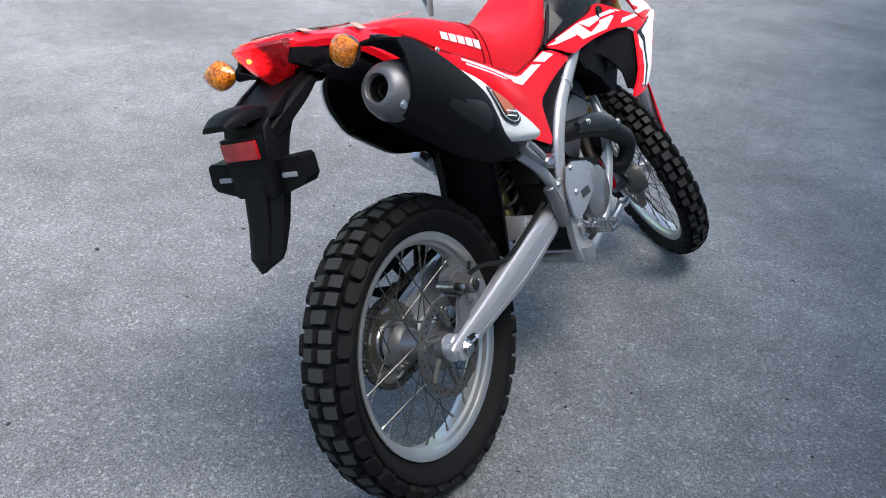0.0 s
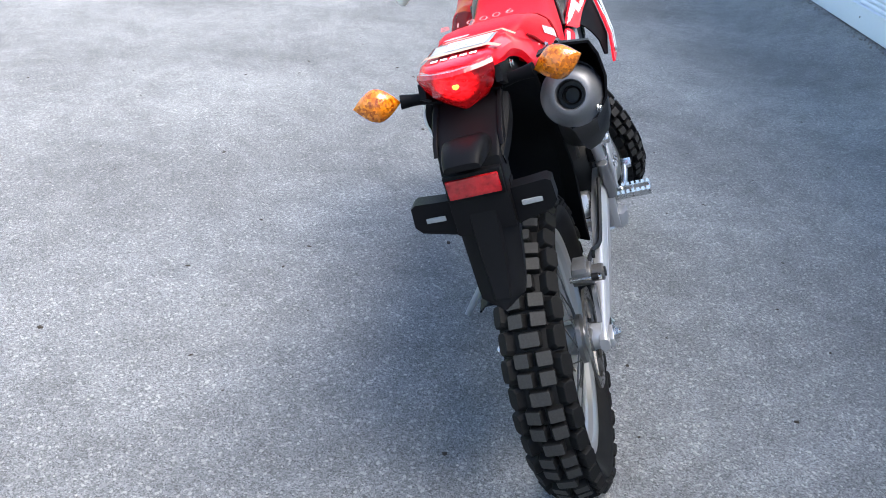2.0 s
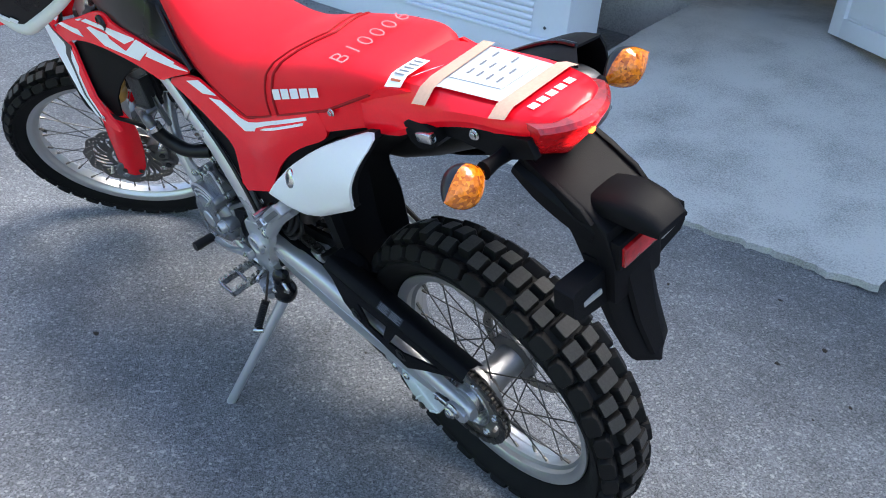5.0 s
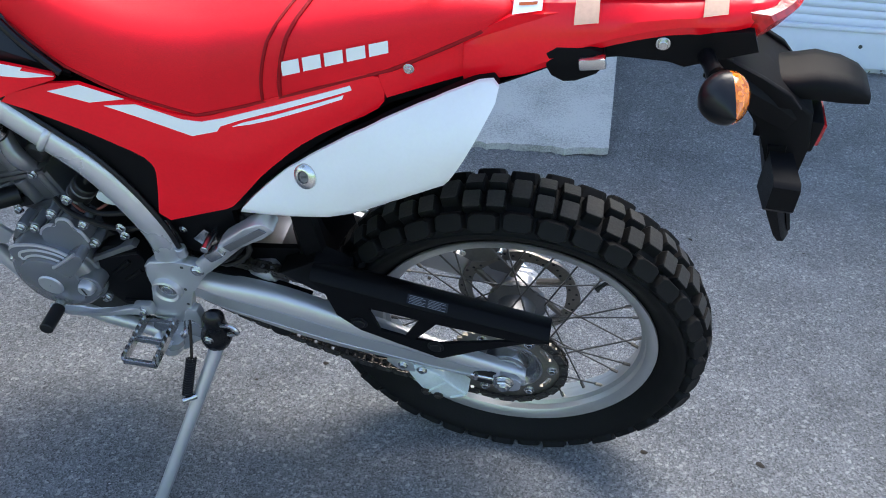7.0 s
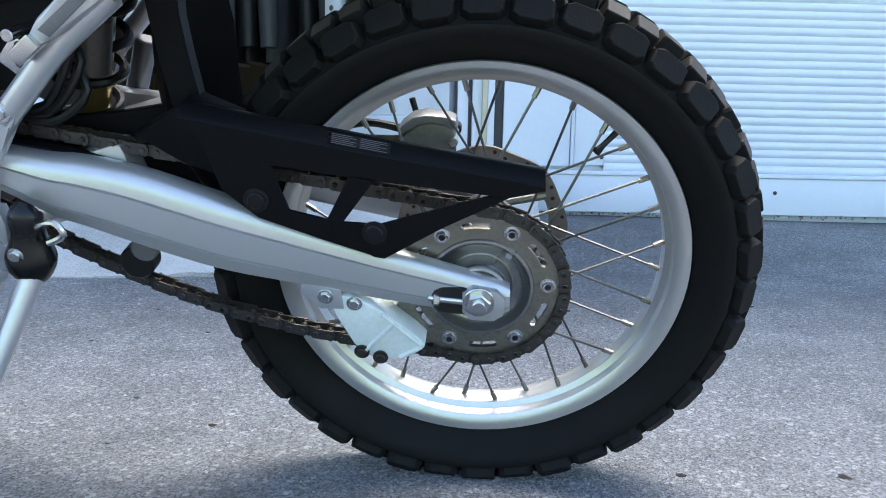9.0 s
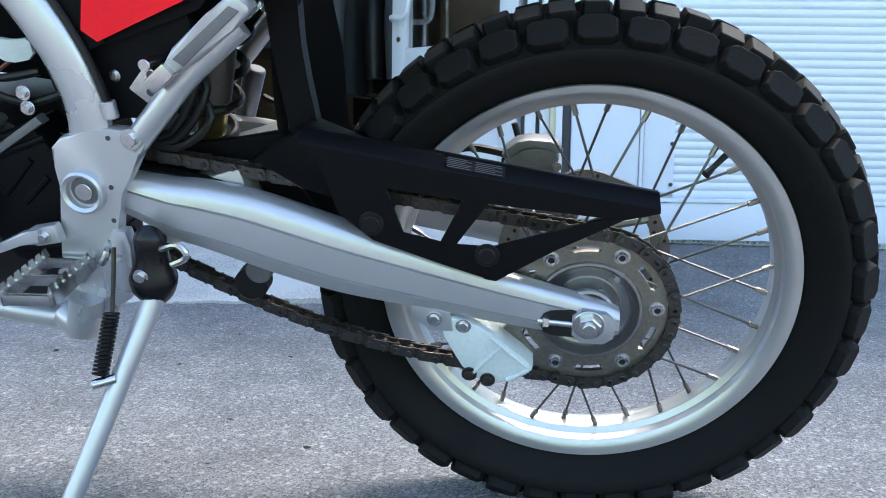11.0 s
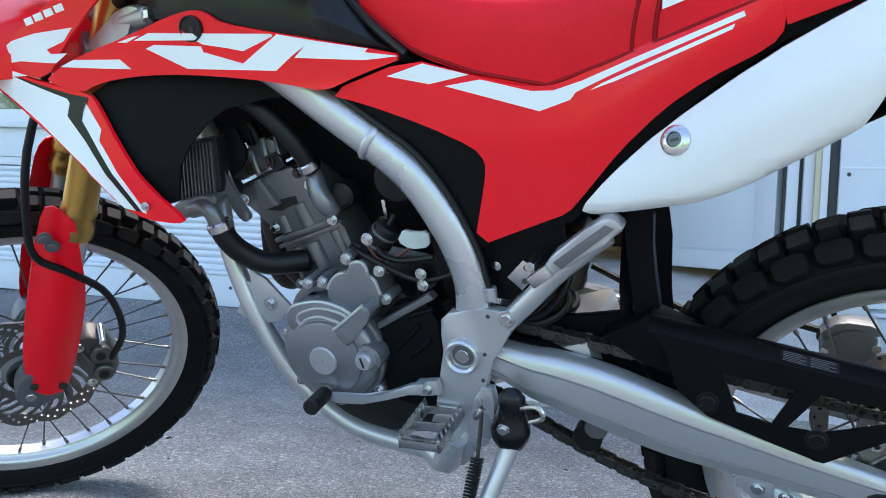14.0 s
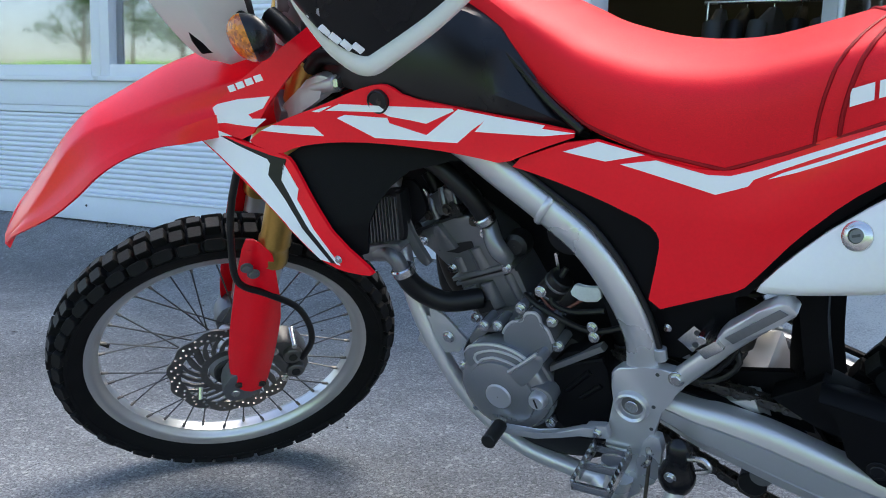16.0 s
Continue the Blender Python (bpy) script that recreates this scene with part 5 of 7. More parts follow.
for s in (1, -1):
    part("seat_edge", tube([(p[0], s * p[1], p[2]) for p in edge_line], 0.0028, 6, k=1), seam_vinyl, seat)
    for i in range(5):
        x = 0.283 - i * 0.0268
        a, b_ = on_seat(x, 0.165), on_seat(x, 0.275)
        c, d = on_seat(x - 0.0225, 0.165), on_seat(x - 0.0225, 0.275)
        q = [Vector((p[0], s * (p[1] + 0.0025), p[2] + 0.0008)) for p in (a, b_, d, c)]
        bm = bmesh.new()
        bm.faces.new([bm.verts.new(v) for v in q])
        bmesh.ops.solidify(bm, geom=bm.faces[:], thickness=0.0006)
        part("seat_mark", bm, decal_white, seat)
marks = words("B10006", 0.042, Matrix(((0.1, 0.985, -0.1, 0.098), (-0.99, 0.1, 0, 0.088), (0, 0.1, 0.99, 0.6815), (0, 0, 0, 1))), chalk, "chalk_number", seat, thin=0.0007)

# -- tank --
rows = []
for x, zt, hw, zb, hb in [[float(v) for v in q] for q in bez(((0.58, 0.56, 0.06, 0.53, 0.1), (0.66, 0.645, 0.07, 0.56, 0.118), (0.72, 0.69, 0.08, 0.575, 0.126), (0.8, 0.722, 0.085, 0.585, 0.133), (0.9, 0.735, 0.08, 0.6, 0.13), (1.0, 0.73, 0.065, 0.62, 0.1), (1.04, 0.71, 0.05, 0.64, 0.07)), 3)]:
    half = [(x, hb, zb), (x, hb * 1.02, zb + (zt - zb) * 0.25), (x, hw * 1.25, zb + (zt - zb) * 0.7), (x, hw, zb + (zt - zb) * 0.93), (x, hw * 0.5, zt), (x, 0, zt + 0.004)]
    rows.append(half + [(a, -b_, c) for a, b_, c in half[-2::-1]])
part("fuel_tank", grid(bmesh.new(), rows, wrap=True, caps=True), black_gloss, bike, "black plastic fuel tank cover")
for s in (1, -1):
    part("tank_edge", tube([(0.585, s * 0.112, 0.545), (0.63, s * 0.105, 0.582), (0.68, s * 0.09, 0.63), (0.73, s * 0.077, 0.675), (0.78, s * 0.062, 0.712)], 0.0055, 8), black_gloss, bike, "black beading between seat and tank")
part("tank_cap", lathe([(0.001, 0.748), (0.026, 0.747), (0.03, 0.742), (0.03, 0.725)], 32, "z", at=(0.86, 0, 0)), black_plastic, bike)

# -- tail --
rows = []
for x, zt, hw, ze, hb in [[float(v) for v in q] for q in bez(((0.07, 0.666, 0.05, 0.59, 0.094), (0.0, 0.672, 0.06, 0.606, 0.092), (-0.07, 0.68, 0.062, 0.642, 0.087), (-0.15, 0.684, 0.06, 0.666, 0.08), (-0.21, 0.688, 0.055, 0.668, 0.071), (-0.238, 0.688, 0.05, 0.672, 0.061), (-0.258, 0.686, 0.036, 0.677, 0.045), (-0.267, 0.684, 0.016, 0.681, 0.02)), 3)]:
    half = [(x, hb, ze), (x, hb * 0.95, ze + (zt - ze) * 0.5), (x, hw, zt - 0.001), (x, hw * 0.5, zt), (x, 0, zt + 0.001)]
    top = half + [(a, -b_, c) for a, b_, c in half[-2::-1]]
    rows.append(top + [(a, b_ * 0.93, c - 0.012) for a, b_, c in top[::-1]])
tail = part("tail_cover", grid(bmesh.new(), rows, wrap=True, caps=True), red_paint, bike, "red tail cover")
lie = lambda x: lerp(x, (-0.27, 0.685), (-0.21, 0.6895), (-0.15, 0.687), (-0.07, 0.6835), (0.0, 0.676), (0.07, 0.67))


def laid(name, corners, material, parent, lift, label="", thick=0.0008):
    """A thin sheet on the tail's top, by corners in x and y."""
    bm = bmesh.new()
    ab, dc = [np.array(c, float) for c in corners[:2]], [np.array(c, float) for c in (corners[3], corners[2])]
    rows_ = []
    for i in np.linspace(0, 1, 7):
        p, q = ab[0] + (ab[1] - ab[0]) * i, dc[0] + (dc[1] - dc[0]) * i
        r_ = []
        for j in np.linspace(0, 1, 9):
            m_ = p + (q - p) * j
            drop = max(0.0, abs(m_[1]) - 0.06) * 0.7
            r_.append((m_[0], m_[1], lie(m_[0]) - drop + lift))
        rows_.append(r_)
    grid(bm, rows_)
    bmesh.ops.solidify(bm, geom=bm.faces[:], thickness=thick)
    return part(name, bm, material, parent, label)


# the clear sleeve's white glare is put into a pale opaque colour
sleeve = laid("plastic_sleeve", [(-0.062, 0.062), (-0.19, 0.05), (-0.192, -0.05), (-0.062, -0.052)], surface("sleeve_glare", (0.5, 0.53, 0.59), 0.14, vary=0.12, stain=14), tail, 0.0016, "clear plastic sleeve")
sheet = laid("paper_sheet", [(-0.075, 0.036), (-0.163, 0.028), (-0.165, -0.042), (-0.075, -0.046)], paper, sleeve, 0.0026, "white printed paper")
for i, x in enumerate((-0.09, -0.108, -0.126, -0.144)):
    for j in range(3 - i % 2):
        laid("print_bar", [(x, 0.02 - j * 0.024), (x - 0.004, 0.02 - j * 0.024), (x - 0.004, 0.006 - j * 0.024), (x, 0.006 - j * 0.024)], ink, sheet, 0.0035, thick=0.0004)
laid("masking_tape", [(-0.05, 0.088), (-0.076, 0.086), (-0.066, -0.08), (-0.044, -0.08)], tape, tail, 0.0036, "tan masking tape")
laid("masking_tape", [(-0.183, 0.076), (-0.208, 0.072), (-0.206, -0.07), (-0.184, -0.072)], tape, tail, 0.0036, "tan masking tape")
stick = laid("warning_sticker", [(0.018, 0.078), (-0.014, 0.074), (-0.012, 0.014), (0.018, 0.014)], decal_white, tail, 0.0035, "white sticker with grey print")
for i in range(6):
    laid("print_bar", [(0.012, 0.07 - i * 0.009), (-0.008, 0.069 - i * 0.009), (-0.008, 0.066 - i * 0.009), (0.012, 0.067 - i * 0.009)], ink if i else orange_sticker, stick, 0.0044, thick=0.0004)
dia = laid("diamond_sticker", [(-0.02, 0.06), (-0.032, 0.038), (-0.044, 0.014), (-0.03, 0.036)], decal_white, tail, 0.0035, "white diamond sticker")
laid("print_bar", [(-0.027, 0.047), (-0.032, 0.039), (-0.037, 0.027), (-0.031, 0.036)], ink, dia, 0.0044, thick=0.0004)
for i in range(5):
    y = 0.042 - i * 0.0165
    laid("tail_mark", [(-0.218, y), (-0.229, y), (-0.23, y - 0.012), (-0.219, y - 0.012)], decal_white, tail, 0.0016, thick=0.0005)

# tail lamp: a wide red wedge that narrows downwards
def lamp_rows(grow):
    out = []
    for z, w, xf, xb in ((0.682, 0.05, -0.2, -0.262), (0.681, 0.062, -0.2, -0.288), (0.675, 0.064, -0.2, -0.293), (0.655, 0.06, -0.205, -0.281), (0.636, 0.051, -0.207, -0.265), (0.617, 0.035, -0.21, -0.249), (0.604, 0.014, -0.215, -0.238)):
        ring = []
        for t in np.linspace(-1, 1, 13):
            ring.append((xb + grow + (0.036 if z > 0.65 else 0.03) * abs(t) ** 2.0, (w - grow) * t, z))
        out.append(ring + [(xf, w * 0.9, z), (xf, -w * 0.9, z)][::1])
    return out


lamp = part("tail_lamp", grid(bmesh.new(), lamp_rows(0.0), wrap=True, caps=True), tail_glow, bike, "lit red tail lamp")
part("bulb_spot", lathe([(0.0005, -0.0006), (0.002, -0.0004), (0.0055, 0.001), (0.006, 0.004)], 9, "x", at=(-0.2835, 0.0, 0.656)), bulb_glow, lamp, "bright lamp hot spot")

# rear mudguard and plate holder
def sheetloft(secs, thick, k=3):
    rws = [np.array(r).reshape(-1, 3) for r in bez([np.array(r, float).ravel() for r in secs], k)]
    bm = grid(bmesh.new(), rws)
    bmesh.ops.recalc_face_normals(bm, faces=bm.faces)
    bmesh.ops.solidify(bm, geom=bm.faces[:], thickness=thick)
    return bm


def cut(x, z, w, dx, dz):
    """A mudguard cross-section: flat back with turned-in sides."""
    return [(x + dx, w, z + dz), (x + dx * 0.3, w * 0.97, z + dz * 0.3), (x, w * 0.8, z), (x - 0.004, w * 0.4, z), (x - 0.005, 0, z), (x - 0.004, -w * 0.4, z), (x, -w * 0.8, z), (x + dx * 0.3, -w * 0.97, z + dz * 0.3), (x + dx, -w, z + dz)]


def fender(x, z, w, skirt):
    return [(x + skirt * 0.45, w, z - skirt), (x + skirt * 0.12, w * 0.99, z - skirt * 0.3), (x, w * 0.86, z), (x - 0.003, w * 0.4, z + 0.004), (x - 0.003, 0, z + 0.005), (x - 0.003, -w * 0.4, z + 0.004), (x, -w * 0.86, z), (x + skirt * 0.12, -w * 0.99, z - skirt * 0.3), (x + skirt * 0.45, -w, z - skirt)]


part("rear_fender", sheetloft([fender(-0.205, 0.614, 0.066, 0.014), fender(-0.245, 0.598, 0.067, 0.024), fender(-0.288, 0.574, 0.061, 0.028), fender(-0.32, 0.548, 0.052, 0.024)], 0.004), black_plastic, bike, "black tapered rear fender")
HOLDER = [(-0.2, 0.632), (-0.228, 0.614), (-0.262, 0.596), (-0.3, 0.574), (-0.335, 0.55), (-0.345, 0.5), (-0.342, 0.43), (-0.308, 0.43), (-0.298, 0.493), (-0.281, 0.518), (-0.257, 0.55), (-0.232, 0.604), (-0.2, 0.618)]
holder = part("plate_holder", prism(HOLDER, -0.05, 0.05, 0.006), black_plastic, bike, "black plastic number plate holder")
for s in (1, -1):
    part("holder_edge", prism([(-0.205, 0.63), (-0.23, 0.615), (-0.264, 0.599), (-0.302, 0.578), (-0.318, 0.56), (-0.29, 0.56), (-0.25, 0.588), (-0.205, 0.616)], s * 0.05, s * 0.058, 0.002), black_plastic, holder)
rows = []
for x, zt, w, h_ in ((-0.285, 0.578, 0.03, 0.012), (-0.305, 0.58, 0.037, 0.018), (-0.333, 0.588, 0.038, 0.026), (-0.362, 0.585, 0.035, 0.026), (-0.384, 0.577, 0.031, 0.02), (-0.396, 0.566, 0.028, 0.01)):
    rows.append([(x, w * u, zt - h_ + h_ * v) for u, v in ((1, 0), (1.02, 0.3), (0.94, 0.72), (0.78, 0.93), (0.4, 1.0), (0, 1.0), (-0.4, 1.0), (-0.78, 0.93), (-0.94, 0.72), (-1.02, 0.3), (-1, 0))])
part("holder_hood", grid(bmesh.new(), rows, wrap=True, caps=True), black_plastic, holder)
part("lamp_window", box((0.04, 0.05, 0.003), (-0.365, 0, 0.561), (0, 12, 0)), dark_metal, holder)
part("reflector_block", box((0.016, 0.094, 0.046), (-0.343, 0, 0.514), (0, -4, 0), 0.004), black_plastic, holder)
part("reflector", box((0.008, 0.085, 0.032), (-0.352, 0, 0.514), (0, -4, 0), 0.002), reflector_red, holder, "red rear reflector")
flap = [cut(-0.326, 0.5, 0.053, 0.03, 0), cut(-0.333, 0.44, 0.051, 0.026, 0), cut(-0.345, 0.38, 0.046, 0.02, 0), cut(-0.359, 0.336, 0.0405, 0.014, 0), cut(-0.365, 0.322, 0.037, 0.011, 0.001), cut(-0.372, 0.303, 0.006, 0.003, 0.002)]
part("mud_flap", sheetloft(flap, 0.005, 1), black_plastic, holder, "black tapered mud flap")
part("flap_panel", sheetloft([[(-0.336, 0.026, 0.475), (-0.342, 0.022, 0.475), (-0.342, -0.022, 0.475), (-0.336, -0.026, 0.475)], [(-0.351, 0.021, 0.38), (-0.3565, 0.017, 0.38), (-0.3565, -0.017, 0.38), (-0.351, -0.021, 0.38)], [(-0.369, 0.015, 0.322), (-0.3735, 0.011, 0.322), (-0.3735, -0.011, 0.322), (-0.369, -0.015, 0.322)]], 0.002, 1), black_plastic, holder, "raised middle of the flap")
for s in (1, -1):
    bm = bmesh.new()
    prof_w = [(0.045, 0.489), (0.108, 0.494), (0.116, 0.489), (0.118, 0.456), (0.108, 0.444), (0.05, 0.428)]
    front_f = [(-0.328 - 0.004 * (y - 0.045) / 0.07, s * y, z) for y, z in prof_w]
    back_f = [(-0.3, s * y, z + 0.002) for y, z in prof_w]
    grid(bm, [front_f, back_f], wrap=True, caps=True)
    wingb = part("bracket_wing", bm, black_plastic, holder)
    part("bracket_slot", box((0.004, 0.034, 0.009), (-0.331, s * 0.08, 0.463), (0, 0, -s * 4), 0.002), surface("slot_grey", (0.24, 0.25, 0.26), 0.6), wingb)

# under-tail and inner mudguard
part("under_tail", sheetloft([[(0.1, 0.07, 0.56), (0.1, 0, 0.575), (0.1, -0.07, 0.56)], [(-0.05, 0.07, 0.61), (-0.05, 0, 0.62), (-0.05, -0.07, 0.61)], [(-0.16, 0.065, 0.635), (-0.16, 0, 0.64), (-0.16, -0.065, 0.635)], [(-0.22, 0.06, 0.625), (-0.22, 0, 0.63), (-0.22, -0.06, 0.625)]], 0.006), black_plastic, bike)
for s in (1, -1):
    part("under_tail_side", prism([(0.06, 0.585), (-0.034, 0.606), (-0.104, 0.621), (-0.158, 0.62), (-0.175, 0.612), (-0.25, 0.64), (-0.24, 0.664), (-0.1, 0.65), (0.05, 0.605)], s * 0.058, s * 0.07, 0.002), black_plastic, bike)
    part("tail_bolt", bolt((-0.148, s * 0.071, 0.642), (0, s, 0), 0.0055, 0.006, hexed=False), steel, bike)
part("inner_mudguard", sheetloft([[(0.29, 0.07, 0.09), (0.32, 0.05, 0.09), (0.325, 0, 0.09), (0.32, -0.05, 0.09), (0.29, -0.085, 0.09)], [(0.33, 0.07, 0.17), (0.345, 0.045, 0.17), (0.35, 0, 0.17), (0.345, -0.045, 0.17), (0.3, -0.085, 0.17)], [(0.325, 0.075, 0.26), (0.345, 0.05, 0.265), (0.35, 0, 0.268), (0.345, -0.05, 0.265), (0.3, -0.088, 0.26)], [(0.3, 0.08, 0.345), (0.325, 0.05, 0.36), (0.33, 0, 0.365), (0.325, -0.05, 0.36), (0.3, -0.08, 0.345)], [(0.22, 0.085, 0.42), (0.24, 0.05, 0.445), (0.245, 0, 0.45), (0.24, -0.05, 0.445), (0.22, -0.085, 0.42)], [(0.12, 0.085, 0.505), (0.13, 0.05, 0.525), (0.13, 0, 0.53), (0.13, -0.05, 0.525), (0.12, -0.085, 0.505)], [(0.05, 0.08, 0.578), (0.055, 0.05, 0.59), (0.055, 0, 0.595), (0.055, -0.05, 0.59), (0.05, -0.08, 0.578)], [(-0.1, 0.06, 0.622), (-0.1, 0.04, 0.626), (-0.1, 0, 0.628), (-0.1, -0.04, 0.626), (-0.1, -0.06, 0.622)]], 0.005), black_plastic, bike, "black inner mudguard")
part("mudguard_strip", sheetloft([[(0.335, 0.083, 0.4), (0.295, 0.083, 0.4), (0.295, 0.06, 0.4)], [(0.332, 0.08, 0.3), (0.3, 0.08, 0.3), (0.3, 0.06, 0.3)], [(0.322, 0.078, 0.2), (0.29, 0.078, 0.2), (0.29, 0.06, 0.2)]], 0.006), black_plastic, bike)
part("tool_lock", prism(soften([(-0.02, 0.635), (-0.085, 0.64), (-0.09, 0.61), (-0.05, 0.588), (-0.025, 0.6)], 1), 0.055, 0.09, 0.005), black_plastic, bike, "black helmet lock under the tail")
part("lock_tab", box((0.03, 0.012, 0.014), (-0.075, 0.095, 0.625), (0, 10, 0), 0.003), steel, bike)


# -- turn signals --
def signal(base, tip, size, steered=None, name="turn_signal", back=(1, 0, 0), yaw=0.0):
    """A leaf-shaped lamp: a black shell ahead, an amber lens behind, on a rubber stalk."""
    base, tip, back = Vector(base), Vector(tip), Vector(back)
    d = (tip - base).normalized()
    upv = Vector((0, 0, 1))
    upv = (upv - d * upv.dot(d)).normalized()
    fw = upv.cross(d)
    if fw.dot(back) < 0:
        fw = -fw
    fw = fw * math.cos(radians(yaw)) + d * math.sin(radians(yaw))
    L_ = (tip - base).length
    stalk_end = base + d * (L_ * 0.42)
    stalk = part(name, tube([tuple(base), tuple(base.lerp(stalk_end, 0.5)), tuple(stalk_end)], [0.013, 0.01, 0.013], 12, squash=0.8), black_plastic, bike, "amber turn signal on a black stalk", at=steered)

    def leaf_half(sign, deep):
        rows = []
        for k in np.linspace(0, math.pi, 17):
            t = 0.5 - 0.5 * math.cos(k)
            w = max(0.0012, size * (1 - abs(2 * t - 1) ** 1.75))
            c = stalk_end + d * (t * L_ * 0.6)
            c = c - fw * 0.0
            rows.append([c + upv * (w * math.cos(a)) + fw * (sign * deep * (w / size) * math.sin(a)) for a in np.linspace(0, math.pi, 11)])
        return grid(bmesh.new(), rows)

    part("lens", leaf_half(-1, size * 0.8), amber, stalk, "faceted amber lens")
    part("shell", leaf_half(1, size * 1.0), black_gloss, stalk, "black lamp shell")
    return stalk


for s in (1, -1):
    signal((-0.195, s * 0.06, 0.628), (-0.22, s * 0.192, 0.645), 0.029)


# -- engine --
def block(name, poly, y0, y1, m_, bevel=0.006, parent=None, label="", rounds=1):
    return part(name, prism(soften(poly, rounds) if rounds else poly, y0, y1, bevel), m_, parent or engine, label)


engine = part("engine_crankcase", prism(soften([(0.6, 0.03), (0.585, 0.12), (0.6, 0.205), (0.64, 0.232), (0.72, 0.232), (0.8, 0.215), (0.835, 0.16), (0.81, 0.05), (0.74, 0.005), (0.65, 0.0)], 1), -0.105, 0.1, 0.012), cast_dark, bike, "grey cast engine with ribbed cylinder")
CC = (0.736, 0, 0.141)
part("generator_cover", lathe([(0.001, 0.1525), (0.0525, 0.1525), (0.0545, 0.1515), (0.0555, 0.147), (0.066, 0.1445), (0.0715, 0.1395), (0.0735, 0.132), (0.0745, 0.127), (0.0785, 0.126), (0.08, 0.123), (0.08, 0.098)], 72, at=CC), cover_grey, engine, "grey round generator cover")
part("cover_badge", lathe([(0.001, 0.1555), (0.0195, 0.1555), (0.021, 0.154), (0.0215, 0.151)], 40, at=(0.739, 0, 0.138)), alloy, engine, "plain round alloy badge")
for i in range(5):
    part("cover_mark", box((0.0055, 0.001, 0.004), (0.75 - i * 0.008, 0.1526, 0.1), (0, 0, 0)), cast_grey, engine)
part("oil_plug", lathe([(0.001, 0.164), (0.0105, 0.164), (0.0115, 0.1625), (0.0135, 0.158), (0.015, 0.14)], 28, at=(0.672, 0, 0.147)), alloy, engine)
part("plug_slot", box((0.0025, 0.001, 0.015), (0.672, 0.1645, 0.147), (0, 15, 0)), cast_dark, engine)
block("plug_boss", [(0.69, 0.16), (0.672, 0.168), (0.652, 0.158), (0.65, 0.138), (0.662, 0.126), (0.684, 0.13)], 0.1, 0.15, cover_grey, 0.005)
block("cover_arch", [(0.795, 0.2), (0.778, 0.217), (0.74, 0.2255), (0.708, 0.22), (0.684, 0.205), (0.704, 0.182), (0.722, 0.188), (0.742, 0.19), (0.762, 0.184), (0.778, 0.168), (0.79, 0.178)], 0.1, 0.146, cover_grey, 0.005)
SLOT = ((0.775, 0.195), (0.768, 0.205), (0.74, 0.2145), (0.711, 0.2115), (0.695, 0.203), (0.703, 0.194), (0.719, 0.199), (0.741, 0.202), (0.76, 0.196), (0.77, 0.188), (0.775, 0.195))
# raised slot rim, in brighter alloy so that its edge highlight shows
part("arch_rim", tube([(x, 0.146, z) for x, z in SLOT], 0.0022, 8), alloy, engine)
# bright alloy tube laid on as the arch's edge highlight
part("arch_highlight", tube([(0.792, 0.141, 0.2), (0.778, 0.143, 0.2145), (0.74, 0.143, 0.223), (0.708, 0.143, 0.2175), (0.688, 0.143, 0.206)], 0.0028, 8), alloy, engine)
part("starter_wedge", prism(soften([(0.716, 0.187), (0.698, 0.165), (0.69, 0.168), (0.653, 0.214), (0.655, 0.226), (0.665, 0.229)], 1), 0.1, 0.157, 0.004), cover_grey, engine)
# edge highlight of the wedge, added as a paler tube
part("wedge_highlight", tube([(0.714, 0.155, 0.188), (0.69, 0.1565, 0.207), (0.664, 0.155, 0.228)], 0.003, 8), alloy, engine)
UPPER = [(0.729, 0.222), (0.728, 0.238), (0.72, 0.251), (0.707, 0.261), (0.693, 0.264), (0.686, 0.277), (0.673, 0.28), (0.666, 0.273), (0.664, 0.262), (0.655, 0.254), (0.649, 0.235), (0.652, 0.214), (0.69, 0.205)]
block("upper_cover", UPPER, 0.08, 0.133, cover_grey, 0.003)
# the cover's bright bevel line, added as an alloy tube
part("cover_highlight", tube([(x, 0.1305, z) for x, z in UPPER[1:11]], 0.0026, 8), alloy, engine)
block("case_rib", [(0.802, 0.2), (0.79, 0.222), (0.762, 0.243), (0.735, 0.25), (0.731, 0.238), (0.757, 0.23), (0.782, 0.21), (0.79, 0.196)], 0.08, 0.116, cast_grey, 0.004)
for p in ((0.697, 0.281), (0.65, 0.266), (0.763, 0.241), (0.739, 0.244), (0.81, 0.16), (0.797, 0.088), (0.735, 0.062), (0.672, 0.085), (0.645, 0.226)):
    part("bolt_boss", cyl((p[0], 0.09, p[1]), (p[0], 0.124, p[1]), 0.0088, 14), cover_grey, engine)
    part("engine_bolt", bolt((p[0], 0.124, p[1]), (0, 1, 0), 0.0055, 0.008), steel, engine)
part("starter_motor", cyl((0.672, 0.085, 0.285), (0.645, 0.085, 0.318), 0.019, 20), cast_dark, engine, "dark cylindrical starter motor")
for k in (0.15, 0.6):
    part("motor_band", cyl((0.672 - 0.027 * k, 0.085, 0.285 + 0.033 * k), (0.672 - 0.027 * (k + 0.1), 0.085, 0.285 + 0.033 * (k + 0.1)), 0.0202, 20), cap_grey, engine)
part("cable_terminal", bolt((0.668, 0.112, 0.306), (0, 1, 0), 0.006, 0.008), steel, engine)
block("chain_case_rail", [(0.66, 0.181), (0.661, 0.191), (0.579, 0.24), (0.573, 0.232)], 0.112, 0.129, cap_grey, 0.003, rounds=0)
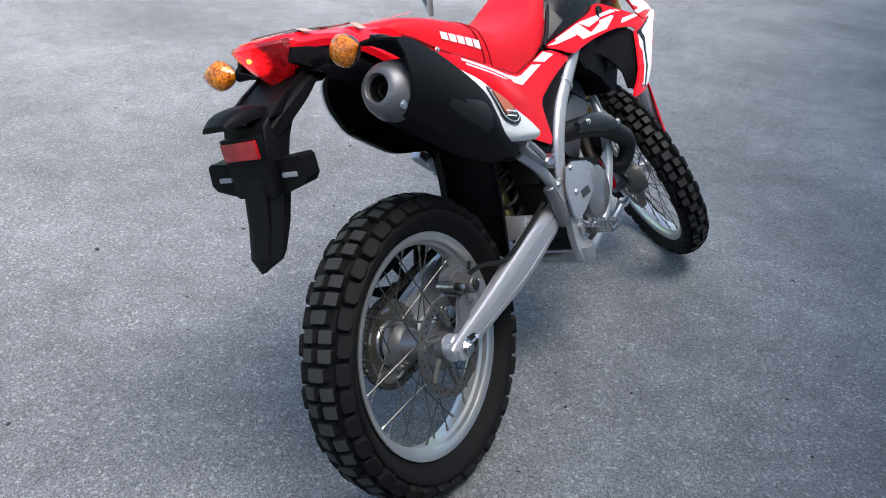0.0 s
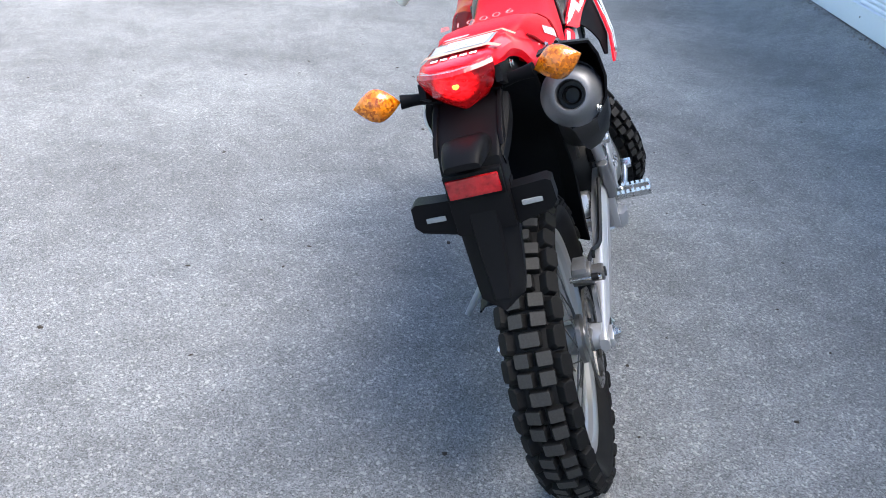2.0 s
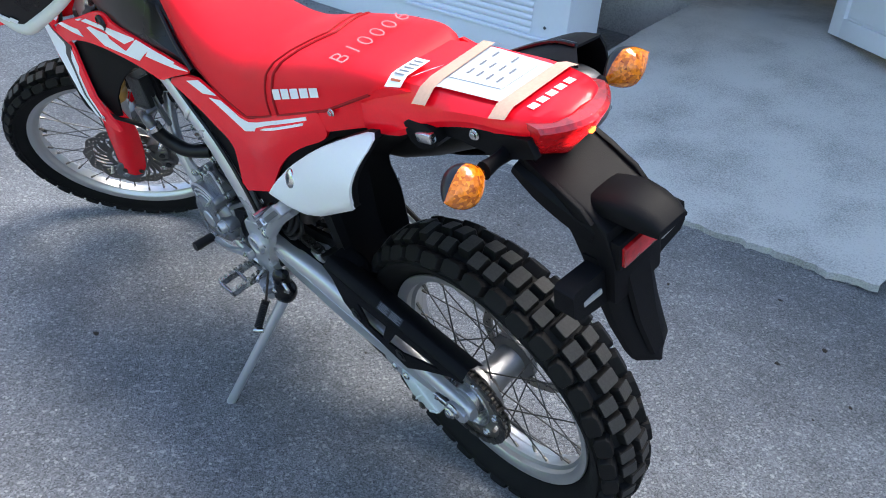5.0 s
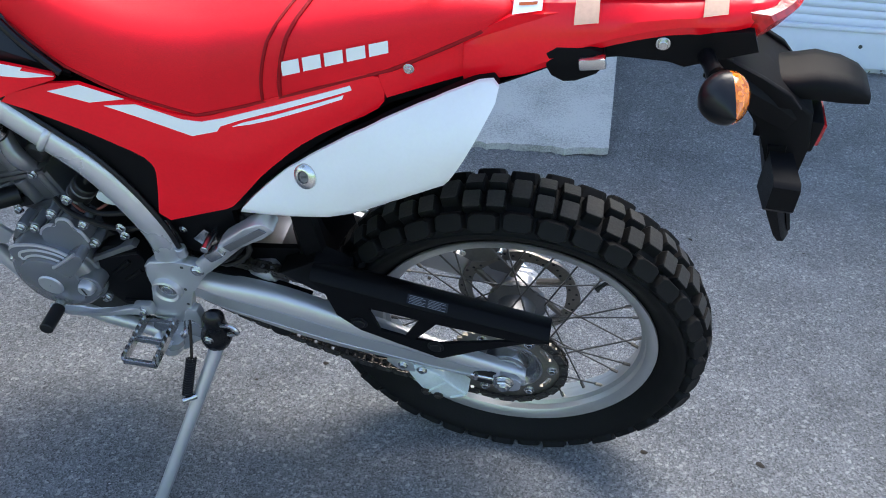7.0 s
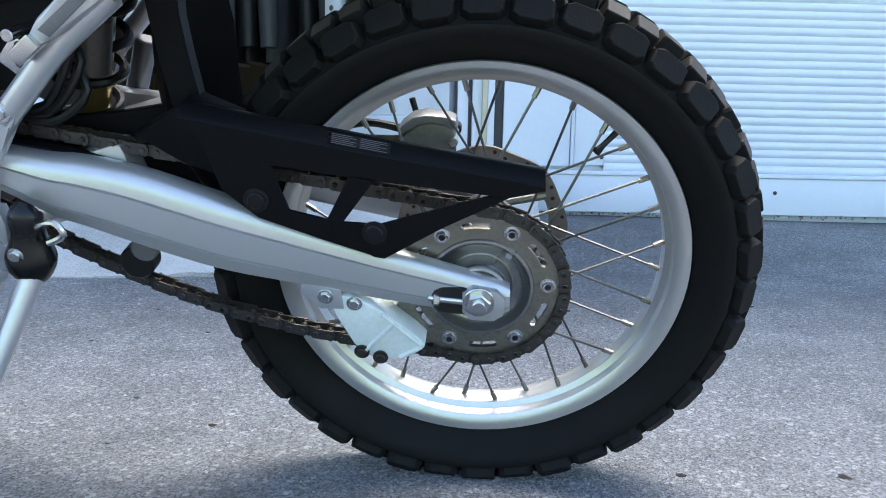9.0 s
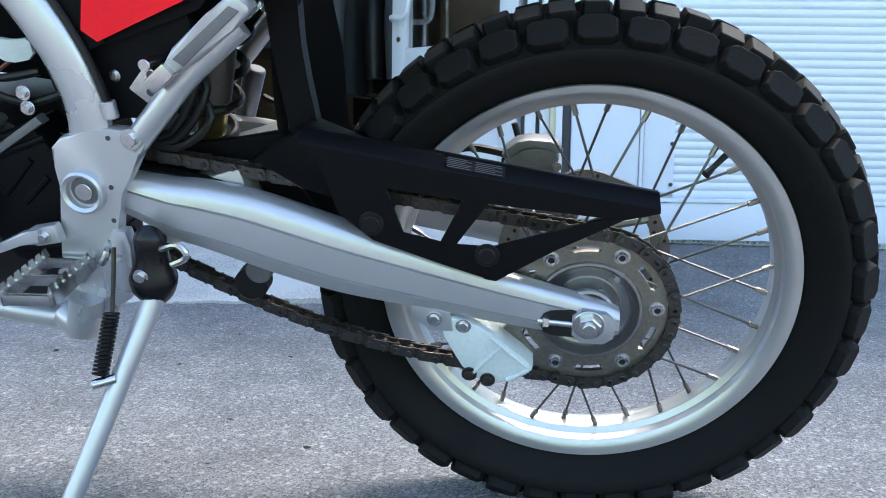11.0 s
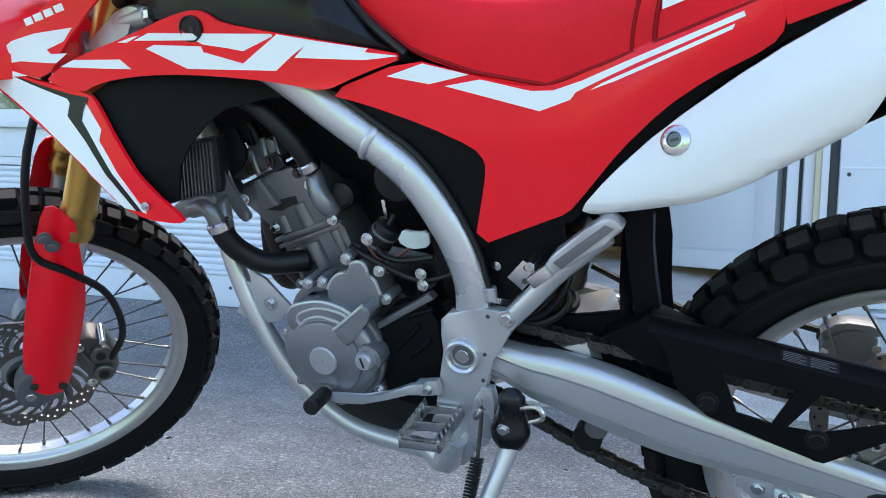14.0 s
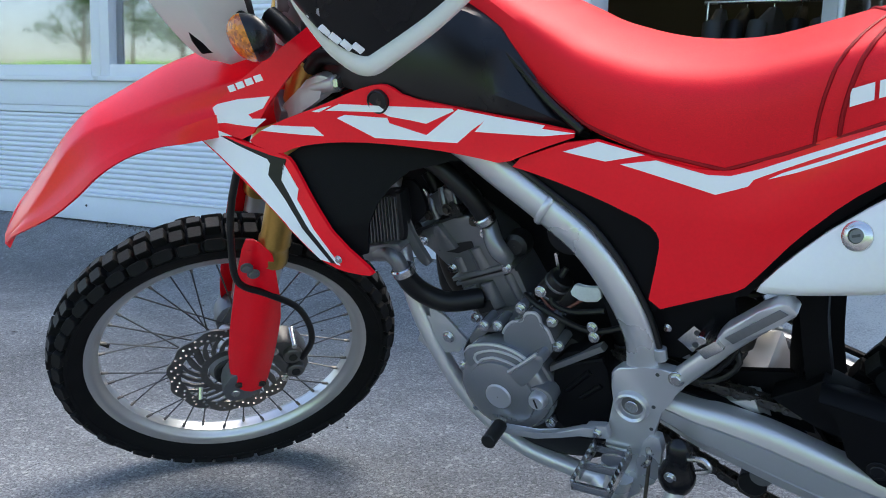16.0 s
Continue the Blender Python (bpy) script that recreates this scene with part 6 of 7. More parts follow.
for p in ((0.592, 0.246), (0.593, 0.262)):
    part("engine_bolt", bolt((p[0], 0.116, p[1]), (0, 1, 0), 0.0055, 0.008), steel, engine)
block("sprocket_cover", [(0.655, 0.21), (0.575, 0.235), (0.568, 0.07), (0.64, 0.062), (0.668, 0.095), (0.66, 0.15)], 0.06, 0.122, black_plastic, 0.006, label="ribbed black sprocket cover")
for a, b_ in (((0.65, 0.19), (0.578, 0.215)), ((0.64, 0.15), (0.6, 0.19)), ((0.62, 0.14), (0.585, 0.17)), ((0.64, 0.085), (0.58, 0.09))):
    part("cover_rib", cyl((a[0], 0.122, a[1]), (b_[0], 0.122, b_[1]), 0.004, 8), black_plastic, engine)

block("cylinder", [(0.839, 0.282), (0.735, 0.319), (0.715, 0.257), (0.739, 0.234), (0.805, 0.208), (0.834, 0.258)], -0.05, 0.06, cast_grey, 0.006, rounds=0)
block("cylinder_flange", [(0.8425, 0.2835), (0.7335, 0.3225), (0.7315, 0.3165), (0.8405, 0.2775)], -0.055, 0.071, cast_grey, 0.0015, rounds=0)
block("cylinder_flange", [(0.839, 0.2735), (0.7305, 0.3125), (0.7285, 0.307), (0.837, 0.268)], -0.055, 0.068, cast_grey, 0.0015, rounds=0)
block("cylinder_head", [(0.908, 0.351), (0.807, 0.3925), (0.795, 0.389), (0.787, 0.377), (0.758, 0.368), (0.739, 0.336), (0.735, 0.319), (0.839, 0.282), (0.861, 0.322), (0.886, 0.333)], -0.06, 0.064, cast_grey, 0.004)
block("cover_gasket", [(0.914, 0.353), (0.808, 0.397), (0.806, 0.393), (0.912, 0.349)], -0.06, 0.067, cast_dark, 0.0, rounds=0)
block("rocker_cover", [(0.916, 0.358), (0.9, 0.386), (0.872, 0.413), (0.85, 0.425), (0.828, 0.434), (0.809, 0.4)], -0.055, 0.06, cast_grey, 0.006)
for p, q, w_ in (((0.868, 0.416), (0.856, 0.381), 0.007), ((0.846, 0.428), (0.835, 0.39), 0.008), ((0.825, 0.43), (0.815, 0.4), 0.005)):
    part("cover_rib", tube([(p[0], 0.052, p[1]), ((p[0] + q[0]) / 2, 0.06, (p[1] + q[1]) / 2), (q[0], 0.061, q[1])], w_, 10, squash=0.8), cast_grey, engine)
for p, r_ in (((0.822, 0.399), 0.0125), ((0.9, 0.36), 0.0125)):
    part("cam_plug", lathe([(0.001, 0.0655), (r_ * 0.82, 0.0655), (r_ * 0.86, 0.0675), (r_, 0.0675), (r_ * 1.03, 0.06)], 24, at=(p[0], 0, p[1])), cast_dark, engine)
block("head_web", [(0.861, 0.372), (0.849, 0.376), (0.823, 0.338), (0.852, 0.327)], 0.06, 0.075, cast_grey, 0.003, rounds=0)
block("head_groove", [(0.862, 0.327), (0.84, 0.334), (0.826, 0.343), (0.8, 0.349), (0.797, 0.339), (0.826, 0.326)], 0.06, 0.0652, cast_dark, 0.0, rounds=0)
for p, q, r_ in (((0.83, 0.318), (0.822, 0.292), 0.011), ((0.797, 0.338), (0.784, 0.303), 0.014), ((0.758, 0.35), (0.745, 0.318), 0.009), ((0.818, 0.268), (0.801, 0.222), 0.013), ((0.787, 0.279), (0.771, 0.236), 0.0145), ((0.748, 0.298), (0.73, 0.254), 0.009)):
    part("cylinder_boss", cyl((p[0], 0.056, p[1]), (q[0], 0.056, q[1]), r_, 16), cast_grey, engine)
block("cylinder_window", [(0.808, 0.243), (0.78, 0.253), (0.774, 0.236), (0.8, 0.225)], 0.055, 0.0706, cast_dark, 0.0, rounds=0)
block("case_step", [(0.8, 0.19), (0.79, 0.222), (0.735, 0.248), (0.71, 0.24), (0.74, 0.2)], 0.05, 0.105, cast_grey, 0.004)
for p, y in (((0.886, 0.342), 0.064), ((0.773, 0.366), 0.066), ((0.79, 0.383), 0.064), ((0.868, 0.387), 0.064), ((0.832, 0.401), 0.066), ((0.84, 0.3), 0.066), ((0.812, 0.214), 0.066), ((0.733, 0.322), 0.084)):
    part("engine_bolt", bolt((p[0], y, p[1]), (0, 1, 0), 0.0055, 0.008), steel if p[1] < 0.38 else dark_steel, engine)
part("spark_cap", tube([(0.858, 0.045, 0.41), (0.863, 0.045, 0.432), (0.872, 0.045, 0.45)], 0.01, 12), hose, engine, "black spark plug cap")
part("breather_pipe", tube([(0.872, 0.05, 0.408), (0.878, 0.055, 0.424), (0.892, 0.06, 0.428)], 0.006, 10), steel, engine)
part("intake_elbow", tube([(0.76, 0.07, 0.388), (0.752, 0.08, 0.364), (0.742, 0.082, 0.345), (0.734, 0.075, 0.33)], [0.012, 0.0145, 0.015, 0.012], 14), cover_grey, engine)
part("thermostat", lathe([(0.001, 0.075), (0.012, 0.075), (0.018, 0.07), (0.02, 0.05)], 24, at=(0.722, 0, 0.352)), cast_dark, engine)
part("throttle_body", cyl((0.7, -0.03, 0.42), (0.6, -0.02, 0.42), 0.035, 20), cast_dark, bike)
part("throttle_side", lathe([(0.001, 0.07), (0.03, 0.068), (0.034, 0.06), (0.034, 0.02)], 28, at=(0.64, 0, 0.375)), black_gloss, bike, "black throttle housing")
part("intake_back", prism([(0.57, 0.24), (0.7, 0.26), (0.74, 0.36), (0.8, 0.4), (0.86, 0.5), (0.86, 0.56), (0.6, 0.5), (0.55, 0.33)], -0.06, 0.012, 0.004), black_plastic, bike)
part("airbox", prism(soften([(0.78, 0.53), (0.6, 0.52), (0.42, 0.5), (0.22, 0.52), (0.3, 0.4), (0.42, 0.3), (0.52, 0.28), (0.58, 0.36), (0.68, 0.44)], 1), -0.085, 0.085, 0.01), black_plastic, bike, "black plastic airbox")
part("battery_box", prism([(0.6, 0.3), (0.5, 0.33), (0.5, 0.22), (0.58, 0.2)], -0.08, 0.07, 0.01), cast_dark, bike)
part("connector_tag", prism(soften([(0.632, 0.299), (0.621, 0.317), (0.607, 0.311), (0.585, 0.316), (0.584, 0.293), (0.613, 0.288)], 1), 0.092, 0.098, 0.001), guide_plastic, bike, "cream plastic wiring shield")
part("frame_knee_guard", skin([(0.52, 0.305), (0.4, 0.34), (0.4, 0.29), (0.47, 0.235), (0.515, 0.235)], lambda x, z: 0.118, 0.012, 0.03), black_plastic, bike)
part("guard_screw", bolt((0.487, 0.119, 0.28), (0, 1, 0), 0.0042, 0.004, hexed=False), steel, bike)
for pts in ([(0.55, 0.1, 0.26), (0.6, 0.11, 0.25), (0.66, 0.12, 0.28), (0.7, 0.1, 0.29)], [(0.58, 0.1, 0.28), (0.63, 0.105, 0.275), (0.66, 0.1, 0.29), (0.64, 0.08, 0.33)], [(0.545, 0.115, 0.36), (0.512, 0.12, 0.3), (0.5, 0.118, 0.25)]):
    part("cable", tube(pts, 0.0045, 8), hose, bike)
part("cable", tube([(0.6, 0.09, 0.3), (0.65, 0.105, 0.272), (0.68, 0.1, 0.3)], 0.0025, 6), surface("brown_wire", (0.12, 0.03, 0.02), 0.5), bike)
part("cable_clip", box((0.005, 0.005, 0.03), (0.655, 0.075, 0.335), (0, 5, 0), 0.001), steel, bike)
part("frame_seal", tube([(0.775, 0.112, 0.564), (0.69, 0.122, 0.508), (0.617, 0.13, 0.459), (0.572, 0.133, 0.424), (0.534, 0.134, 0.37), (0.503, 0.136, 0.304), (0.4915, 0.136, 0.252)], 0.004, 8), hose, bike)
part("hose_clip", cyl((0.492, 0.136, 0.258), (0.491, 0.136, 0.24), 0.0085, 14), alloy, bike)

# radiator, its pipe and hose
radiator = part("radiator", prism([(0.943, 0.436), (0.872, 0.447), (0.877, 0.383), (0.883, 0.365), (0.955, 0.356)], 0.09, 0.124, 0.002), cast_dark, bike, "finned radiator behind the shroud")
for i in range(11):
    t = i / 10
    xa, za, xb, zb = 0.879 + 0.06 * t, 0.443 - 0.008 * t, 0.887 + 0.063 * t, 0.371 - 0.012 * t
    part("fin", prism([(xa, za), (xa + 0.0018, za), (xb + 0.0018, zb), (xb, zb)], 0.123, 0.1285), cap_grey, radiator)
part("tank_end", prism(soften([(0.96, 0.357), (0.884, 0.373), (0.876, 0.362), (0.9, 0.345), (0.952, 0.33)], 1), 0.1, 0.138, 0.005), cast_grey, radiator)
part("side_strap", prism(soften([(0.882, 0.446), (0.877, 0.386), (0.854, 0.342), (0.847, 0.33), (0.858, 0.322), (0.871, 0.334), (0.888, 0.38), (0.8905, 0.446)], 1), 0.104, 0.113, 0.002), cast_grey, radiator)
part("strap_flap", prism(soften([(0.888, 0.459), (0.856, 0.459), (0.844, 0.415), (0.859, 0.396), (0.887, 0.378)], 1), 0.092, 0.1, 0.002), black_plastic, radiator, "black rubber flap")
part("outlet", tube([(0.93, 0.128, 0.345), (0.905, 0.136, 0.352), (0.89, 0.139, 0.346), (0.884, 0.137, 0.326)], 0.0125, 12), cast_grey, radiator)
part("hose_clamp", cyl((0.8845, 0.136, 0.332), (0.882, 0.134, 0.318), 0.0185, 18), steel, bike)
part("coolant_hose", tube([(0.8845, 0.136, 0.33), (0.88, 0.131, 0.306), (0.866, 0.118, 0.279), (0.838, 0.1, 0.258), (0.795, 0.066, 0.252)], 0.0165, 12), hose, bike, "black coolant hose")
part("coolant_hose", tube([(0.86, 0.095, 0.508), (0.812, 0.095, 0.478), (0.772, 0.09, 0.432), (0.758, 0.078, 0.39)], 0.014, 12), hose, bike)
part("hose_clamp", cyl((0.7625, 0.083, 0.404), (0.759, 0.079, 0.392), 0.0165, 16), steel, bike)
part("exhaust_header", tube([(0.85, -0.02, 0.34), (0.9, -0.02, 0.3), (0.9, -0.03, 0.22), (0.88, -0.06, 0.16)], 0.018, 12), surface("heat_darkened_steel", (0.05, 0.042, 0.035), 0.45, metal=0.7), bike)
part("engine_mount", prism([(0.87, 0.25), (0.845, 0.235), (0.81, 0.195), (0.83, 0.17), (0.855, 0.165), (0.872, 0.2)], 0.1, 0.106, 0.001), frame_paint, bike)
part("mount_bolt", bolt((0.842, 0.107, 0.198), (0, 1, 0), 0.007, 0.006), steel, bike)
# dark block added below the engine in place of the shade there
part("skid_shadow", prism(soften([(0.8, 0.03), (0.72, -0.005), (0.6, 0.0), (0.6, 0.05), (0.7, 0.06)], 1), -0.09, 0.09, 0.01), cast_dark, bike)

part("inner_shroud", prism([(1.04, 0.53), (0.95, 0.54), (0.8, 0.52), (0.72, 0.5), (0.77, 0.45), (0.86, 0.43), (0.9, 0.37), (0.95, 0.37)], -0.13, 0.0, 0.01), black_plastic, bike, "black inner shroud and radiator side")
for i in range(8):
    part("inner_rib", box((0.004, 0.006, 0.05), (0.9 + i * 0.012, -0.132, 0.45), (0, 20, 0)), cast_dark, bike)

# -- shock, pedals, stand --
bm = bmesh.new()
coil = []
for i in range(121):
    a = i / 120 * 2 * math.pi * 6
    c = Vector((0.468, 0.0, 0.13)).lerp(Vector((0.4, 0.0, 0.36)), i / 120)
    coil.append(c + Vector((0.034 * math.cos(a), 0.034 * math.sin(a), 0.008 * math.cos(a))))
shock = part("rear_shock", cyl((0.46, 0, 0.12), (0.395, 0, 0.38), 0.017, 16), clear_gold, bike, "gold-bodied rear shock with a black spring")
part("spring", tube([tuple(p) for p in coil], 0.0058, 8, k=1), hose, shock)
part("reservoir", cyl((0.41, 0.07, 0.24), (0.395, 0.07, 0.3), 0.022, 18), dark_steel, shock)
for dz in (0, 0.03, 0.06):
    part("brake_hose", tube([(0.5, 0.1, 0.215), (0.44, 0.11, 0.2 + dz * 0.3), (0.4, 0.1, 0.23 + dz), (0.43, 0.08, 0.27 + dz * 0.5)], 0.0048, 8), hose, bike)

peg_bar = lambda y: (0.56 + (y - 0.15) * 0.1)
for s in (1, -1):
    peg = part("foot_peg", prism(soften([(0.55, 0.1), (0.552, 0.08), (0.575, 0.072), (0.588, 0.082), (0.582, 0.098)], 1), s * 0.135, s * 0.156, 0.003), steel, bike, "serrated steel foot peg")
    for k, x in enumerate((0.54, 0.592)):
        part("peg_rail", prism([(x, 0.095), (x + 0.004, 0.095), (x + 0.004, 0.111), (x, 0.111)], s * 0.15, s * 0.24, 0.001), steel, peg)
        for j in range(7):
            y = 0.156 + j * 0.013
            part("peg_tooth", prism([(x - 0.001, 0.11), (x + 0.005, 0.11), (x + 0.002, 0.119)], s * (y - 0.004), s * (y + 0.004)), steel, peg)
    for y in (0.152, 0.194, 0.237):
        part("peg_bar", prism([(0.54, 0.096), (0.596, 0.096), (0.596, 0.108), (0.54, 0.108)], s * (y - 0.003), s * (y + 0.003), 0.001), steel, peg)
    peg.matrix_basis = Matrix.Translation((-0.004, 0, -0.02))
    part("peg_bracket", tube([(0.6, s * 0.13, 0.025), (0.575, s * 0.145, 0.02), (0.56, s * 0.15, 0.06)], 0.02, 10), frame_paint, peg)
    pp = part("passenger_peg", prism(soften([(0.418, 0.303), (0.347, 0.36), (0.332, 0.362), (0.32, 0.352), (0.323, 0.344), (0.4, 0.288)], 1), s * 0.135, s * 0.163, 0.004), alloy, bike, "folded alloy passenger foot peg")
    part("peg_pad", prism([(0.402, 0.306), (0.34, 0.354), (0.33, 0.349), (0.392, 0.299)], s * 0.163, s * 0.1655, 0.001), cap_grey, pp)
    part("peg_clevis", box((0.03, 0.04, 0.016), (0.418, s * 0.15, 0.288), (0, 38, 0), 0.003), steel, pp)
    part("peg_pin", cyl((0.428, s * 0.125, 0.302), (0.428, s * 0.172, 0.302), 0.006), steel, pp)
part("bracket_plate", prism([(0.472, 0.268), (0.45, 0.292), (0.431, 0.277), (0.453, 0.251)], 0.122, 0.125, 0.0008), steel, bike, "drilled steel bracket")
for p in ((0.449, 0.264), (0.446, 0.282)):
    part("plate_hole", cyl((p[0], 0.1245, p[1]), (p[0], 0.1262, p[1]), 0.0042, 10), dark_metal, bike)

lever = part("shift_lever", prism([(0.752, 0.095), (0.742, 0.086), (0.72, 0.082), (0.677, 0.085), (0.64, 0.097), (0.606, 0.111), (0.586, 0.11), (0.582, 0.128), (0.604, 0.123), (0.64, 0.106), (0.675, 0.0945), (0.735, 0.093)], 0.157, 0.168, 0.002), alloy, bike, "alloy shift lever with a rubber toe piece")
part("lever_clamp", box((0.032, 0.014, 0.022), (0.58, 0.156, 0.118), (0, 10, 0), 0.004), alloy, lever)
part("clamp_bolt", bolt((0.58, 0.163, 0.118), (0, 1, 0), 0.005, 0.006), steel, lever)
part("toe_rubber", cyl((0.736, 0.165, 0.094), (0.731, 0.214, 0.1), 0.0112, 16), hose, lever, "ribbed black rubber toe piece")
part("toe_pin", cyl((0.737, 0.155, 0.094), (0.736, 0.168, 0.094), 0.009), steel, lever)

stand = part("side_stand", tube([(0.462, 0.15, 0.075), (0.4734, 0.1674, 0.04), (0.518, 0.2508, -0.075), (0.5628, 0.3342, -0.19), (0.566, 0.341, -0.2)], [0.0145, 0.0125, 0.0108, 0.0105, 0.0105], 16), frame_paint, bike, "silver side stand standing on the asphalt")
foot_c = Vector((0.568, 0.345, -0.206))
bm = box((0.06, 0.036, 0.006), (0, 0, 0), bevel=0.002)
bm.transform(Matrix.Translation(foot_c) @ Matrix.Rotation(radians(19.6), 4, "X"))
part("stand_foot", bm, frame_paint, stand)
part("stand_cover", tube([(0.468, 0.15, 0.115), (0.468, 0.151, 0.112), (0.469, 0.152, 0.09), (0.472, 0.152, 0.066), (0.476, 0.155, 0.048), (0.48, 0.157, 0.038)], [0.014, 0.0175, 0.018, 0.0258, 0.0215, 0.01], 18), black_gloss, stand, "black stand switch cover")
part("stand_bolt", bolt((0.475, 0.173, 0.077), (0, 1, 0), 0.0058, 0.005, hexed=False), steel, stand)
part("stand_plate", prism(soften([(0.515, 0.12), (0.49, 0.118), (0.5, 0.04), (0.53, 0.02), (0.535, 0.06)], 1), 0.132, 0.15, 0.003), frame_paint, stand)
part("stand_hook", tube([(0.505, 0.17, 0.115), (0.497, 0.19, 0.113), (0.506, 0.188, 0.1)], 0.004, 8), steel, stand)
part("stand_tab", tube([(0.453, 0.16, 0.104), (0.432, 0.165, 0.111), (0.424, 0.166, 0.098), (0.442, 0.164, 0.088)], 0.004, 8), steel, stand)
coil = []
a0, a1 = Vector((0.507, 0.19, 0.042)), Vector((0.514, 0.227, -0.014))
ax = (a1 - a0).normalized()
u1 = ax.orthogonal().normalized()
v1 = ax.cross(u1)
for i in range(16 * 10 + 1):
    a = i / 10 * 2 * math.pi
    coil.append(a0.lerp(a1, i / 160) + 0.0075 * (math.cos(a) * u1 + math.sin(a) * v1))
part("stand_spring", tube([tuple(p) for p in coil], 0.0018, 6, k=1), hose, stand)
part("spring_rod", tube([(0.506, 0.16, 0.105), (0.506, 0.172, 0.078), (0.507, 0.19, 0.04)], 0.0028, 6), dark_steel, stand)
part("spring_post", cyl((0.5, 0.222, -0.02), (0.52, 0.236, -0.02), 0.0055), steel, stand)
part("chain_roller", cyl((0.385, 0.075, 0.03), (0.385, 0.1, 0.03), 0.02, 20), hose, bike)
part("roller_arm", cyl((0.372, 0.08, 0.05), (0.372, 0.104, 0.05), 0.0155, 18), cap_grey, bike)

# brake side (right)
pedal = part("brake_pedal", tube([(0.55, -0.15, 0.1), (0.6, -0.165, 0.07), (0.68, -0.17, 0.06), (0.75, -0.175, 0.085)], [0.01, 0.008, 0.008, 0.01], 10), steel, bike, "steel brake pedal")
part("pedal_tip", box((0.035, 0.03, 0.012), (0.76, -0.18, 0.09), (0, -15, 0), 0.003), steel, pedal)
part("clutch_cover", lathe([(0.001, -0.15), (0.055, -0.149), (0.07, -0.14), (0.075, -0.125), (0.078, -0.1)], 48, at=(0.7, 0, 0.14)), cover_grey, engine, "grey clutch cover")
part("foot_shield", prism(soften([(0.511, 0.268), (0.645, 0.238), (0.665, 0.19), (0.64, 0.165), (0.545, 0.115), (0.505, 0.12), (0.485, 0.2)], 1), -0.16, -0.153, 0.002), alloy, bike, "silver heel guard")
part("shield_hole", prism([(0.61, 0.163), (0.601, 0.184), (0.556, 0.18), (0.564, 0.159)], -0.1615, -0.159), dark_metal, bike)
part("shield_bolt", bolt((0.52, -0.16, 0.25), (0, -1, 0), 0.006, 0.005), steel, bike)
part("shield_bolt", bolt((0.53, -0.16, 0.185), (0, -1, 0), 0.006, 0.005), steel, bike)
part("master_cylinder", cyl((0.43, -0.14, 0.225), (0.47, -0.145, 0.12), 0.014, 14), cast_grey, bike)
part("reservoir", box((0.03, 0.03, 0.04), (0.47, -0.12, 0.24), (0, 10, 0), 0.006), black_plastic, bike)
part("front_pipe", tube([(0.83, -0.01, 0.35), (0.9, -0.03, 0.31), (0.935, -0.06, 0.2), (0.94, -0.1, 0.15), (0.955, -0.125, 0.18), (0.945, -0.135, 0.225), (0.88, -0.137, 0.262), (0.79, -0.137, 0.297), (0.69, -0.132, 0.318), (0.61, -0.115, 0.322), (0.52, -0.092, 0.328), (0.36, -0.1, 0.345)], [0.018, 0.02, 0.02, 0.022, 0.023, 0.026, 0.028, 0.029, 0.028, 0.026, 0.024, 0.025], 16), muffler_black, bike, "black exhaust pipe")
pipe_guard = part("pipe_guard", tube([(0.86, -0.15, 0.277), (0.79, -0.152, 0.306), (0.7, -0.151, 0.327), (0.62, -0.148, 0.33)], [0.016, 0.026, 0.026, 0.014], 12, squash=0.7), surface("satin_heat_guard", (0.05, 0.05, 0.052), 0.3, metal=0.6), bike, "satin black exhaust pipe guard")
for p in ((0.645, 0.338), (0.83, 0.3)):
    part("guard_screw", bolt((p[0], -0.168, p[1]), (0, -1, 0.2), 0.006, 0.006), steel, pipe_guard)
rows = []
for x, z, ry, rz in ((0.36, 0.342, 0.026, 0.022), (0.28, 0.365, 0.04, 0.034), (0.2, 0.412, 0.05, 0.052), (0.12, 0.455, 0.054, 0.058), (0.0, 0.512, 0.055, 0.058), (-0.085, 0.549, 0.056, 0.057)):
    rows.append([Vector((x + 0.3 * rz * math.sin(a), -0.155 + 0.05 * max(0.0, (x - 0.1) / 0.25) + ry * math.cos(a), z + rz * math.sin(a))) for a in turns(28)])
muffler = part("muffler", grid(bmesh.new(), rows, wrap=True, caps=True), muffler_black, bike, "satin black muffler with a grey end cap")
AXM = Matrix.Translation((-0.118, -0.157, 0.556)) @ Matrix.Rotation(radians(-73), 4, "Y")
bm = lathe([(0.024, 0.0), (0.0245, 0.033), (0.0265, 0.0365), (0.031, 0.036), (0.0375, 0.033), (0.048, 0.018), (0.0555, -0.004), (0.056, -0.016), (0.05, -0.05)], 40, "z")
bm.transform(AXM)
part("muffler_cap", bm, cap_grey, muffler, "grey cast muffler end cap")
bm = lathe([(0.001, -0.02), (0.0125, -0.02), (0.013, 0.012), (0.0145, 0.014), (0.016, 0.011), (0.0165, -0.004), (0.0235, -0.004), (0.0238, 0.026)], 28, "z")
bm.transform(AXM)
part("tail_pipe", bm, cast_dark, muffler, "dark exhaust outlet")
part("cap_screw", bolt((-0.14, -0.198, 0.53), (-0.5, -1, 0), 0.005, 0.006), steel, muffler)
# heat shield: a curved black shell over the muffler, open behind
secs = []
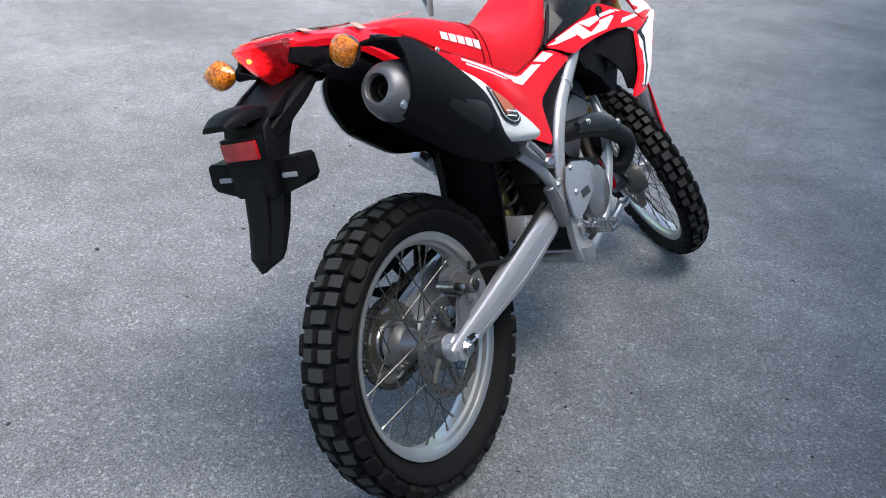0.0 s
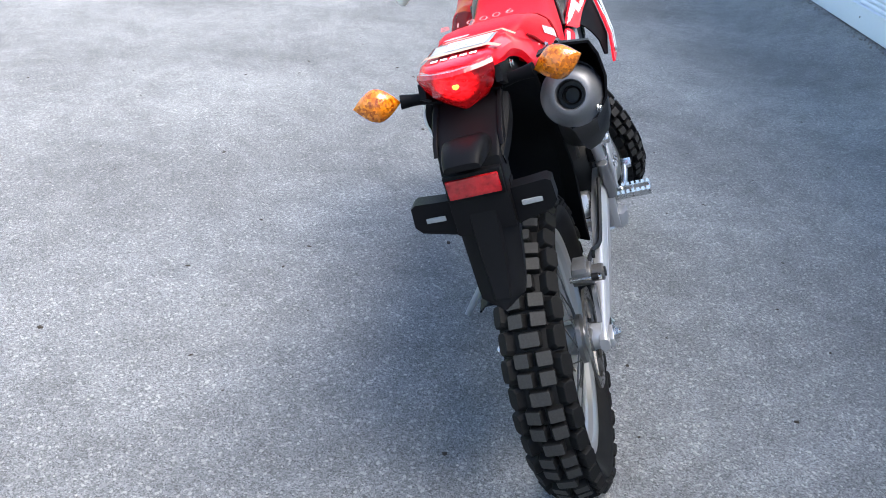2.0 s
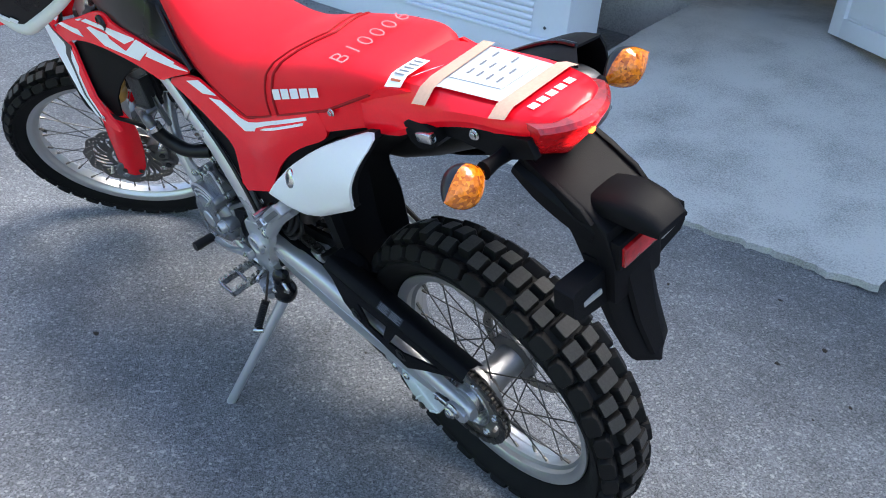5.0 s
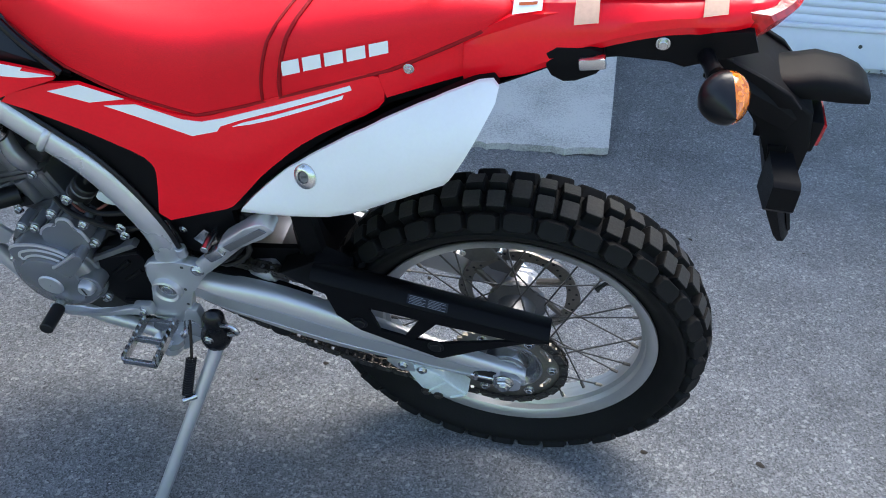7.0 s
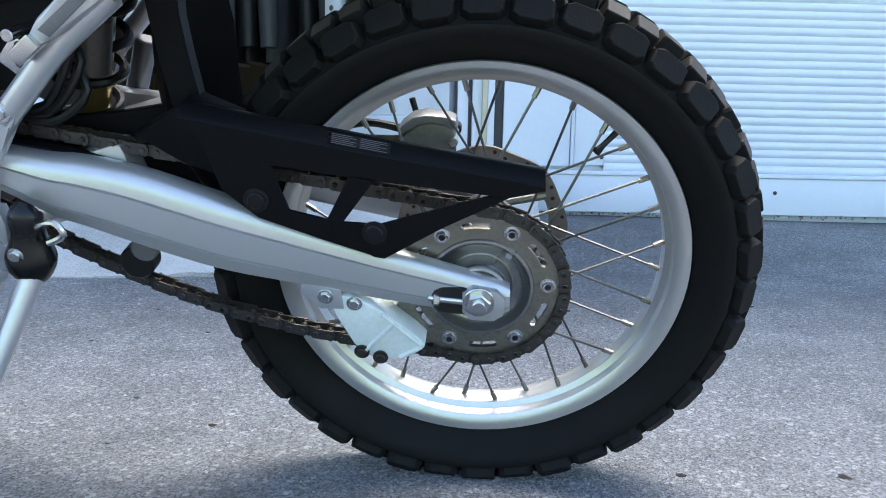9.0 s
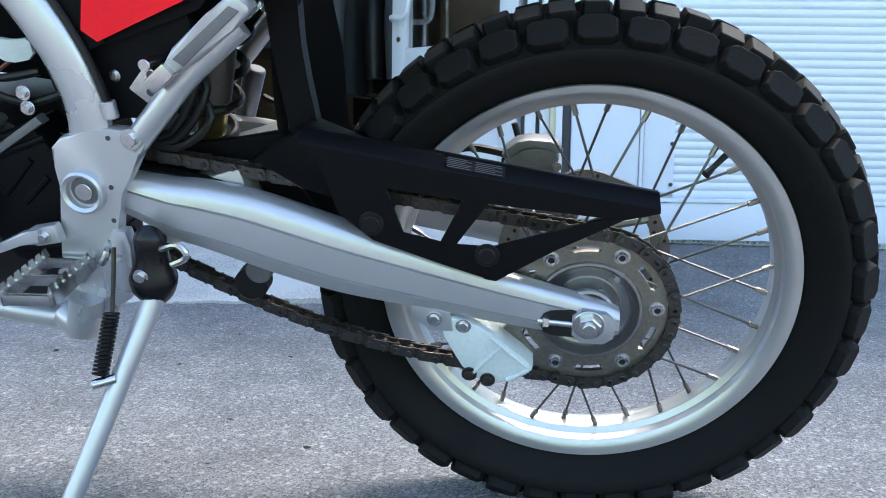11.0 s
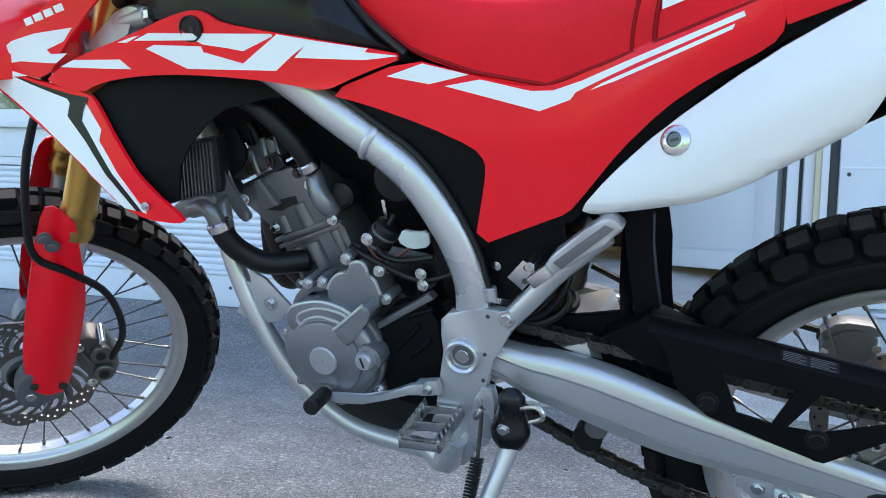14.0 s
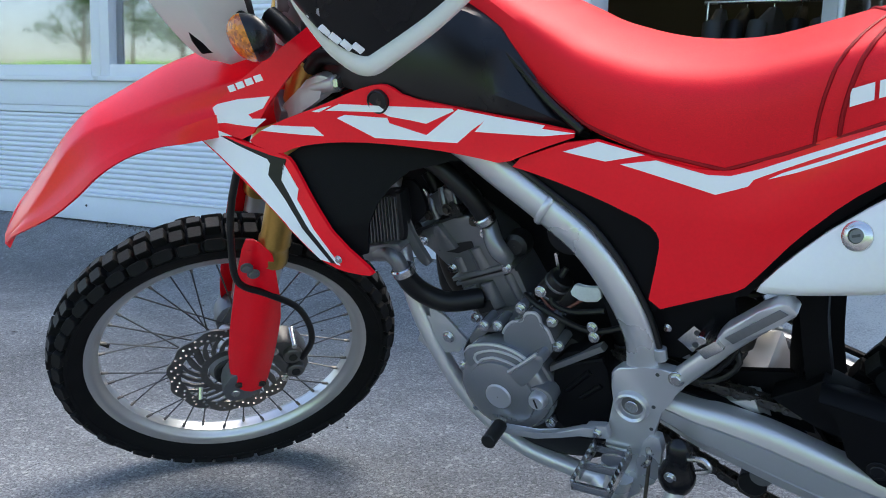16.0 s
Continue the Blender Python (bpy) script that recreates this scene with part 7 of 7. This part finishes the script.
for x, zt, zb, out in ((-0.13, 0.652, 0.5, 0.222), (-0.085, 0.646, 0.478, 0.218), (-0.01, 0.612, 0.436, 0.212), (0.068, 0.567, 0.394, 0.206), (0.15, 0.508, 0.36, 0.199), (0.2, 0.448, 0.345, 0.188), (0.26, 0.385, 0.335, 0.17), (0.3, 0.355, 0.33, 0.15)):
    h_ = zt - zb
    secs.append([(x - 0.03 * max(0.0, 1 - abs(x + 0.13) / 0.05), -0.118, zt - 0.006), (x, -0.152, zt), (x, -(out * 0.72 + 0.045), zt - 0.05 * h_), (x, -(out * 0.95 + 0.006), zt - 0.22 * h_), (x, -out, zt - 0.48 * h_), (x, -(out - 0.006), zt - 0.72 * h_), (x, -(out - 0.03), zt - 0.93 * h_), (x, -0.145, zb)])
part("muffler_shield", sheetloft(secs, 0.004), black_plastic, bike, "black muffler heat shield")
edge_pts = [tuple(r[1]) for r in secs[:6]]
part("shield_edge", tube([(p[0], p[1], p[2] + 0.001) for p in edge_pts], 0.004, 8), black_gloss, bike)
OVAL = [(0.175, 0.514), (0.18, 0.477), (0.2, 0.432), (0.25, 0.41), (0.288, 0.42), (0.27, 0.46), (0.223, 0.492)]
shrink = lambda k, up_=0.0: [(0.232 + (x - 0.232) * k, 0.457 + up_ + (z - 0.457) * k) for x, z in soften(OVAL, 2)]
badge = part("heat_badge", skin(shrink(1.0), pod_side, 0.002, 0.03, -1, 0.0335), black_gloss, bike, "black oval badge with an orange field")
part("badge_line", skin(shrink(0.86), pod_side, 0.001, 0.03, -1, 0.0345), decal_white, badge)
part("badge_ground", skin(shrink(0.8), pod_side, 0.001, 0.03, -1, 0.0355), black_gloss, badge)
part("badge_field", skin([p for p in shrink(0.7, 0.004) if p[1] > 0.44], pod_side, 0.001, 0.03, -1, 0.0365), orange_sticker, badge)
for k in range(2):
    part("badge_bar", skin([(0.265 - 0.01 * k, 0.44 - 0.008 * k), (0.215 - 0.004 * k, 0.452 - 0.01 * k), (0.214 - 0.004 * k, 0.449 - 0.01 * k), (0.264 - 0.01 * k, 0.437 - 0.008 * k)], pod_side, 0.001, 0.03, -1, 0.0375), decal_white, badge)

cal = part("rear_caliper", prism(soften([(0.03, 0.112), (0.036, 0.14), (0.07, 0.146), (0.1, 0.128), (0.104, 0.1), (0.078, 0.084), (0.05, 0.098)], 1), -0.098, -0.055, 0.006), caliper_grey, bike, "grey rear brake caliper")
part("caliper_piston", cyl((0.074, -0.122, 0.112), (0.074, -0.096, 0.112), 0.0185, 20), caliper_grey, cal)
part("piston_cap", cyl((0.074, -0.126, 0.112), (0.074, -0.121, 0.112), 0.011, 14), cast_dark, cal)
part("caliper_bridge", prism(soften([(0.03, 0.132), (0.034, 0.15), (0.08, 0.154), (0.104, 0.136), (0.1, 0.126), (0.07, 0.142)], 1), -0.09, -0.06, 0.003), cap_grey, cal)
part("caliper_bracket", prism(soften([(0.058, 0.096), (0.075, 0.086), (0.066, 0.05), (0.04, 0.015), (0.022, -0.018), (-0.012, -0.022), (-0.016, 0.006), (0.012, 0.03), (0.03, 0.06), (0.032, 0.09)], 1), -0.1, -0.09, 0.002), cap_grey, cal, "grey caliper bracket")
for p in ((0.036, 0.122), (0.098, 0.112)):
    part("caliper_pin", cyl((p[0], -0.118, p[1]), (p[0], -0.05, p[1]), 0.006), steel, cal)
    part("pin_boot", cyl((p[0], -0.112, p[1]), (p[0], -0.097, p[1]), 0.0085, 12), hose, cal)
part("bleed_nipple", cyl((0.085, -0.105, 0.142), (0.09, -0.107, 0.16), 0.004, 8), hose, cal)
part("caliper_hose", tube([(0.1, -0.09, 0.125), (0.15, -0.1, 0.13), (0.22, -0.112, 0.115), (0.32, -0.118, 0.145), (0.42, -0.125, 0.19)], 0.0055, 8), hose, cal, "black brake hose")
part("wheel_spacer", cyl((0, -0.1, 0), (0, -0.07, 0), 0.028, 24), alloy, bike)
part("wheel_spacer", cyl((0, 0.08, 0), (0, 0.1, 0), 0.02, 24), alloy, bike)
part("hub_well", lathe([(0.02, 0.079), (0.03, 0.0805), (0.0305, 0.096), (0.027, 0.096), (0.026, 0.082)], 32), alloy, bike)

# -- front end, built straight and then steered --
front_tyre = tyre("front_tyre", FRONT_AXLE, 0.281, 0.347, 0.046, 66, STEER)
front_rim = rim("front_wheel_rim", FRONT_AXLE, 0.281, 0.028, STEER)
fx, fy, fz = FRONT_AXLE
part("hub", lathe([(0.01, -0.05), (0.025, -0.05), (0.03, -0.035), (0.036, -0.032), (0.036, -0.026), (0.024, -0.022), (0.023, 0.02), (0.038, 0.026), (0.046, 0.03), (0.046, 0.05), (0.03, 0.056), (0.028, 0.064), (0.01, 0.064)], 40, at=FRONT_AXLE), alloy, front_rim)
spokes(36, FRONT_AXLE, 0.258, 0.036, 0.034, front_rim)
part("valve", tube([(fx + 0.21, 0.0, fz + 0.14), (fx + 0.196, 0.006, fz + 0.13)], [0.004, 0.0055], 8, k=1), hose, front_rim)
BORES = []
for i in range(72):
    r, a = (0.1195, 0.113, 0.1065)[i % 3], 2 * math.pi * i / 72
    BORES.append([(r * math.cos(a) + 0.0031 * math.cos(t), r * math.sin(a) + 0.0031 * math.sin(t)) for t in turns(9)])
front_disc = part("front_brake_disc", drilled_ring(0.126, 0.1, 0.055, 0.059, FRONT_AXLE, 12, 0.003, BORES, inner_amp=0.0018), disc_steel, front_rim, "waved steel brake disc with curved slots")
part("disc_inner_ring", slotted_disc(0.064, 0.05, 0.055, 0.059, FRONT_AXLE, 12, amp=0.0), disc_steel, front_disc, at=Matrix())
for i in range(24):
    a = 2 * math.pi * i / 24
    sweep = [(0.06, 0.0, 0.085), (0.074, 0.1, 0.075), (0.088, 0.24, 0.062), (0.104, 0.42, 0.055)]
    rim_pt = lambda r, t: (fx + r * math.cos(t), fz + r * math.sin(t))
    part("disc_arm", prism([rim_pt(r, a + t - w) for r, t, w in sweep] + [rim_pt(r, a + t + w) for r, t, w in sweep[::-1]], 0.0554, 0.0586), disc_steel, front_disc)
LEG = lambda z: 1.4235 - (z - 0.04) * 0.5227
for s in (1, -1):
    leg = part("fork_leg", cyl((LEG(0.03), s * 0.1, 0.03), (LEG(0.36), s * 0.1, 0.36), 0.0215, 22), alloy, bike, "upside-down fork leg", at=STEER)
    part("fork_outer", lathe([(0.001, 0.0), (0.027, 0.0), (0.0285, 0.004), (0.0285, 0.02), (0.0265, 0.026), (0.0265, 0.04), (0.0285, 0.044), (0.0285, 0.05), (0.026, 0.058), (0.026, 0.4), (0.02, 0.402)], 32, "z"), gold, leg, "gold fork outer tube").matrix_basis = Matrix.Translation((LEG(0.325), s * 0.1, 0.325)) @ Matrix.Rotation(radians(-27.6), 4, "Y")
    part("fork_foot", prism(soften([(1.395, 0.075), (1.44, 0.09), (1.475, 0.06), (1.48, 0.025), (1.455, 0.005), (1.4, 0.015)], 1), s * 0.068, s * 0.118, 0.008), cap_grey, leg, "grey cast axle foot")
    guard_poly = [(1.279, 0.392), (1.302, 0.385), (1.345, 0.31), (1.4, 0.2), (1.44, 0.11), (1.45, 0.06), (1.43, 0.04), (1.395, 0.028), (1.345, 0.11), (1.295, 0.215), (1.268, 0.335), (1.262, 0.365)]
    along = lambda x, z: 0.128 - 0.03 * min(1.0, abs((x - LEG(z)) / 0.055) ** 2)
    fg = part("fork_guard", skin(soften(guard_poly, 1), along, 0.004, 0.016, s), red_paint, leg, "red plastic fork guard")
    for p in ((1.398, 0.045), (1.438, 0.062)):
        part("guard_screw", bolt((p[0], s * (along(*p) + 0.001), p[1]), (0, s, 0), 0.0055, 0.004, hexed=False), dark_steel, fg)
    part("fork_clamp", box((0.07, 0.075, 0.035), (LEG(0.6), s * 0.095, 0.6), (0, -27.6, 0), 0.008), cast_grey, leg)
    part("fork_clamp", box((0.06, 0.07, 0.028), (LEG(0.77), s * 0.095, 0.77), (0, -27.6, 0), 0.008), cast_grey, leg)
for z in (0.6, 0.77):
    part("fork_bridge", box((0.06, 0.16, 0.03), (LEG(z) - 0.03, 0, z), (0, -27.6, 0), 0.008), cast_grey, bike, at=STEER)
part("front_axle", cyl((fx, -0.115, fz), (fx, 0.12, fz), 0.009), steel, bike, at=STEER)
part("hub_recess", lathe([(0.018, 0.0655), (0.03, 0.0655), (0.034, 0.067), (0.037, 0.0645), (0.038, 0.058)], 36, at=FRONT_AXLE), cast_dark, front_rim, "dark bearing seal round the axle")
part("axle_boss", cyl((fx, 0.06, fz), (fx, 0.1, fz), 0.019, 24), cap_grey, bike, at=STEER)
fc = part("front_caliper", prism(soften([(1.335, 0.1), (1.358, 0.095), (1.372, 0.045), (1.36, -0.005), (1.325, -0.018), (1.3, 0.02), (1.305, 0.075)], 1), 0.035, 0.085, 0.007), caliper_grey, bike, "grey front brake caliper", at=STEER)
part("caliper_body", cyl((1.325, 0.07, 0.058), (1.325, 0.098, 0.058), 0.019, 20), caliper_grey, fc)
part("caliper_body", cyl((1.334, 0.07, 0.014), (1.334, 0.098, 0.014), 0.018, 20), caliper_grey, fc)
part("caliper_cap", cyl((1.325, 0.097, 0.058), (1.325, 0.101, 0.058), 0.009, 12), cast_dark, fc)
part("caliper_cap", cyl((1.334, 0.097, 0.014), (1.334, 0.101, 0.014), 0.009, 12), cast_dark, fc)
part("caliper_rib", box((0.01, 0.02, 0.09), (1.35, 0.08, 0.045), (0, 8, 0), 0.003), caliper_grey, fc)
part("caliper_pin", cyl((1.312, 0.05, 0.088), (1.312, 0.1, 0.088), 0.006), steel, fc)
part("caliper_bolt", bolt((1.352, 0.095, 0.09), (0, 1, 0), 0.006, 0.006), steel, fc)
part("caliper_bolt", bolt((1.36, 0.092, 0.0), (0, 1, 0), 0.006, 0.006), steel, fc)
part("brake_line", tube([(1.31, 0.095, 0.045), (1.275, 0.112, 0.1), (1.263, 0.118, 0.16), (1.27, 0.122, 0.22), (1.305, 0.128, 0.28), (1.336, 0.13, 0.325), (1.326, 0.128, 0.385), (1.28, 0.122, 0.5), (1.2, 0.11, 0.62)], 0.0062, 10), hose, bike, "black brake hose", at=STEER)
for dz in (0.0, 0.018):
    part("line_clip", bolt((1.307 + dz * 0.3, 0.128, 0.335 + dz), (0, 1, 0), 0.0075, 0.006, hexed=False), cap_grey, bike, at=STEER)
part("speed_sensor", tube([(1.53, 0.05, 0.02), (1.54, 0.07, 0.0)], 0.006, 8, k=1), steel, bike, at=STEER)

# front mudguard
GUARD = ((0.98, 0.6, 0.03, 0.585, 0.05, 0.57, 0.06), (1.1, 0.642, 0.05, 0.61, 0.075, 0.585, 0.085), (1.2, 0.66, 0.058, 0.626, 0.083, 0.592, 0.098), (1.3, 0.66, 0.057, 0.63, 0.085, 0.607, 0.1), (1.35, 0.6545, 0.05, 0.631, 0.085, 0.619, 0.1), (1.4, 0.647, 0.0425, 0.626, 0.085, 0.6185, 0.099), (1.45, 0.64, 0.033, 0.611, 0.081, 0.603, 0.096), (1.5, 0.6155, 0.028, 0.583, 0.076, 0.575, 0.09), (1.55, 0.5775, 0.032, 0.557, 0.066, 0.55, 0.08), (1.6, 0.541, 0.034, 0.534, 0.05, 0.528, 0.06), (1.64, 0.512, 0.025, 0.513, 0.036, 0.511, 0.042), (1.672, 0.487, 0.012, 0.487, 0.018, 0.486, 0.022))
rows = []
for x, z1, w1, z2, w2, z3, w3 in [[float(v) for v in q] for q in bez(GUARD, 4)]:
    half = [(x, w3, z3), (x, w2 + (w3 - w2) * 0.25, z2 + (z3 - z2) * 0.2), (x, w2, z2), (x, w2 - 0.003, z2 + 0.0005), (x, w1 + (w2 - w1) * 0.4, z1 + (z2 - z1) * 0.55), (x, w1 + 0.003, z1 - 0.002), (x, w1, z1), (x, w1 * 0.8, z1 + 0.001), (x, 0, z1 + 0.003)]
    rows.append(half + [(a, -b_, c) for a, b_, c in half[-2::-1]])
bm = grid(bmesh.new(), rows)
bmesh.ops.recalc_face_normals(bm, faces=bm.faces)
bmesh.ops.solidify(bm, geom=bm.faces[:], thickness=0.004)
part("front_mudguard", bm, red_paint, bike, "high red front mudguard", at=STEER)

# headlight mask: a pale shell with the lamp in its front
grey_white = surface("pale_grey_mask", (0.6, 0.6, 0.6), 0.4, vary=0.05, bump=0.03, dark=0.85)
rows = []
for z, xf, w, xb in ((0.684, 1.222, 0.045, 1.185), (0.694, 1.234, 0.07, 1.165), (0.735, 1.252, 0.1, 1.15), (0.82, 1.27, 0.12, 1.14), (0.9, 1.275, 0.112, 1.13), (0.97, 1.24, 0.085, 1.12)):
    half = [(xb, w, z), (xb + (xf - xb) * 0.5, w * 0.99, z), (xb + (xf - xb) * 0.56, w * 0.94, z), (xf - 0.012, w * 0.62, z), (xf - 0.004, w * 0.55, z), (xf, 0, z)]
    rows.append(half + [(a, -b_, c) for a, b_, c in half[-2::-1]])
rows = [np.array(r).reshape(-1, 3) for r in bez([np.array(r, float).ravel() for r in rows], 3)]
bm = grid(bmesh.new(), rows)
bmesh.ops.recalc_face_normals(bm, faces=bm.faces)
bmesh.ops.solidify(bm, geom=bm.faces[:], thickness=0.004)
mask = part("headlight_mask", bm, grey_white, bike, "pale grey headlight mask", at=STEER)
part("headlight", prism(soften([(-0.075, 0.74), (0.075, 0.74), (0.085, 0.83), (0.06, 0.87), (-0.06, 0.87), (-0.085, 0.83)], 1), 0, 0.02, 0.004, m=Matrix(((0, 1, 0, 1.256), (1, 0, 0, 0), (0, 0, 1, 0), (0, 0, 0, 1)))), pane, mask, "clear headlight lens")
part("headlight_shell", box((0.1, 0.18, 0.16), (1.19, 0, 0.8), (0, 0, 0), 0.03), black_plastic, mask)
for s in (1, -1):
    signal((1.155, s * 0.09, 0.782), (1.148, s * 0.215, 0.785), 0.036, STEER, "front_turn_signal", (-1, 0, 0), 24 if s > 0 else 0)

# handlebar, grips, guards, mirrors
bar = part("handlebar", tube([(0.985, 0.4, 0.925), (1.03, 0.26, 0.925), (1.075, 0.12, 0.89), (1.08, 0.06, 0.86), (1.08, -0.06, 0.86), (1.075, -0.12, 0.89), (1.03, -0.26, 0.925), (0.985, -0.4, 0.925)], 0.011, 12), steel, bike, "handlebar with black grips", at=STEER)
acc = surface("off_white_guard", (0.6, 0.6, 0.55), 0.45, vary=0.06, bump=0.05, dark=0.85)
for s in (1, -1):
    part("grip", cyl((1.02, s * 0.29, 0.925), (0.982, s * 0.41, 0.925), 0.017, 18), hose, bar)
    part("lever_blade", tube([(1.06, s * 0.22, 0.93), (1.075, s * 0.3, 0.915), (1.05, s * 0.4, 0.905)], 0.006, 8), alloy, bar)
    rim_line = [(1.06, s * 0.3, 0.965), (1.07, s * 0.36, 0.92), (1.056, s * 0.39, 0.872), (1.042, s * 0.4, 0.846), (1.022, s * 0.405, 0.829), (0.996, s * 0.405, 0.834), (0.925, s * 0.4, 0.858), (0.87, s * 0.395, 0.89), (0.84, s * 0.38, 0.93)]
    hg = part("hand_guard", tube(rim_line, [0.006, 0.0065, 0.007, 0.0075, 0.0095, 0.0095, 0.0085, 0.0075, 0.006], 10, squash=1.3), acc, bar, "off-white rimmed black hand guard")
    shell_rows = [[(a[0] * (1 - t) + (a[0] - 0.01) * t + 0.02 * math.sin(math.pi * t), a[1] * (1 - t) + s * 0.4 * t, a[2] * (1 - t) + 1.0 * t) for t in np.linspace(0, 1, 6)] for a in bez(rim_line, 3)]
    bm = grid(bmesh.new(), shell_rows)
    bmesh.ops.recalc_face_normals(bm, faces=bm.faces)
    bmesh.ops.solidify(bm, geom=bm.faces[:], thickness=0.003)
    part("guard_shell", bm, black_gloss, hg, "black guard shell")
    for k in range(5):
        t = 0.2 + k * 0.13
        a = Vector([float(v) for v in bez(rim_line, 6)[12 + 3 * k]])
        part("guard_mark", box((0.0075, 0.003, 0.014), (a.x + 0.004, a.y + s * 0.003, a.z + 0.026), (0, 30, 0), 0.001), decal_white, hg)
    mir = part("mirror_stem", tube([(1.04, s * 0.25, 0.935), (1.05, s * 0.3, 1.03), (1.04, s * 0.36, 1.06)], 0.006, 8), black_plastic, bar)
    part("mirror_head", lathe([(0.001, -0.012), (0.035, -0.012), (0.05, -0.004), (0.052, 0.006), (0.046, 0.008), (0.001, 0.008)], 32, "x", at=(1.03, s * 0.38, 1.085)), black_plastic, bar, "round black mirror")
part("instrument", box((0.07, 0.15, 0.05), (1.14, 0, 0.93), (0, -35, 0), 0.012), black_plastic, bar, "black instrument cluster")
part("steering_lock", tube([(1.12, 0.03, 0.61), (1.08, 0.06, 0.62), (1.04, 0.07, 0.6)], [0.022, 0.026, 0.02], 14), cap_grey, bike, "grey cast headstock cover")
neck = part("headstock_casting", prism(soften([(1.06, 0.556), (1.06, 0.575), (1.04, 0.588), (1.014, 0.604), (0.998, 0.62), (0.97, 0.628), (0.952, 0.624), (0.946, 0.612), (0.958, 0.602), (0.985, 0.598), (1.02, 0.566), (1.045, 0.552)], 1), 0.1, 0.132, 0.008), alloy, bike, "bare cast alloy headstock piece")
part("casting_stub", cyl((0.99, 0.12, 0.608), (0.944, 0.124, 0.612), 0.0125, 18), alloy, neck)
part("casting_nut", cyl((0.948, 0.124, 0.6117), (0.936, 0.125, 0.6127), 0.0105, 6), steel, neck)
part("gap_hose", tube([(1.0, 0.11, 0.63), (0.97, 0.115, 0.648), (0.93, 0.115, 0.642), (0.89, 0.11, 0.622)], 0.011, 10), hose, bike)
part("shroud_gap", skin([(1.088, 0.54), (1.035, 0.569), (0.955, 0.592), (0.95, 0.61), (1.0, 0.63), (1.05, 0.588)], lambda x, z: shroud_side(x, z) - 0.075, 0.004, 0.03), black_plastic, bike)
part("harness", tube([(1.1, 0.06, 0.7), (1.05, 0.07, 0.66), (1.02, 0.08, 0.6), (0.98, 0.07, 0.55)], 0.016, 10), hose, bike)
